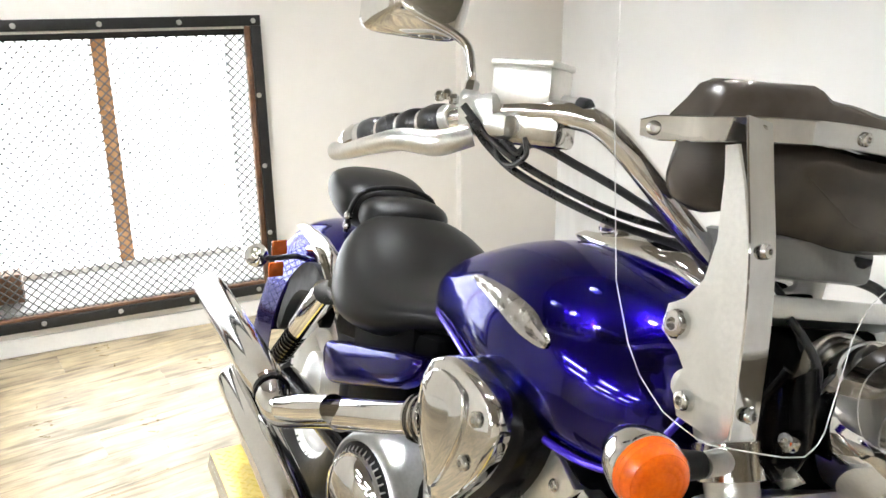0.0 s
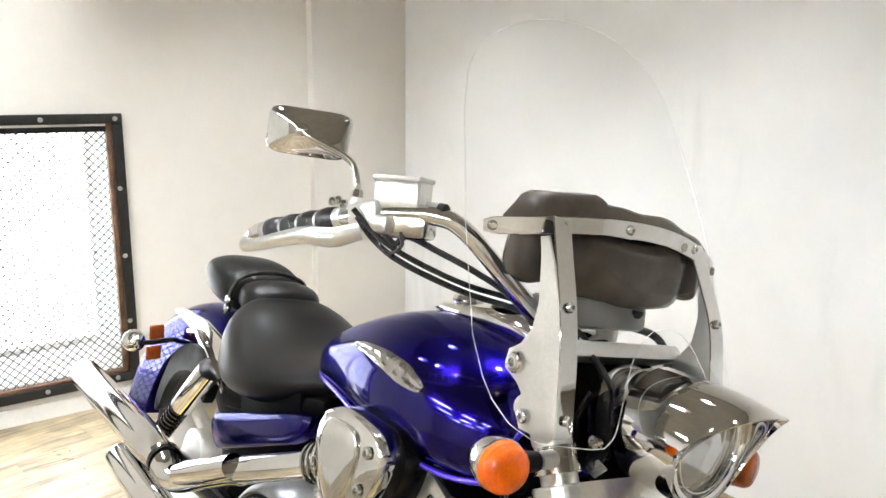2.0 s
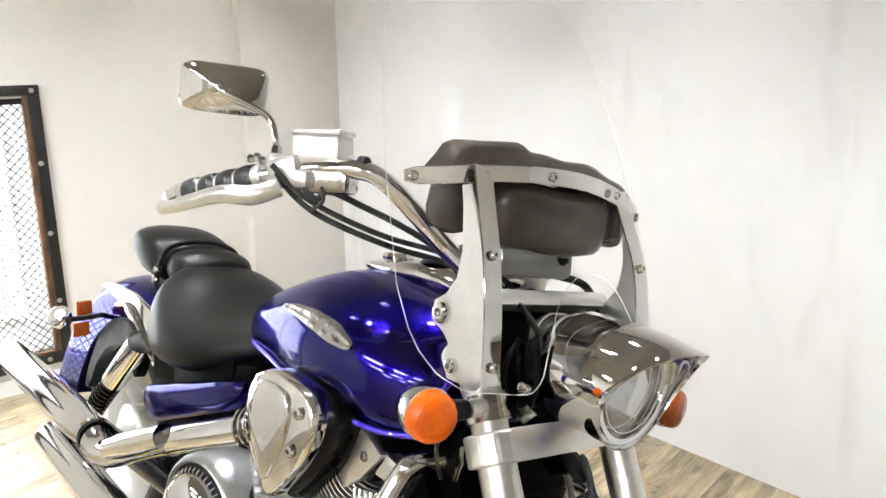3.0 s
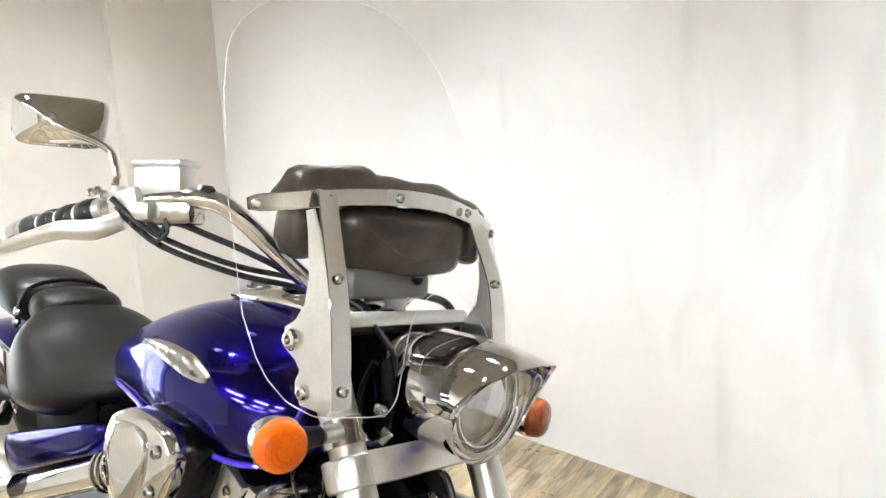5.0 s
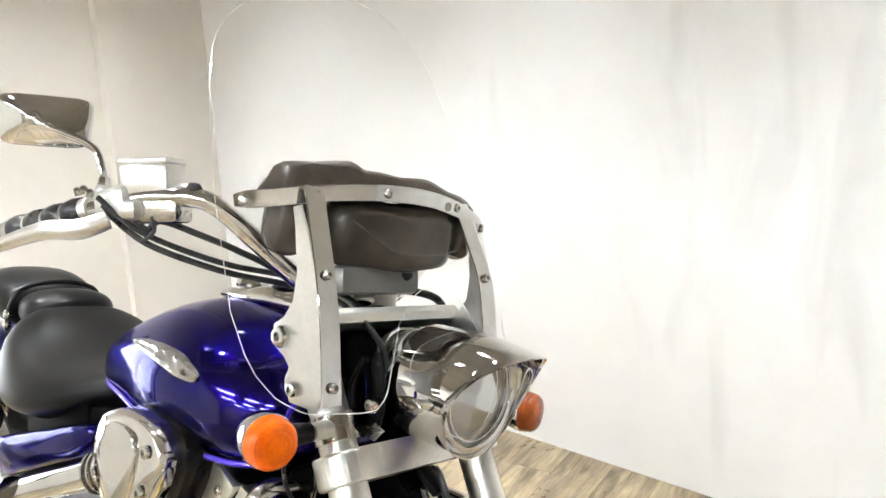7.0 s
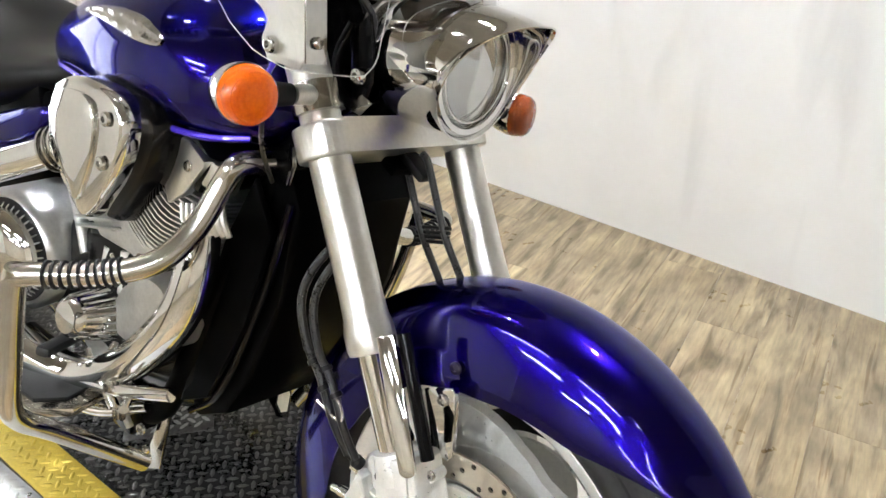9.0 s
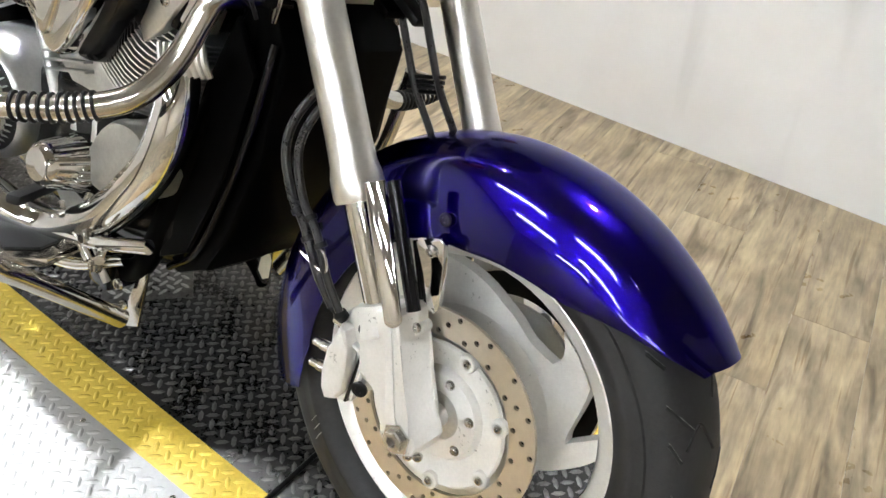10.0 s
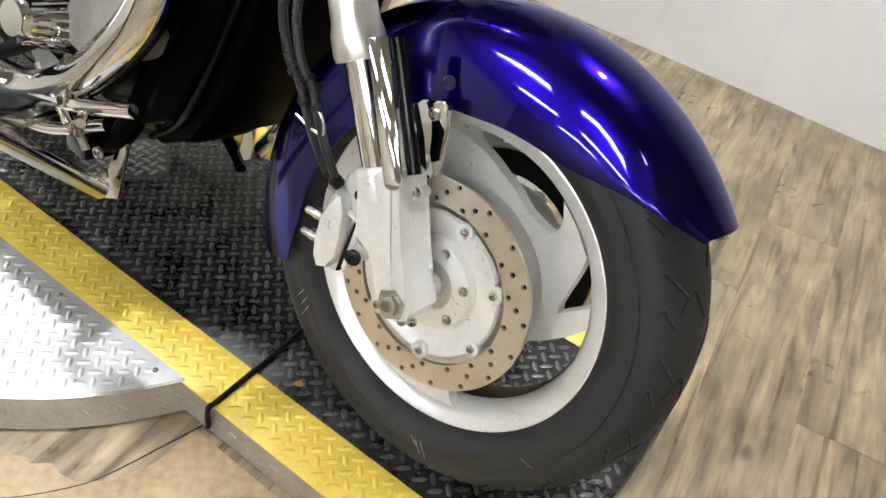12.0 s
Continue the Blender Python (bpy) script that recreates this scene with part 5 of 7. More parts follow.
def lozenges(name, parent, material, inside, x0, x1, y0, y1, pitch=0.0305, L=0.0138, W=0.0044, H=0.0019, z=0.0, turn=0.0):
    """Raised tread: short lens-shaped bars, alternating in direction."""
    verts, faces = [], []
    n = int((x1 - x0) / pitch) + 2
    m = int((y1 - y0) / (pitch * 0.5)) + 2
    for j in range(m):
        for i in range(n):
            x, y = x0 + (i + (0.5 if j % 2 else 0)) * pitch, y0 + j * pitch * 0.5
            if not inside(x, y):
                continue
            a = radians(45 if j % 2 else -45) + radians(turn)
            c, s = math.cos(a), math.sin(a)
            k = len(verts)
            for u, v, h in ((-L, 0, 0), (-L * 0.45, -W, 0), (L * 0.45, -W, 0), (L, 0, 0), (L * 0.45, W, 0), (-L * 0.45, W, 0), (-L * 0.6, 0, H), (0, -W * 0.35, H * 1.1), (L * 0.6, 0, H), (0, W * 0.35, H * 1.1)):
                verts.append((x + u * c - v * s, y + u * s + v * c, z + h))
            faces += [(k, k + 1, k + 7, k + 6), (k + 1, k + 2, k + 7), (k + 2, k + 3, k + 8, k + 7), (k + 3, k + 4, k + 9, k + 8), (k + 4, k + 5, k + 9), (k + 5, k, k + 6, k + 9), (k + 6, k + 7, k + 8, k + 9)]
    me = bpy.data.meshes.new(name)
    me.from_pydata(verts, [], faces)
    me.materials.append(material)
    me.shade_smooth()
    return tagged(piece(name, me, parent), kind="stuff")


lift = platform()
lozenges("tread", lift, PLATE_WORN_SHADED, lambda x, y: -2.01 < x < 0.3 and -0.095 < y < 0.325, -2.02, 0.31, -0.1, 0.33)
lozenges("tread", lift, PLATE_YELLOW, lambda x, y: -2.01 < x < 0.3 and -0.19 < y < -0.112, -2.02, 0.31, -0.195, -0.11)

# bare metal side plate with a rounded front, and its rim
def side_plate():
    sp = empty("side_plate", "bare silver diamond-plate side ramp with a rounded end", "ramp", m=pose(-0.33, -0.189, 0, 0, 0, 1.9) @ pose(0.33, 0.199, 0))
    cx, cy, R = -0.907, 0.1025, 0.65
    ya = -0.2015
    a0 = math.asin((ya - cy) / R)
    arc = [(cx + R * math.cos(a), cy + R * math.sin(a)) for a in (a0 + (-math.pi + 0.15 - a0) * k / 40 for k in range(41))]
    arc = [p for p in arc if p[1] <= ya + 1e-6]
    part("plate", slab([(x, y, -0.003) for x, y in arc], (0, 0, 0.004)), PLATE_SILVER, sp, "bare diamond plate", angle=20)
    bm = bmesh.new()
    rings = [[(cx + (R + d) * math.cos(a), cy + (R + d) * math.sin(a), z) for d, z in ((0.0, 0.0015), (0.006, 0.0005), (0.028, -0.046), (0.022, -0.0475), (0.0, -0.047))] for a in (a0 + (-math.pi * 0.95 - a0) * k / 60 for k in range(61))]
    part("rim", add_rings(bm, rings), PLATE_RIM, sp, "sloping metal rim")
    bars = bmesh.new()
    for k in range(58):
        a = a0 + (-math.pi * 0.95 - a0) * (k + 0.5) / 58
        m = Matrix.Translation((cx + (R + 0.0165) * math.cos(a), cy + (R + 0.0165) * math.sin(a), -0.0225)) @ Matrix.Rotation(a, 4, "Z") @ Matrix.Rotation(radians(64), 4, "Y") @ Matrix.Rotation(radians(50), 4, "Z")
        box(0.018, 0.004, 0.003, m, 0.0012, bars, 1)
    tagged(part("rim_tread", bars, PLATE_DULL_SHADED, sp, "raised bright tread bars"), kind="stuff")
    lozenges("tread", sp, PLATE_SILVER, lambda x, y: y < ya - 0.012 and (x - cx) ** 2 + (y - cy) ** 2 < (R - 0.014) ** 2, cx - R, cx + R, cy - R, ya, z=0.001)
    for x, y in ((-0.379, -0.222), (-0.634, -0.224), (-0.9, -0.224), (-0.45, -0.32)):
        bolt(sp, (x, y, 0.001), (0, 0, 1), 0.0055, 0.002, STEEL, "rivet")
    return sp


side_plate()


def seam_rod():
    rod = part("locking_rod", tube([(-0.272, 0.03, 0.006), (-0.262, -0.09, 0.006), (-0.254, -0.185, 0.007), (-0.254, -0.206, 0.004), (-0.256, -0.208, -0.042)], 0.005, 10, 4), mat("greasy_black_steel", (0.012, 0.012, 0.012), 0.35, 0.6, vary=0.4, scale=60, bump=0.4, bump_scale=150))
    tagged(rod, "greasy black steel rod lying across the platform", "rod")


seam_rod()


def planks():
    """Planks laid a little askew of the walls, trimmed where they meet them."""
    W_, L_ = 0.178, 1.22
    turn = Matrix.Rotation(radians(9.5), 4, "Z")
    pivot = Matrix.Translation((-0.3, 0.4, FLOOR_Z))

    def bare():
        return box(W_ - 0.0006, L_ - 0.0006, 0.004, pose(0, 0, -0.002), 0.0003, seg=1)

    def finish(bm):
        me = bpy.data.meshes.new("plank")
        bm.to_mesh(me)
        bm.free()
        me.materials.append(PLANK)
        return me
    whole = finish(bare())
    limits = ((V((1, 0, 0)), X1), (V((-1, 0, 0)), -WALL_X), (V((0, 1, 0)), WALL_Y), (V((0, -1, 0)), -Y0))
    for i in range(-45, 46):
        for j in range(-9, 10):
            m = pivot @ turn @ Matrix.Translation((i * W_, j * L_ + [0.0, 0.61, 0.305, 0.915][i % 4], 0))
            corners = [m @ V((sx * W_ / 2, sy * L_ / 2, 0)) for sx in (-1, 1) for sy in (-1, 1)]
            if any(min(c.dot(n) for c in corners) > lim - 0.01 for n, lim in limits):
                continue
            if all(max(c.dot(n) for c in corners) < lim for n, lim in limits):
                piece("plank", whole, subfloor, m)
                continue
            bm = bare()
            back = m.inverted()
            for n, lim in limits:
                bmesh.ops.bisect_plane(bm, geom=bm.verts[:] + bm.edges[:] + bm.faces[:], plane_co=back @ (n * lim), plane_no=back.to_3x3() @ n, clear_outer=True)
            if bm.faces:
                piece("plank", finish(bm), subfloor, m)
            else:
                bm.free()


planks()


def floor_crack():
    """A split in the vinyl running out from under the platform."""
    m_ = mat("dark_floor_split", (0.05, 0.035, 0.025), 0.8)
    part("floor_split", tube([(x, y, FLOOR_Z + 0.0004) for x, y in ((-0.262, -0.17), (-0.28, -0.266), (-0.299, -0.363), (-0.321, -0.416), (-0.375, -0.489), (-0.46, -0.55))], [0.0018, 0.0016, 0.0012, 0.0014, 0.001, 0.0008], 6, 5), m_, subfloor, "dark split in the vinyl floor")


floor_crack()


def worn_patch():
    """Floor skin worn through to a browner layer beside the platform."""
    m_ = mat("worn_brown_floor", (0.46, 0.35, 0.21), 0.5, tint=(0.3, 0.19, 0.09), scale=7, rough_vary=0.1, bump=0.4, bump_scale=50)
    edge = [(-0.62, -0.52), (-0.461, -0.447), (-0.431, -0.44), (-0.41, -0.427), (-0.397, -0.43), (-0.376, -0.408), (-0.35, -0.41), (-0.323, -0.403), (-0.3, -0.38), (-0.283, -0.362), (-0.272, -0.335), (-0.266, -0.3), (-0.27, -0.25), (-0.274, -0.222), (-0.1, -0.217), (0.3, -0.204), (0.32, -0.5), (0.1, -0.75), (-0.5, -0.8)]
    return part("worn_patch", slab([(x, y, FLOOR_Z + 0.0002) for x, y in edge], (0, 0, 0.0006)), m_, subfloor, "brown worn-through patch of floor", smooth=False)


worn_patch()
chip = part("paint_chip", lathe([(0.0, 0.0002), (0.008, 0.0006), (0.0095, 0.0003)], (-0.191, -0.069, 0.0012), (0, 0, 1), 9, squash=0.7), mat("orange_paint_chip", (0.45, 0.17, 0.05), 0.6, vary=0.2, scale=90))
tagged(chip, "small orange paint chip lying on the black platform", "paint chip")
# bare silver plate, darkened in colour for the shade under the machine
block = empty("chock_plate", "small bare diamond-plate bracket standing on the platform, shade put into its colour", "bracket", m=pose(-0.9, 0.088, 0.001, 0, 0, -36.5))
part("plate", box(0.148, 0.19, 0.004, pose(0, 0, 0.002), 0.001), PLATE_WORN_SHADED, block)
lozenges("tread", block, PLATE_DULL_SHADED, lambda x, y: abs(x) < 0.065 and abs(y) < 0.085, -0.07, 0.07, -0.09, 0.09, z=0.004)

# ---- motorcycle, tank, seat, rear ----
def fuel_tank():
    #       x      half  top    low
    rows = [(-0.385, 0.05, 0.9, 0.83), (-0.40, 0.11, 0.925, 0.795), (-0.43, 0.165, 0.953, 0.772), (-0.48, 0.2, 0.976, 0.76), (-0.55, 0.219, 0.992, 0.756), (-0.62, 0.223, 0.998, 0.756), (-0.70, 0.217, 0.998, 0.758),
            (-0.78, 0.202, 0.987, 0.762), (-0.86, 0.182, 0.965, 0.766), (-0.93, 0.164, 0.937, 0.768), (-0.99, 0.148, 0.908, 0.769), (-1.03, 0.128, 0.88, 0.771), (-1.055, 0.1, 0.853, 0.776), (-1.07, 0.06, 0.833, 0.784), (-1.076, 0.02, 0.82, 0.795)]
    path = smooth_path([(x, h, 0) for x, h, *_ in rows], 3)
    path2 = smooth_path([(x, t, b) for x, h, t, b in rows], 3)
    secs = []
    for p, q in zip(path, path2):
        zc = q.z + (q.y - q.z) * 0.4
        secs.append(oval(p.x, 0, zc, p.y, q.y - zc, 48, 2.15, zc - q.z, p_low=3.6))
    tank = part("fuel_tank", loft(secs), PAINT, bike, "glossy dark blue-violet fuel tank", angle=60)
    # bright lower seam on both sides
    for s in (-1, 1):
        line = [(x, s * h * 0.93, b + (t - b) * 0.085) for x, h, t, b in rows[2:12]]
        part("tank_seam", tube(line, 0.0055, 10, 4), BLUE_LINE, tank, "bright violet lower seam")
        # winged badge, hugging the tank's flank
        pts = []
        for u in [k / 60 for k in range(61)]:
            x = -0.845 + 0.28 * u
            w = 0.0165 * min(1.0, (u / 0.7) ** 0.65) * math.sqrt(max(0.0, 1 - (max(0.0, u - 0.72) / 0.285) ** 2)) + 0.001
            pts.append((x, 0.899 + 0.012 * math.sin(u * 3) - 0.008 * u, w))
        bm = bmesh.new()

        def flank(x, z, out):
            h, t, b = (float(np.interp(-x, [-r[0] for r in rows], [r[i] for r in rows])) for i in (1, 2, 3))
            zc = b + (t - b) * 0.4
            f = min(0.999, abs(z - zc) / ((t - zc) if z > zc else (zc - b)))
            return V((x, s * (h * (1 - f ** 2.15) ** (1 / 2.15) + out), z))
        A = []
        for x, z, w in pts:
            A.append([bm.verts.new(flank(x, z + w * v, o * (1 + 0.13 * math.sin(150 * x + 6 * v)))) for v, o in ((-1, 0.0), (-0.85, 0.003), (-0.4, 0.0045), (-0.1, 0.003), (0.1, 0.003), (0.5, 0.005), (0.85, 0.003), (1, 0.0))])
        for a, b in zip(A, A[1:]):
            for k in range(7):
                bm.faces.new((a[k], a[k + 1], b[k + 1], b[k]))
        part("badge", bm, EMBLEM, tank, "chrome wing-shaped badge", angle=25)
    # speedometer console on top
    con = part("console", loft([oval(x, 0, z, w, h, 24, 2.2) for x, z, w, h in ((-0.83, 0.985, 0.01, 0.003), (-0.79, 0.992, 0.035, 0.012), (-0.7, 1.0, 0.052, 0.02), (-0.62, 1.008, 0.06, 0.026), (-0.56, 1.008, 0.055, 0.026), (-0.5, 0.995, 0.042, 0.02), (-0.44, 0.97, 0.025, 0.012), (-0.42, 0.96, 0.006, 0.004))]), CHROME, tank, "chrome tank console")
    part("gauge_glass", lathe([(0.045, 0.0), (0.045, 0.004), (0.04, 0.008), (0, 0.01)], (-0.61, 0, 1.03), (-0.25, 0, 1), 32), BLACK_PLASTIC, con, "dark speedometer face")
    part("filler_cap", lathe([(0.03, 0.0), (0.032, 0.006), (0.028, 0.014), (0, 0.017)], (-0.74, 0, 1.012), (-0.1, 0, 1), 32), CHROME, con, "chrome filler cap")
    return tank


fuel_tank()


def cushion(name, rows, material, parent, label, power=2.6, n=36, low=0.5):
    secs = []
    a = smooth_path([(x, h, 0) for x, h, t, b in rows], 4)
    c = smooth_path([(x, t, b) for x, h, t, b in rows], 4)
    for p, q in zip(a, c):
        zc = q.z + (q.y - q.z) * low
        secs.append(oval(p.x, 0, zc, max(p.y, 0.004), q.y - zc, n, power, zc - q.z))
    return part(name, loft(secs), material, parent, label, angle=60)


def seats():
    cushion("rider_seat", [(-0.95, 0.05, 0.8, 0.76), (-0.965, 0.1, 0.806, 0.742), (-1.03, 0.148, 0.798, 0.715), (-1.11, 0.19, 0.79, 0.675), (-1.2, 0.212, 0.793, 0.645), (-1.29, 0.217, 0.815, 0.627), (-1.36, 0.206, 0.842, 0.622), (-1.42, 0.184, 0.86, 0.645), (-1.46, 0.14, 0.862, 0.69), (-1.475, 0.06, 0.845, 0.74)],
                   VINYL, bike, "smooth black vinyl rider seat", low=0.4)
    pill = cushion("passenger_seat", [(-1.560, 0.07, 0.876, 0.786), (-1.590, 0.112, 0.901, 0.776), (-1.660, 0.125, 0.919, 0.778), (-1.730, 0.122, 0.922, 0.796), (-1.790, 0.104, 0.909, 0.818), (-1.825, 0.07, 0.889, 0.831), (-1.835, 0.02, 0.874, 0.841)], VINYL, bike, "black vinyl passenger pillion pad")
    cushion("seat_bolster", [(-1.430, 0.05, 0.86, 0.815), (-1.440, 0.08, 0.877, 0.8), (-1.470, 0.102, 0.892, 0.79), (-1.510, 0.108, 0.894, 0.785), (-1.550, 0.1, 0.884, 0.795), (-1.565, 0.07, 0.868, 0.81)], VINYL, pill, "rounded front bolster")
    part("seat_strap", tube([(-1.567, 0.118, 0.78), (-1.567, 0.113, 0.845), (-1.564, 0.085, 0.888), (-1.56, 0.0, 0.905), (-1.564, -0.085, 0.888), (-1.567, -0.113, 0.845), (-1.567, -0.118, 0.78)], 0.006, 10, 6), VINYL, pill, "black hold-down strap")
    for z in (0.84, 0.815):
        part("strap_buckle", lathe([(0.011, 0), (0.011, 0.01), (0.006, 0.014)], (-1.572, -0.112, z - 0.02), (0.3, -1, 0.1), 14), CHROME, pill, "small chrome buckle")


seats()


def rear_end():
    C = V((-1.715, 0, 0.33))
    ty = [(0.21, -0.07), (0.225, -0.085), (0.26, -0.092), (0.295, -0.085), (0.318, -0.062), (0.328, -0.03), (0.33, 0), (0.328, 0.03), (0.318, 0.062), (0.295, 0.085), (0.26, 0.092), (0.225, 0.085), (0.21, 0.07)]
    wheel = part("rear_wheel", lathe([(0.215, -0.075), (0.2, -0.06), (0.19, 0.0), (0.2, 0.06), (0.215, 0.075), (0.222, 0.07), (0.222, -0.07)], C, (0, 1, 0), 48, closed=True), CAST, bike, "cast silver rear wheel")
    part("tyre", lathe(ty, C, (0, 1, 0), 64, caps=False), RUBBER, wheel, "wide black rear tyre")
    part("hub", lathe([(0.03, -0.1), (0.07, -0.08), (0.07, 0.08), (0.03, 0.1)], C, (0, 1, 0), 32), CAST, wheel)
    for k in range(5):
        a = radians(20 + 72 * k)
        d = V((math.cos(a), 0, math.sin(a)))
        part("spoke", tube([C + d * 0.05, C + d * 0.13, C + d * 0.2], [0.03, 0.024, 0.022], 12, 4), CAST, wheel)
    # fender
    R, hw = 0.43, 0.122
    N, M = 34, 18
    bm = bmesh.new()
    S = []
    for e in (0.0, 0.003):
        g = []
        for i in range(N + 1):
            f = i / N
            a = radians(62 + (188 - 62) * f)
            drop = float(np.interp(f, (0, 0.3, 0.6, 0.85, 1), (0.12, 0.13, 0.175, 0.22, 0.26)))
            rr = R + 0.15 * f ** 2.2 - e
            row = []
            for k in range(M + 1):
                t = -1 + 2 * k / M
                if abs(t) < 0.7:
                    u = t / 0.7 * math.pi / 2
                    y, d = (hw - e) * math.sin(u), 0.07 * (1 - math.cos(u))
                else:
                    u = (abs(t) - 0.7) / 0.3
                    y, d = math.copysign(hw - e, t), 0.07 + (drop - 0.07) * u
                row.append(bm.verts.new(C + V(((rr - d) * math.cos(a), y, (rr - d) * math.sin(a)))))
            g.append(row)
        for p, q in zip(g, g[1:]):
            for k in range(M):
                bm.faces.new((p[k], p[k + 1], q[k + 1], q[k]))
        S.append(g)
    for i in (0, N):
        for k in range(M):
            bm.faces.new((S[0][i][k], S[0][i][k + 1], S[1][i][k + 1], S[1][i][k]))
    for k in (0, M):
        for i in range(N):
            bm.faces.new((S[0][i][k], S[0][i + 1][k], S[1][i + 1][k], S[1][i][k]))
    fe = part("rear_fender", bm, PAINT, bike, "blue-violet rear fender", angle=40)
    for s in (-1, 1):
        rail = [(-1.885, 0.712), (-1.81, 0.737), (-1.64, 0.742), (-1.46, 0.715), (-1.44, 0.66), (-1.475, 0.612), (-1.53, 0.615), (-1.6, 0.662), (-1.72, 0.705)]
        part("fender_rail", slab([(x, s * 0.128, z) for x, z in rail], (0, s * 0.016, 0), 0.005), CHROME, fe, "broad chrome fender rail")
        part("lower_rail", tube([(-1.44, s * 0.14, 0.6), (-1.62, s * 0.15, 0.7), (-1.72, s * 0.148, 0.69)], 0.009, 10, 6), CHROME, fe)
    # black inner guard and splash edge behind the shock
    g = [(-1.52, 0.6), (-1.6, 0.66), (-1.7, 0.66), (-1.8, 0.6), (-1.86, 0.5), (-1.88, 0.42), (-1.85, 0.42), (-1.8, 0.52), (-1.7, 0.585), (-1.6, 0.585), (-1.54, 0.54)]
    part("inner_guard", slab([(p.x, -0.152, p.y) for p in smooth_path([(x, z, 0) for x, z in g] + [(g[0][0], g[0][1], 0)], 4)[:-1]], (0, 0.03, 0), 0.003), BLACK_PLASTIC, fe, "black inner splash guard")
    # rear signals
    for s in (-1, 1):
        c = V((-1.945, s * 0.225, 0.6))
        sig = part("rear_signal", lathe([(0.0, -0.05), (0.014, -0.046), (0.028, -0.028), (0.034, -0.004), (0.034, 0.0), (0.03, 0.012), (0.014, 0.02), (0, 0.021)], c, (-0.85, 0, 0), 28), CHROME, bike, "chrome rear turn signal on a stalk")
        part("stalk", tube([c + V((0.03, 0, 0)), c + V((0.03, s * -0.05, 0.004)), c + V((0.045, s * -0.11, 0.02))], 0.008, 10, 4), BLACK_PLASTIC, sig)
        for dz in (0.034, -0.03):
            part("reflector", box(0.012, 0.045, 0.042, pose(-1.9, s * 0.175, 0.605 + dz, 8, 0, 10), 0.004), AMBER_DARK, sig, "dark amber reflector")
    # shock and swingarm on each side
    for s in (-1, 1):
        a, b = V((-1.5, s * 0.168, 0.635)), V((-1.78, s * 0.168, 0.35))
        sh = part("shock_absorber", tube([a, b], 0.022, 18, 0), BLACK_PAINT, bike, "black shock absorber with a chrome cover")
        part("shock_cover", tube([a + (b - a) * -0.05, a + (b - a) * 0.45], [0.034, 0.032], 20, 0), CHROME, sh, "chrome shock cover")
        for k in range(9):
            p = a + (b - a) * (0.48 + 0.05 * k)
            part("spring_coil", lathe([(0.024, -0.003), (0.029, -0.003), (0.029, 0.003), (0.024, 0.003)], p, b - a, 16, closed=True), BLACK_PAINT, sh)
        part("swingarm", tube([(-1.1, s * 0.13, 0.36), (-1.4, s * 0.14, 0.35), (-1.715, s * 0.145, 0.33)], 0.03, 14, 4), BLACK_PAINT, bike, "black swingarm")


rear_end()


def side_cover():
    for s in (-1, 1):
        out = [(-0.915, 0.722), (-0.99, 0.706), (-1.12, 0.663), (-1.275, 0.61), (-1.345, 0.585), (-1.365, 0.56), (-1.35, 0.53), (-1.3, 0.51), (-1.2, 0.545), (-1.05, 0.608), (-0.95, 0.652), (-0.915, 0.685)]
        mid = V((-1.13, 0, 0.615))
        loop = smooth_path([V((x, 0, z)) for x, z in out + out[:1]], 3)[:-1]
        part("side_cover", loft([[mid + (q - mid) * k + V((0, s * y, 0)) for q in loop] for k, y in ((0.97, 0.16), (1.0, 0.172), (1.0, 0.19), (0.97, 0.199), (0.9, 0.2055), (0.7, 0.211), (0.4, 0.214), (0.03, 0.2145))]), PAINT, bike, "glossy blue-violet side cover", angle=60)
        part("cover_recess", box(0.3, 0.16, 0.2, pose(-1.15, s * 0.08, 0.6, 0, -18, 0), 0.02), MATTE_BLACK, bike)


side_cover()


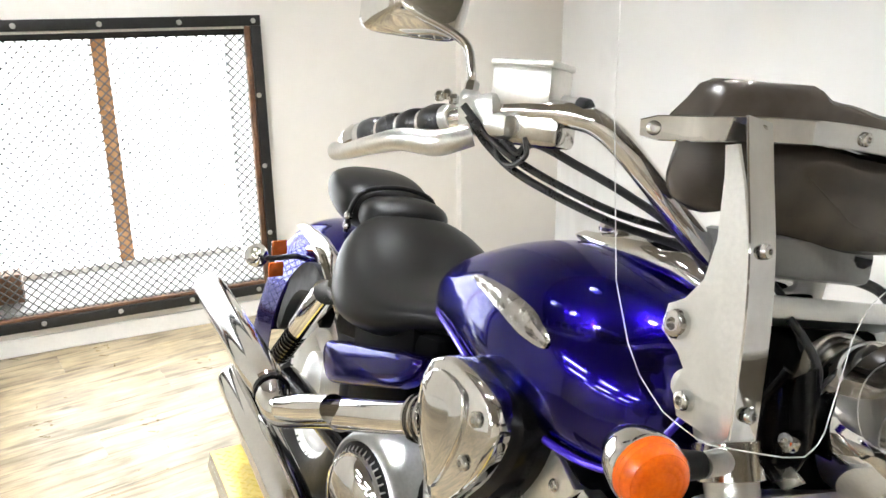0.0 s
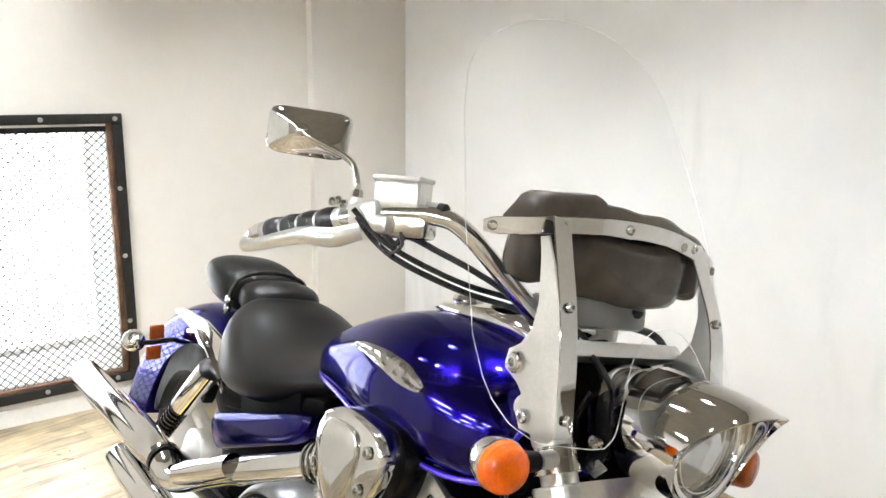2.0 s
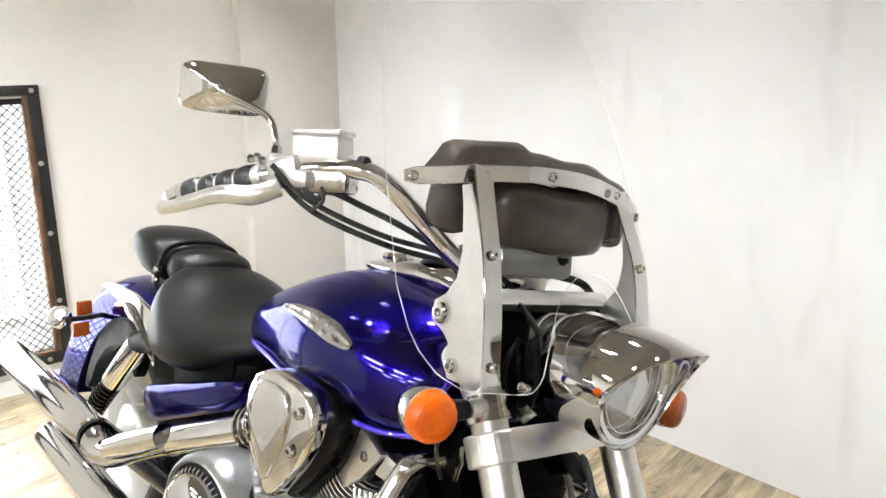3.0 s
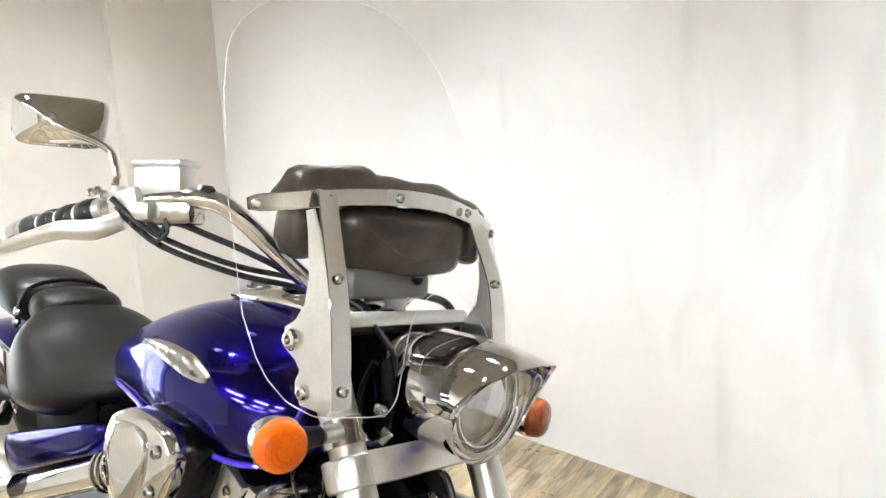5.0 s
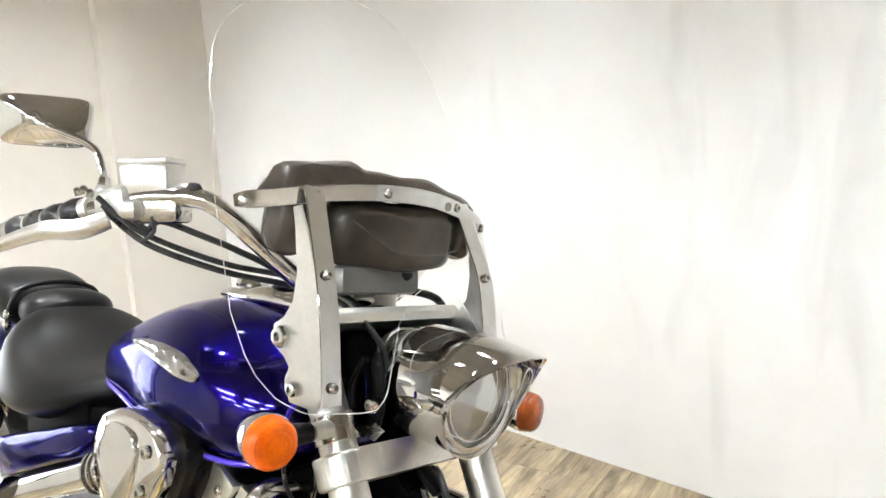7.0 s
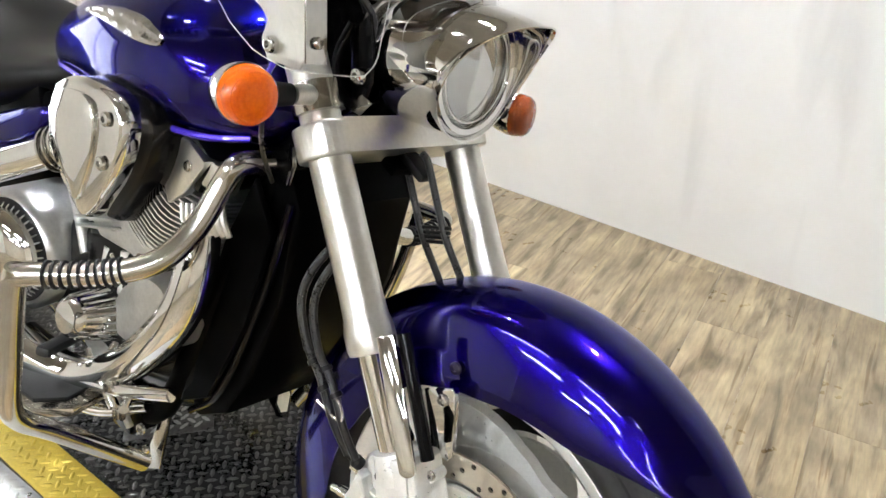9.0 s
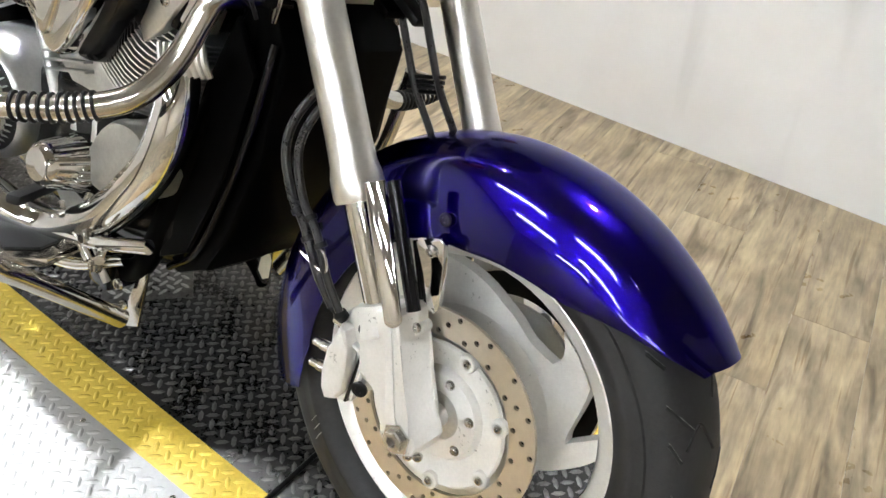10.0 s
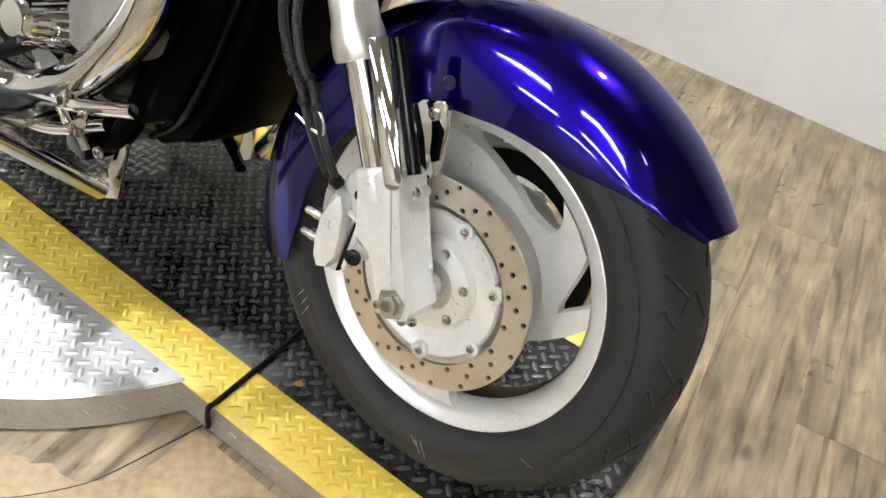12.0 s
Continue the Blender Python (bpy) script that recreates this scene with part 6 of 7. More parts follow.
def exhaust():
    y = -0.315
    # upper header with a shield, elbow and muffler
    up = part("muffler", lathe([(0.031, 0.0), (0.036, 0.03), (0.042, 0.1), (0.0435, 0.16), (0.0435, 0.7), (0.042, 0.715), (0.037, 0.715), (0.035, 0.66), (0.0, 0.66)], (-1.31, y, 0.48), (-0.999, -0.012, -0.012), 32), CHROME, bike, "long chrome upper muffler")
    part("header_pipe", tube([(-0.74, -0.235, 0.705), (-0.83, -0.262, 0.66), (-0.98, -0.29, 0.592), (-1.12, -0.305, 0.523), (-1.2, -0.312, 0.482), (-1.25, -0.315, 0.466), (-1.29, -0.315, 0.468), (-1.34, -0.315, 0.483)], [0.026, 0.027, 0.028, 0.028, 0.029, 0.03, 0.033, 0.04], 24, 8), CHROME, up, "chrome header pipe with a heat shield")
    part("heat_shield", tube([(-0.98, -0.308, 0.602), (-1.1, -0.318, 0.543), (-1.19, -0.322, 0.5)], [0.026, 0.028, 0.027], 20, 6), CHROME, up, "chrome heat shield")
    for p, r in (((-1.315, -0.315, 0.48), 0.039), ((-0.985, -0.29, 0.59), 0.031)):
        d = V((-0.9, -0.05, -0.4)) if p[0] > -1.2 else V((-1, 0, 0.05))
        part("pipe_clamp", lathe([(r - 0.006, -0.008), (r, -0.007), (r, 0.007), (r - 0.006, 0.008)], p, d, 28, closed=True), BLACK_PAINT if r > 0.035 else CHROME_DULL, up, "dark pipe clamp")
    for k in range(3):
        p = V((-0.755 - 0.012 * k, -0.243 - 0.0035 * k, 0.698 - 0.006 * k))
        part("cooling_ring", lathe([(0.028, -0.002), (0.038, -0.002), (0.038, 0.002), (0.028, 0.002)], p, (-0.9, -0.25, -0.4), 24, closed=True), CHROME_DULL, up)
    lo = part("muffler", lathe([(0.03, 0.0), (0.035, 0.03), (0.04, 0.08), (0.041, 0.14), (0.041, 0.57), (0.04, 0.58), (0.037, 0.58), (0.035, 0.53), (0.0, 0.53)], (-0.98, -0.325, 0.375), (-0.999, -0.01, 0.03), 32), CHROME, bike, "long chrome lower muffler")
    part("header_pipe", tube([(-0.5, -0.17, 0.64), (-0.485, -0.185, 0.58), (-0.497, -0.195, 0.51), (-0.54, -0.2, 0.445), (-0.615, -0.21, 0.365), (-0.72, -0.235, 0.305), (-0.84, -0.285, 0.33), (-1.0, -0.325, 0.374)], [0.03, 0.031, 0.033, 0.034, 0.033, 0.032, 0.032, 0.034], 24, 8), CHROME, lo, "chrome front header pipe sweeping under the engine")


exhaust()

# ---- motorcycle, engine and frame ----
def engine():
    eng = part("crankcase", loft([oval(x, 0, z, w, h, 28, 3.0) for x, z, w, h in ((-0.48, 0.4, 0.07, 0.06), (-0.52, 0.4, 0.14, 0.13), (-0.62, 0.4, 0.17, 0.165), (-0.78, 0.41, 0.18, 0.175), (-0.95, 0.42, 0.175, 0.17), (-1.08, 0.43, 0.14, 0.14), (-1.14, 0.43, 0.06, 0.08))]), BLACK_PAINT, bike, "black painted engine crankcase")
    base = V((-0.735, -0.02, 0.44))

    def cylinder(top, label, wide=0.33):
        d = (top - base).normalized()
        L = (top - base).length
        cyl = part("cylinder", lathe([(0.075, L * 0.2), (0.075, L * 0.95)], base, d, 32), TITAN, bike, label)
        m0 = basis(base, d, (0, -1, 0))
        for k in range(18):
            h = L * 0.36 + k * L * 0.0225
            m = m0 @ Matrix.Translation((0, 0, h))
            w = 0.165 + 0.012 * math.sin(k / 17 * math.pi)
            bm = bmesh.new()
            out = [(w * math.copysign(abs(math.cos(t)) ** 0.55, math.cos(t)), 0.088 * math.copysign(abs(math.sin(t)) ** 0.55, math.sin(t))) for t in (2 * math.pi * i / 32 for i in range(32))]
            part("cooling_fin", slab([m @ V((a, b, 0)) for a, b in out], d * 0.0036, 0.0006, bm), TITAN, cyl, smooth=False)
        head = m0 @ Matrix.Translation((0, 0, L * 0.86))
        part("cylinder_head", box(wide, 0.15, L * 0.18, head, 0.018), BLACK_PAINT, cyl, "black painted cylinder head")
        return cyl, d, m0, L
    f, d, m, L = cylinder(V((-0.52, -0.02, 0.80)), "finned grey front cylinder")
    cylinder(V((-0.9, -0.0, 0.72)), "finned grey rear cylinder", 0.2)
    # chrome rocker side plate with a bolt, and its finned neighbour
    pl = [(-0.55, 0.76), (-0.535, 0.766), (-0.52, 0.762), (-0.476, 0.744), (-0.482, 0.734), (-0.521, 0.685), (-0.562, 0.654), (-0.579, 0.694), (-0.562, 0.74)]
    p = part("head_cover", slab([(x, -0.19, z) for x, z in pl], (0, 0.02, 0), 0.004), SATIN, f, "polished head cover plate")
    bolt(p, (-0.515, -0.1905, 0.727), (0, -1, 0), 0.009, 0.005)
    pl2 = [(-0.478, 0.744), (-0.433, 0.735), (-0.449, 0.699), (-0.509, 0.703)]
    part("head_cover", slab([(x, -0.18, z) for x, z in pl2], (0, 0.03, 0), 0.005), SATIN, f)
    for k in range(8):
        a = V((-0.535 + 0.0135 * k, -0.182, 0.664 + 0.0035 * k))
        part("spark_rib", tube([a, a + V((0.012, -0.004, -0.02)), a + V((0.022, 0, -0.04))], [0.0045, 0.0055, 0.0045], 8, 2), SATIN, f)
    # chrome air cleaner cover, a tapered shield with two screws
    out = [(-0.748, 0.8), (-0.705, 0.818), (-0.645, 0.82), (-0.59, 0.812), (-0.565, 0.79), (-0.56, 0.755), (-0.58, 0.7), (-0.62, 0.645), (-0.648, 0.616), (-0.67, 0.612), (-0.705, 0.637), (-0.74, 0.668), (-0.762, 0.71), (-0.766, 0.765)]
    cen = V((-0.67, 0, 0.735))
    bm = bmesh.new()
    path = [V((x, 0, z)) for x, z in out]
    path = smooth_path(path + [path[0]], 3)[:-1]
    secs = []
    for k, y in ((0.97, -0.222), (1.0, -0.228), (1.0, -0.256), (0.985, -0.2645), (0.955, -0.269), (0.92, -0.2705), (0.5, -0.272), (0.05, -0.2725)):
        secs.append([cen + (q - cen) * k + V((0, y, 0)) for q in path])
    air = part("air_cleaner_cover", loft(secs, bm), CHROME, bike, "chrome shield-shaped air cleaner cover", angle=40)
    face = [(-0.75, 0.762), (-0.72, 0.793), (-0.67, 0.801), (-0.632, 0.792), (-0.622, 0.755), (-0.632, 0.705), (-0.655, 0.655), (-0.668, 0.638), (-0.69, 0.65), (-0.735, 0.695), (-0.748, 0.73)]
    fpath = [V((q.x, 0, q.y)) for q in smooth_path([(x, z, 0) for x, z in face + face[:1]], 3)[:-1]]
    fcen = V((-0.69, 0, 0.73))
    part("cover_face", loft([[fcen + (q - fcen) * k + V((0, y, 0)) for q in fpath] for k, y in ((1.0, -0.268), (1.0, -0.2755), (0.985, -0.2772), (0.96, -0.2782), (0.5, -0.279), (0.05, -0.279))]), CHROME, air, "raised flat chrome face", angle=40)
    for x, z in ((-0.594, 0.778), (-0.602, 0.712)):
        bolt(air, (x, -0.2735, z), (0.1, -1, 0), 0.011, 0.006)
    part("air_box", loft([[cen + (q - cen) * k + V((0.012, y, 0.0)) for q in path] for k, y in ((1.08, -0.1), (1.1, -0.17), (1.06, -0.215), (1.0, -0.23))]), BLACK_PAINT, air, "glossy black air box behind the cover", angle=40)
    # horn-like round cover with a mesh band
    dc = V((-0.935, -0.18, 0.467))
    dr = V((0.18, -1, -0.05)).normalized()
    drum = part("round_cover", lathe([(0.112, -0.04), (0.112, 0.06), (0.106, 0.072), (0.1, 0.076), (0.095, 0.07)], dc, dr, 48), TITAN, bike, "large round satin engine cover")
    part("mesh_band", lathe([(0.097, 0.05), (0.097, 0.07), (0.08, 0.08)], dc, dr, 48), BLACK_PLASTIC, drum, "black ribbed band")
    for k in range(40):
        a = 2 * math.pi * k / 40
        mm = basis(dc, dr)
        part("rib", tube([mm @ V((0.098 * math.cos(a), 0.098 * math.sin(a), 0.062)), mm @ V((0.081 * math.cos(a), 0.081 * math.sin(a), 0.0815))], 0.0016, 5, 0), TITAN, drum)
    part("dome", lathe([(0.08, 0.078), (0.08, 0.09), (0.07, 0.102), (0.042, 0.112), (0.0, 0.115)], dc, dr, 40), CHROME, drum, "chrome domed centre")
    # lower chrome cone cover
    cc, ca = V((-0.7, -0.17, 0.418)), V((0.06, -1, 0.12))
    cone = part("cone_cover", lathe([(0.056, -0.02), (0.056, 0.012), (0.052, 0.02), (0.048, 0.024), (0.035, 0.092), (0.033, 0.098), (0.026, 0.104), (0.0, 0.106)], cc, ca, 44), CHROME, bike, "chrome conical engine cover")
    mm = basis(cc, ca)
    for k in range(20):
        a = 2 * math.pi * k / 20
        part("flute", tube([mm @ V((0.047 * math.cos(a), 0.047 * math.sin(a), 0.028)), mm @ V((0.0355 * math.cos(a), 0.0355 * math.sin(a), 0.088))], 0.0022, 6, 0), CHROME, cone)
    part("cone_ring", lathe([(0.07, -0.02), (0.07, 0.002), (0.064, 0.006), (0.055, 0.006)], cc, ca, 40), BLACK_PAINT, cone, "glossy black ring")
    part("pedal_pad", box(0.026, 0.135, 0.018, pose(-0.737, -0.245, 0.366, -4, 0, 29), 0.006), RUBBER, cone, "black rubber pedal pad")
    part("cone_backing", lathe([(0.115, -0.05), (0.115, 0.0), (0.1, 0.018), (0.086, 0.02)], cc, ca, 44), TITAN, cone, "grey round side casing")
    part("side_casing", loft([oval(x, -0.165, z, 0.035, h, 20, 3) for x, z, h in ((-0.54, 0.46, 0.03), (-0.57, 0.45, 0.08), (-0.66, 0.43, 0.12), (-0.8, 0.43, 0.12), (-0.92, 0.43, 0.1), (-1.0, 0.43, 0.06))]), BLACK_PAINT, eng)
    # rocker and pushrod castings between the cylinders, with ribs and bolts
    web = part("engine_web", slab([(-0.86, -0.165, 0.62), (-0.78, -0.165, 0.56), (-0.7, -0.165, 0.5), (-0.62, -0.165, 0.5), (-0.6, -0.165, 0.56), (-0.64, -0.165, 0.62), (-0.7, -0.165, 0.64), (-0.8, -0.165, 0.66)], (0, -0.02, 0), 0.006), TITAN, eng, "silver side casting")
    for k in range(4):
        a = V((-0.76 + 0.004 * k, -0.19, 0.6 - 0.014 * k))
        part("web_fin", box(0.12, 0.022, 0.005, Matrix.Translation(a) @ Matrix.Rotation(radians(-14), 4, "Y"), 0.0015), TITAN, web)
    for x0, z0, x1, z1 in ((-0.84, 0.6, -0.78, 0.5), (-0.72, 0.53, -0.72, 0.47), (-0.67, 0.54, -0.66, 0.47)):
        part("web_rib", tube([(x0, -0.186, z0), (x1, -0.19, z1)], [0.009, 0.013], 12, 0), TITAN, web)
    for x, z in ((-0.82, 0.57), (-0.7, 0.52), (-0.63, 0.54), (-0.61, 0.51)):
        hex_bolt(web, (x, -0.186, z), (0, -1, 0), 0.008, 0.008, CHROME_DULL)
    part("case_cover", loft([[V((-0.62, y, 0.42)) + (q - V((-0.62, 0, 0.42))) * k for q in smooth_path([V(p) for p in ((-0.5, 0, 0.47), (-0.54, 0, 0.53), (-0.62, 0, 0.52), (-0.68, 0, 0.44), (-0.66, 0, 0.4), (-0.58, 0, 0.405), (-0.52, 0, 0.43), (-0.5, 0, 0.47))], 4)[:-1]] for k, y in ((1.0, -0.15), (1.0, -0.19), (0.94, -0.202), (0.5, -0.208), (0.05, -0.21))]), TITAN, eng, "satin rounded front case cover", angle=40)
    # lower shiny clutter: linkage, pipes and clamps below the covers
    for pts, r in (([(-0.5, -0.2, 0.36), (-0.6, -0.23, 0.33), (-0.72, -0.25, 0.31), (-0.86, -0.26, 0.31)], 0.012), ([(-0.56, -0.2, 0.31), (-0.66, -0.235, 0.265), (-0.8, -0.25, 0.25)], 0.01), ([(-0.66, -0.2, 0.38), (-0.64, -0.235, 0.34), (-0.6, -0.235, 0.3)], 0.009)):
        part("linkage_rod", tube(pts, r, 12, 6), CHROME, eng, "chrome linkage rod")
    for x, z in ((-0.61, 0.335), (-0.665, 0.345), (-0.72, 0.32), (-0.58, 0.3)):
        hex_bolt(eng, (x, -0.235, z), (0.1, -1, 0), 0.01, 0.012, CHROME_DULL)
    return eng


engine()


def radiator_and_frame():
    sh = [(-0.445, 0.77), (-0.4, 0.78), (-0.355, 0.7), (-0.375, 0.55), (-0.42, 0.4), (-0.47, 0.31), (-0.54, 0.27), (-0.585, 0.275), (-0.575, 0.34), (-0.51, 0.5), (-0.47, 0.64)]
    rad = part("radiator", slab([(x, -0.115, z) for x, z in sh], (0, 0.25, 0), 0.01), MATTE_BLACK, bike, "black radiator and shroud")
    for s in (-1, 1):
        part("down_tube", tube([(-0.39, s * 0.06, 0.86), (-0.43, s * 0.1, 0.72), (-0.5, s * 0.13, 0.52), (-0.575, s * 0.135, 0.32), (-0.64, s * 0.135, 0.235), (-0.8, s * 0.135, 0.2), (-1.1, s * 0.135, 0.2)], 0.021, 16, 6), MATTE_BLACK, bike, "glossy black frame tube")
        part("shroud_rib", tube([(-0.365, s * 0.125, 0.71), (-0.395, s * 0.128, 0.56), (-0.47, s * 0.128, 0.36), (-0.545, s * 0.128, 0.285)], 0.006, 10, 5), BLACK_PAINT, rad)
        part("shroud_plate", slab([(-0.43, s * 0.128, 0.73), (-0.38, s * 0.13, 0.66), (-0.415, s * 0.13, 0.5), (-0.49, s * 0.13, 0.34), (-0.56, s * 0.128, 0.3), (-0.53, s * 0.128, 0.46), (-0.48, s * 0.128, 0.62)], (0, s * 0.012, 0), 0.004), MATTE_BLACK, rad)
        bolt(rad, (-0.395, s * 0.136, 0.655), (0, s, 0), 0.009, 0.005, MATTE_BLACK)
    part("steering_head", lathe([(0.035, -0.1), (0.038, 0.0), (0.038, 0.1), (0.034, 0.12)], (-0.37, 0, 0.91), -FDIR, 24), MATTE_BLACK, bike, "black steering head")
    part("backbone", tube([(-0.38, 0, 0.88), (-0.55, 0, 0.82), (-0.9, 0, 0.74), (-1.2, 0, 0.64), (-1.45, 0, 0.62)], 0.045, 16, 5), MATTE_BLACK, bike, "black frame backbone")
    part("under_seat_tray", box(0.52, 0.3, 0.06, pose(-1.2, 0, 0.655, 0, -14, 0), 0.02), MATTE_BLACK, bike)
    part("battery_box", box(0.34, 0.26, 0.3, pose(-1.2, 0, 0.5), 0.03), MATTE_BLACK, bike)
    # cable guide boxes below the clamp
    part("hose_manifold", box(0.03, 0.08, 0.014, pose(-0.272, 0.0, 0.785, 0, 30, 0), 0.004), MATTE_BLACK, bike)
    st = part("side_stand", tube([(-0.75, 0.16, 0.21), (-0.72, 0.24, 0.08), (-0.7, 0.275, -0.052)], [0.014, 0.013, 0.012], 12, 4), MATTE_BLACK, bike, "black side stand swung out")
    part("stand_foot", box(0.07, 0.04, 0.008, pose(-0.695, 0.285, -0.062, 13.5, 0, 0), 0.003), MATTE_BLACK, st)


radiator_and_frame()


FAR_BAR = [(-0.44, 0.15, 0.735), (-0.443, 0.165, 0.7), (-0.448, 0.175, 0.665), (-0.459, 0.2, 0.621), (-0.464, 0.235, 0.581), (-0.463, 0.31, 0.571), (-0.48, 0.41, 0.582), (-0.552, 0.415, 0.585)]


def crash_bar(s):
    pts = FAR_BAR if s > 0 else [(-0.39, s * 0.15, 0.765), (-0.393, s * 0.2, 0.763), (-0.402, s * 0.215, 0.735), (-0.41, s * 0.245, 0.675), (-0.425, s * 0.29, 0.628), (-0.47, s * 0.345, 0.603), (-0.53, s * 0.4, 0.59), (-0.552, s * 0.415, 0.583)]
    bar = part("crash_bar", tube(pts, 0.0165, 20, 8), CHROME_DULL, bike, "chrome engine guard bar with rubber rings")
    part("lower_bar", tube([(-0.548, s * 0.413, 0.595), (-0.556, s * 0.415, 0.56), (-0.575, s * 0.41, 0.45), (-0.598, s * 0.4, 0.36), (-0.612, s * 0.375, 0.318), (-0.615, s * 0.33, 0.285), (-0.61, s * 0.25, 0.225), (-0.605, s * 0.17, 0.165)], 0.0165, 20, 8), CHROME_DULL, bar)
    part("end_lug", slab([(-0.59, s * 0.15, 0.15), (-0.615, s * 0.155, 0.14), (-0.63, s * 0.15, 0.16), (-0.605, s * 0.14, 0.26), (-0.585, s * 0.14, 0.255)], (0, s * -0.006, 0), 0.001), CHROME_DULL, bar, "flattened rusty end lug")
    path = smooth_path(pts, 8)
    for k in range(10):
        i = 37 + k
        p = path[min(i, len(path) - 2)]
        d = path[min(i + 1, len(path) - 1)] - path[i - 1]
        part("rubber_ring", lathe([(0.016, -0.0022), (0.0195, -0.0016), (0.0195, 0.0016), (0.016, 0.0022)], p, d, 20, closed=True), RUBBER, bar, "black rubber ring")
    part("bar_clamp", tube([(-0.39, s * 0.185, 0.764), (-0.386, s * 0.09, 0.757)], 0.009, 12, 0), BLACK_PAINT, bar)
    part("clamp_plate", slab([(-0.372, s * 0.128, 0.79), (-0.365, s * 0.13, 0.765), (-0.372, s * 0.13, 0.735), (-0.392, s * 0.12, 0.735), (-0.388, s * 0.12, 0.79)], (0, s * -0.008, 0), 0.001), CHROME_DULL, bar)
    return bar


crash_bar(-1)
crash_bar(1)


def footboards():
    for s in (-1, 1):
        fb = part("footboard", slab([(-0.65, s * 0.22, 0.285), (-0.625, s * 0.29, 0.287), (-0.66, s * 0.345, 0.287), (-0.9, s * 0.35, 0.28), (-0.96, s * 0.29, 0.278), (-0.96, s * 0.2, 0.278)], (0, 0, 0.016), 0.004), CHROME_DULL, bike, "chrome footboard with a black rubber pad")
        part("rubber_pad", slab([(-0.675, s * 0.23, 0.3005), (-0.655, s * 0.285, 0.302), (-0.68, s * 0.328, 0.3015), (-0.89, s * 0.335, 0.2955), (-0.94, s * 0.285, 0.294), (-0.94, s * 0.215, 0.294)], (0, 0, 0.006), 0.002), RUBBER, fb)
        part("brake_pedal", tube([(-0.62, s * 0.19, 0.36), (-0.585, s * 0.22, 0.33), (-0.55, s * 0.25, 0.325)], 0.008, 10, 4), CHROME, fb)
        part("pedal_lever", tube([(-0.745, s * 0.2, 0.335), (-0.732, s * 0.2, 0.315), (-0.686, s * 0.2, 0.294), (-0.633, s * 0.2, 0.266), (-0.615, s * 0.195, 0.24)], 0.0065, 10, 4), PLATE_RIM, fb, "dull bronze pedal lever")
        part("mount_bracket", box(0.06, 0.06, 0.07, pose(-0.67, s * 0.15, 0.235), 0.008), BLACK_PAINT, fb)
        bolt(fb, (-0.6, s * 0.181, 0.24), (0, s, 0), 0.011, 0.008)
        bolt(fb, (-0.582, s * 0.181, 0.21), (0, s, 0), 0.009, 0.008)


footboards()


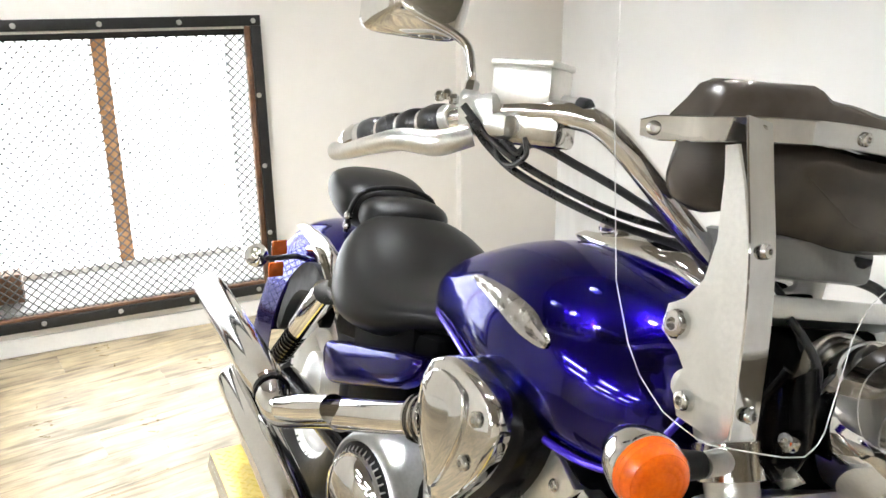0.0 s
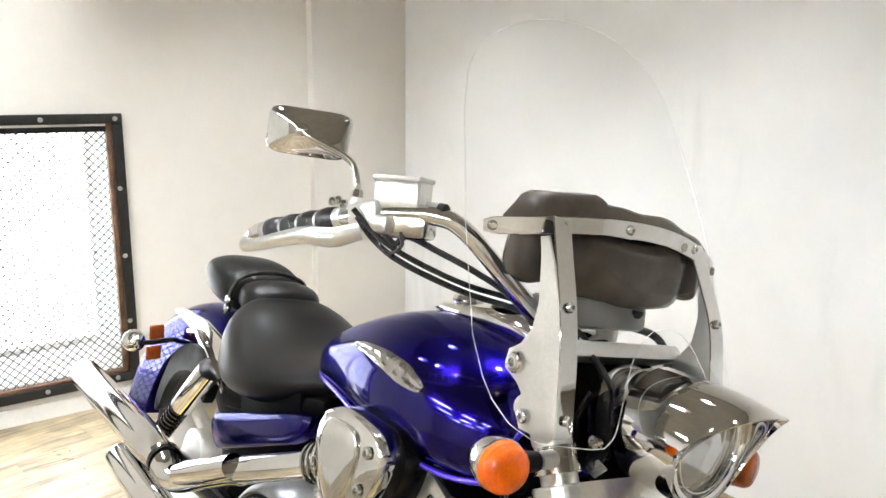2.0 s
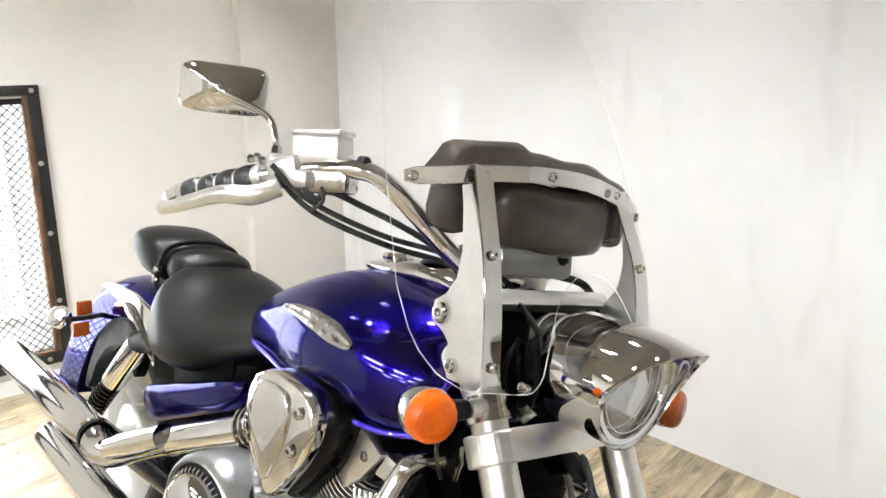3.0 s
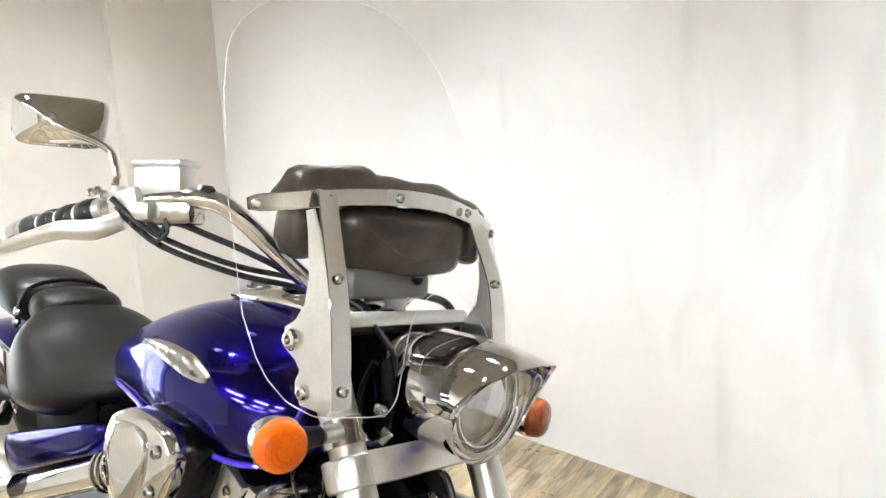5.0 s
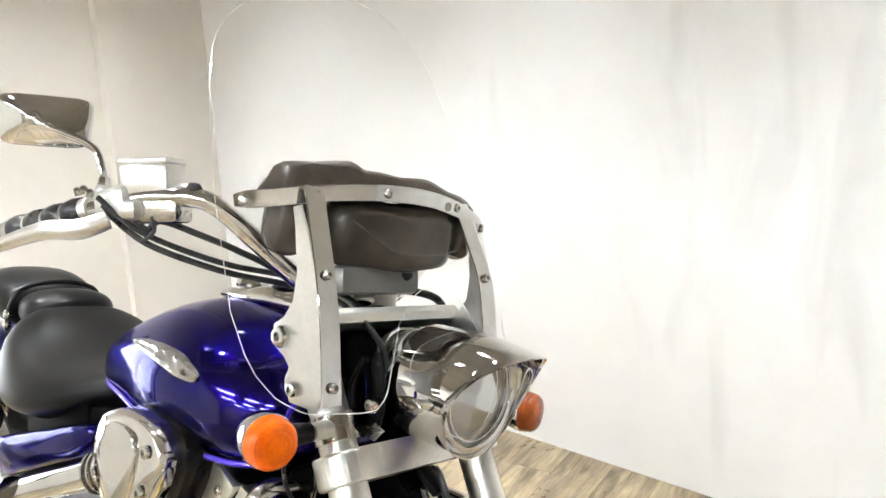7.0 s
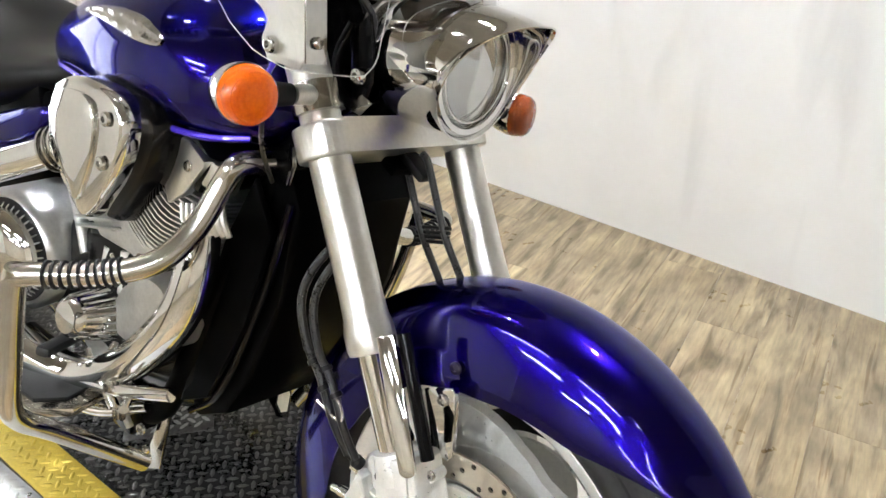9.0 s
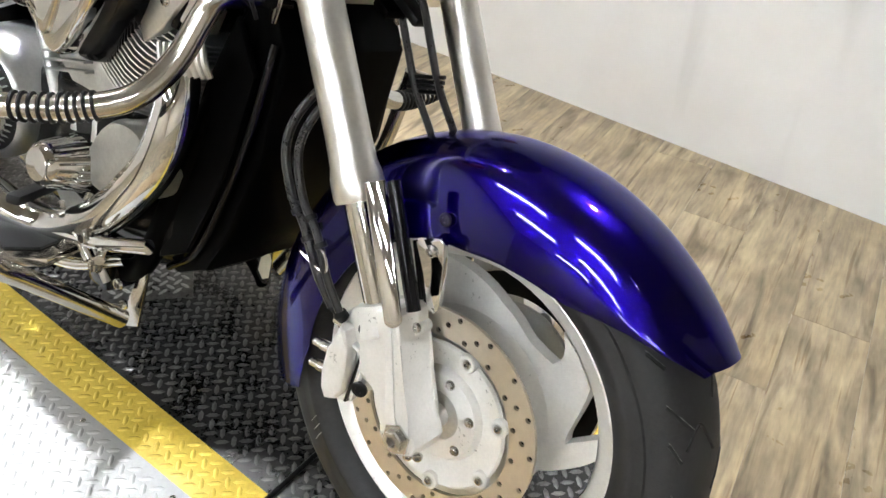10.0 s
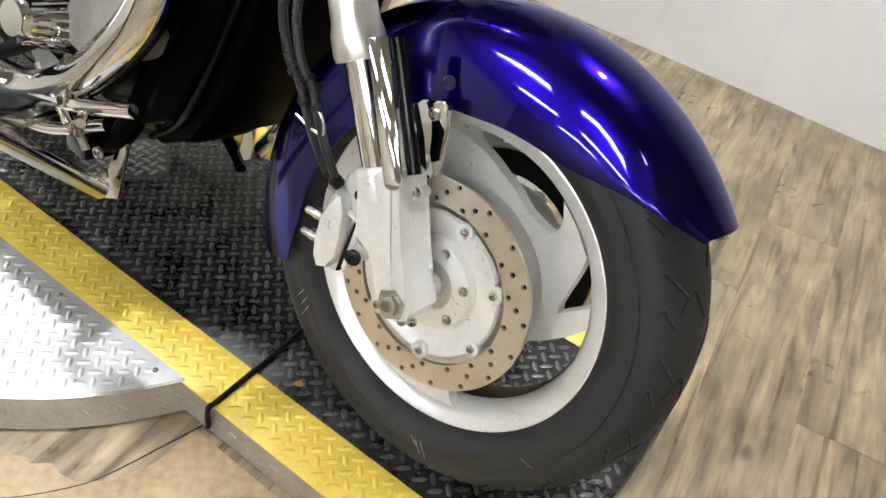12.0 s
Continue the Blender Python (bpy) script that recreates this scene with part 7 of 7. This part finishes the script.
def cables():
    def cable(pts, r, label, material=None, parent=None):
        return part("cable", tube(pts, r, 10, 8), material or HOSE, parent or bike, label)
    cable([(-0.62, -0.362, 1.15), (-0.605, -0.335, 1.12), (-0.57, -0.3, 1.094), (-0.51, -0.22, 1.068), (-0.484, -0.12, 1.052), (-0.4, -0.08, 1.035), (-0.31, -0.075, 0.985), (-0.3, -0.08, 0.93)], 0.0048, "black throttle cable")
    cable([(-0.625, -0.368, 1.16), (-0.6, -0.34, 1.131), (-0.565, -0.3, 1.106), (-0.51, -0.22, 1.08), (-0.48, -0.12, 1.065), (-0.4, -0.06, 1.04), (-0.35, -0.04, 0.98)], 0.0045, "black throttle cable")
    cable([(-0.6, -0.33, 1.14), (-0.575, -0.315, 1.12), (-0.565, -0.3, 1.135), (-0.545, -0.25, 1.12), (-0.508, -0.2, 1.1), (-0.48, -0.14, 1.07), (-0.44, -0.06, 1.0)], 0.0052, "black wiring sleeve")
    cable([(-0.525, -0.278, 1.175), (-0.5, -0.235, 1.148), (-0.48, -0.18, 1.1), (-0.46, -0.12, 1.05), (-0.43, -0.06, 0.99)], 0.006, "black brake hose")
    cable([(-0.598, -0.335, 1.142), (-0.59, -0.33, 1.112), (-0.575, -0.32, 1.105), (-0.56, -0.312, 1.12), (-0.565, -0.315, 1.14)], 0.003, "loop of black wire")
    for dx, dz in ((0.0, 0.0), (0.039, 0.012)):
        cable([(-0.285 + dx, 0.0, 0.797 + dz), (-0.272 + dx, 0.0, 0.787 + dz), (-0.248 + dx, 0.0, 0.744 + dz), (-0.218 + dx, 0.0, 0.692 + dz), (-0.178 + dx, 0.0, 0.643 + dz), (-0.165 + dx, 0.0, 0.62 + dz)], 0.0055, "black brake hose between the fork legs")
    for k in range(4):
        p = V((-0.202, 0.0, 0.712 - 0.007 * k))
        part("hose_clip", tube([p + V((-0.03, 0, -0.008)), p + V((0.028, 0, 0.008))], 0.003, 8, 0), BLACK_PLASTIC, bike, "black hose clip")
    part("hose_clip", box(0.05, 0.03, 0.014, pose(-0.25, 0.0, 0.788, 0, 30, 0), 0.004), BLACK_PLASTIC, bike)
    for dx, r in ((0.0, 0.0062), (0.024, 0.0058)):
        c = cable([(-0.245 + dx, -0.13, 0.71), (-0.277 + dx, -0.15, 0.65), (-0.283 + dx, -0.16, 0.6), (-0.258 + dx, -0.163, 0.545), (-0.228 + dx, -0.163, 0.515), (-0.192 + dx * 0.8, -0.162, 0.46), (-0.162 + dx * 0.6, -0.155, 0.42)], r, "black front brake hose")
        for q in (V((-0.241 + dx, -0.163, 0.528)), V((-0.216 + dx, -0.163, 0.499))):
            part("hose_collar", lathe([(r, -0.004), (r + 0.003, -0.0035), (r + 0.003, 0.0035), (r, 0.004)], q, (0.7, 0, -0.7), 14), BLACK_PLASTIC, c)
    part("hose_guide", box(0.034, 0.006, 0.01, pose(-0.216, -0.157, 0.514, 0, -30, 0), 0.002), BLACK_PLASTIC, bike)
    part("hose_wire", tube([(-0.2, -0.165, 0.5), (-0.18, -0.165, 0.49), (-0.175, -0.165, 0.468), (-0.2, -0.165, 0.47), (-0.225, -0.163, 0.475)], 0.0022, 8, 5), STEEL, bike)
    # violet line from the mounting plate to the tank seam
    cable([(-0.335, -0.205, 0.915), (-0.345, -0.21, 0.89), (-0.352, -0.212, 0.872), (-0.358, -0.2, 0.855)], 0.004, "violet plastic cord", BLUE_LINE)
    cable([(-0.31, -0.235, 0.87), (-0.325, -0.225, 0.83), (-0.345, -0.2, 0.79), (-0.38, -0.15, 0.74)], 0.0032, "thin black signal wire")
    # left control rod seen under the bag
    cable([(-0.45, 0.1, 1.05), (-0.4, 0.14, 1.04), (-0.36, 0.13, 1.0), (-0.35, 0.1, 0.96)], 0.007, "black clutch cable")
    # front plate of instruments between the fork tops
    dash = part("instrument_panel", box(0.11, 0.17, 0.045, pose(-0.415, -0.035, 1.07, 0, -8, 0), 0.011), GREY_COVER, bike, "dull grey riser cover")
    part("riser", lathe([(0.022, 0), (0.022, 0.05)], (-0.44, 0.05, 1.0), (0, 0, 1), 20), SATIN, dash)
    part("riser", lathe([(0.022, 0), (0.022, 0.05)], (-0.44, -0.05, 1.0), (0, 0, 1), 20), SATIN, dash)


cables()
part("hang_tag", slab([(-0.605, 0.13, 0.225), (-0.59, 0.13, 0.232), (-0.578, 0.13, 0.215), (-0.58, 0.13, 0.175), (-0.595, 0.13, 0.165), (-0.61, 0.13, 0.18)], (0, 0.002, 0)), WHITE_TAG, bike, "small yellowed paper tag")
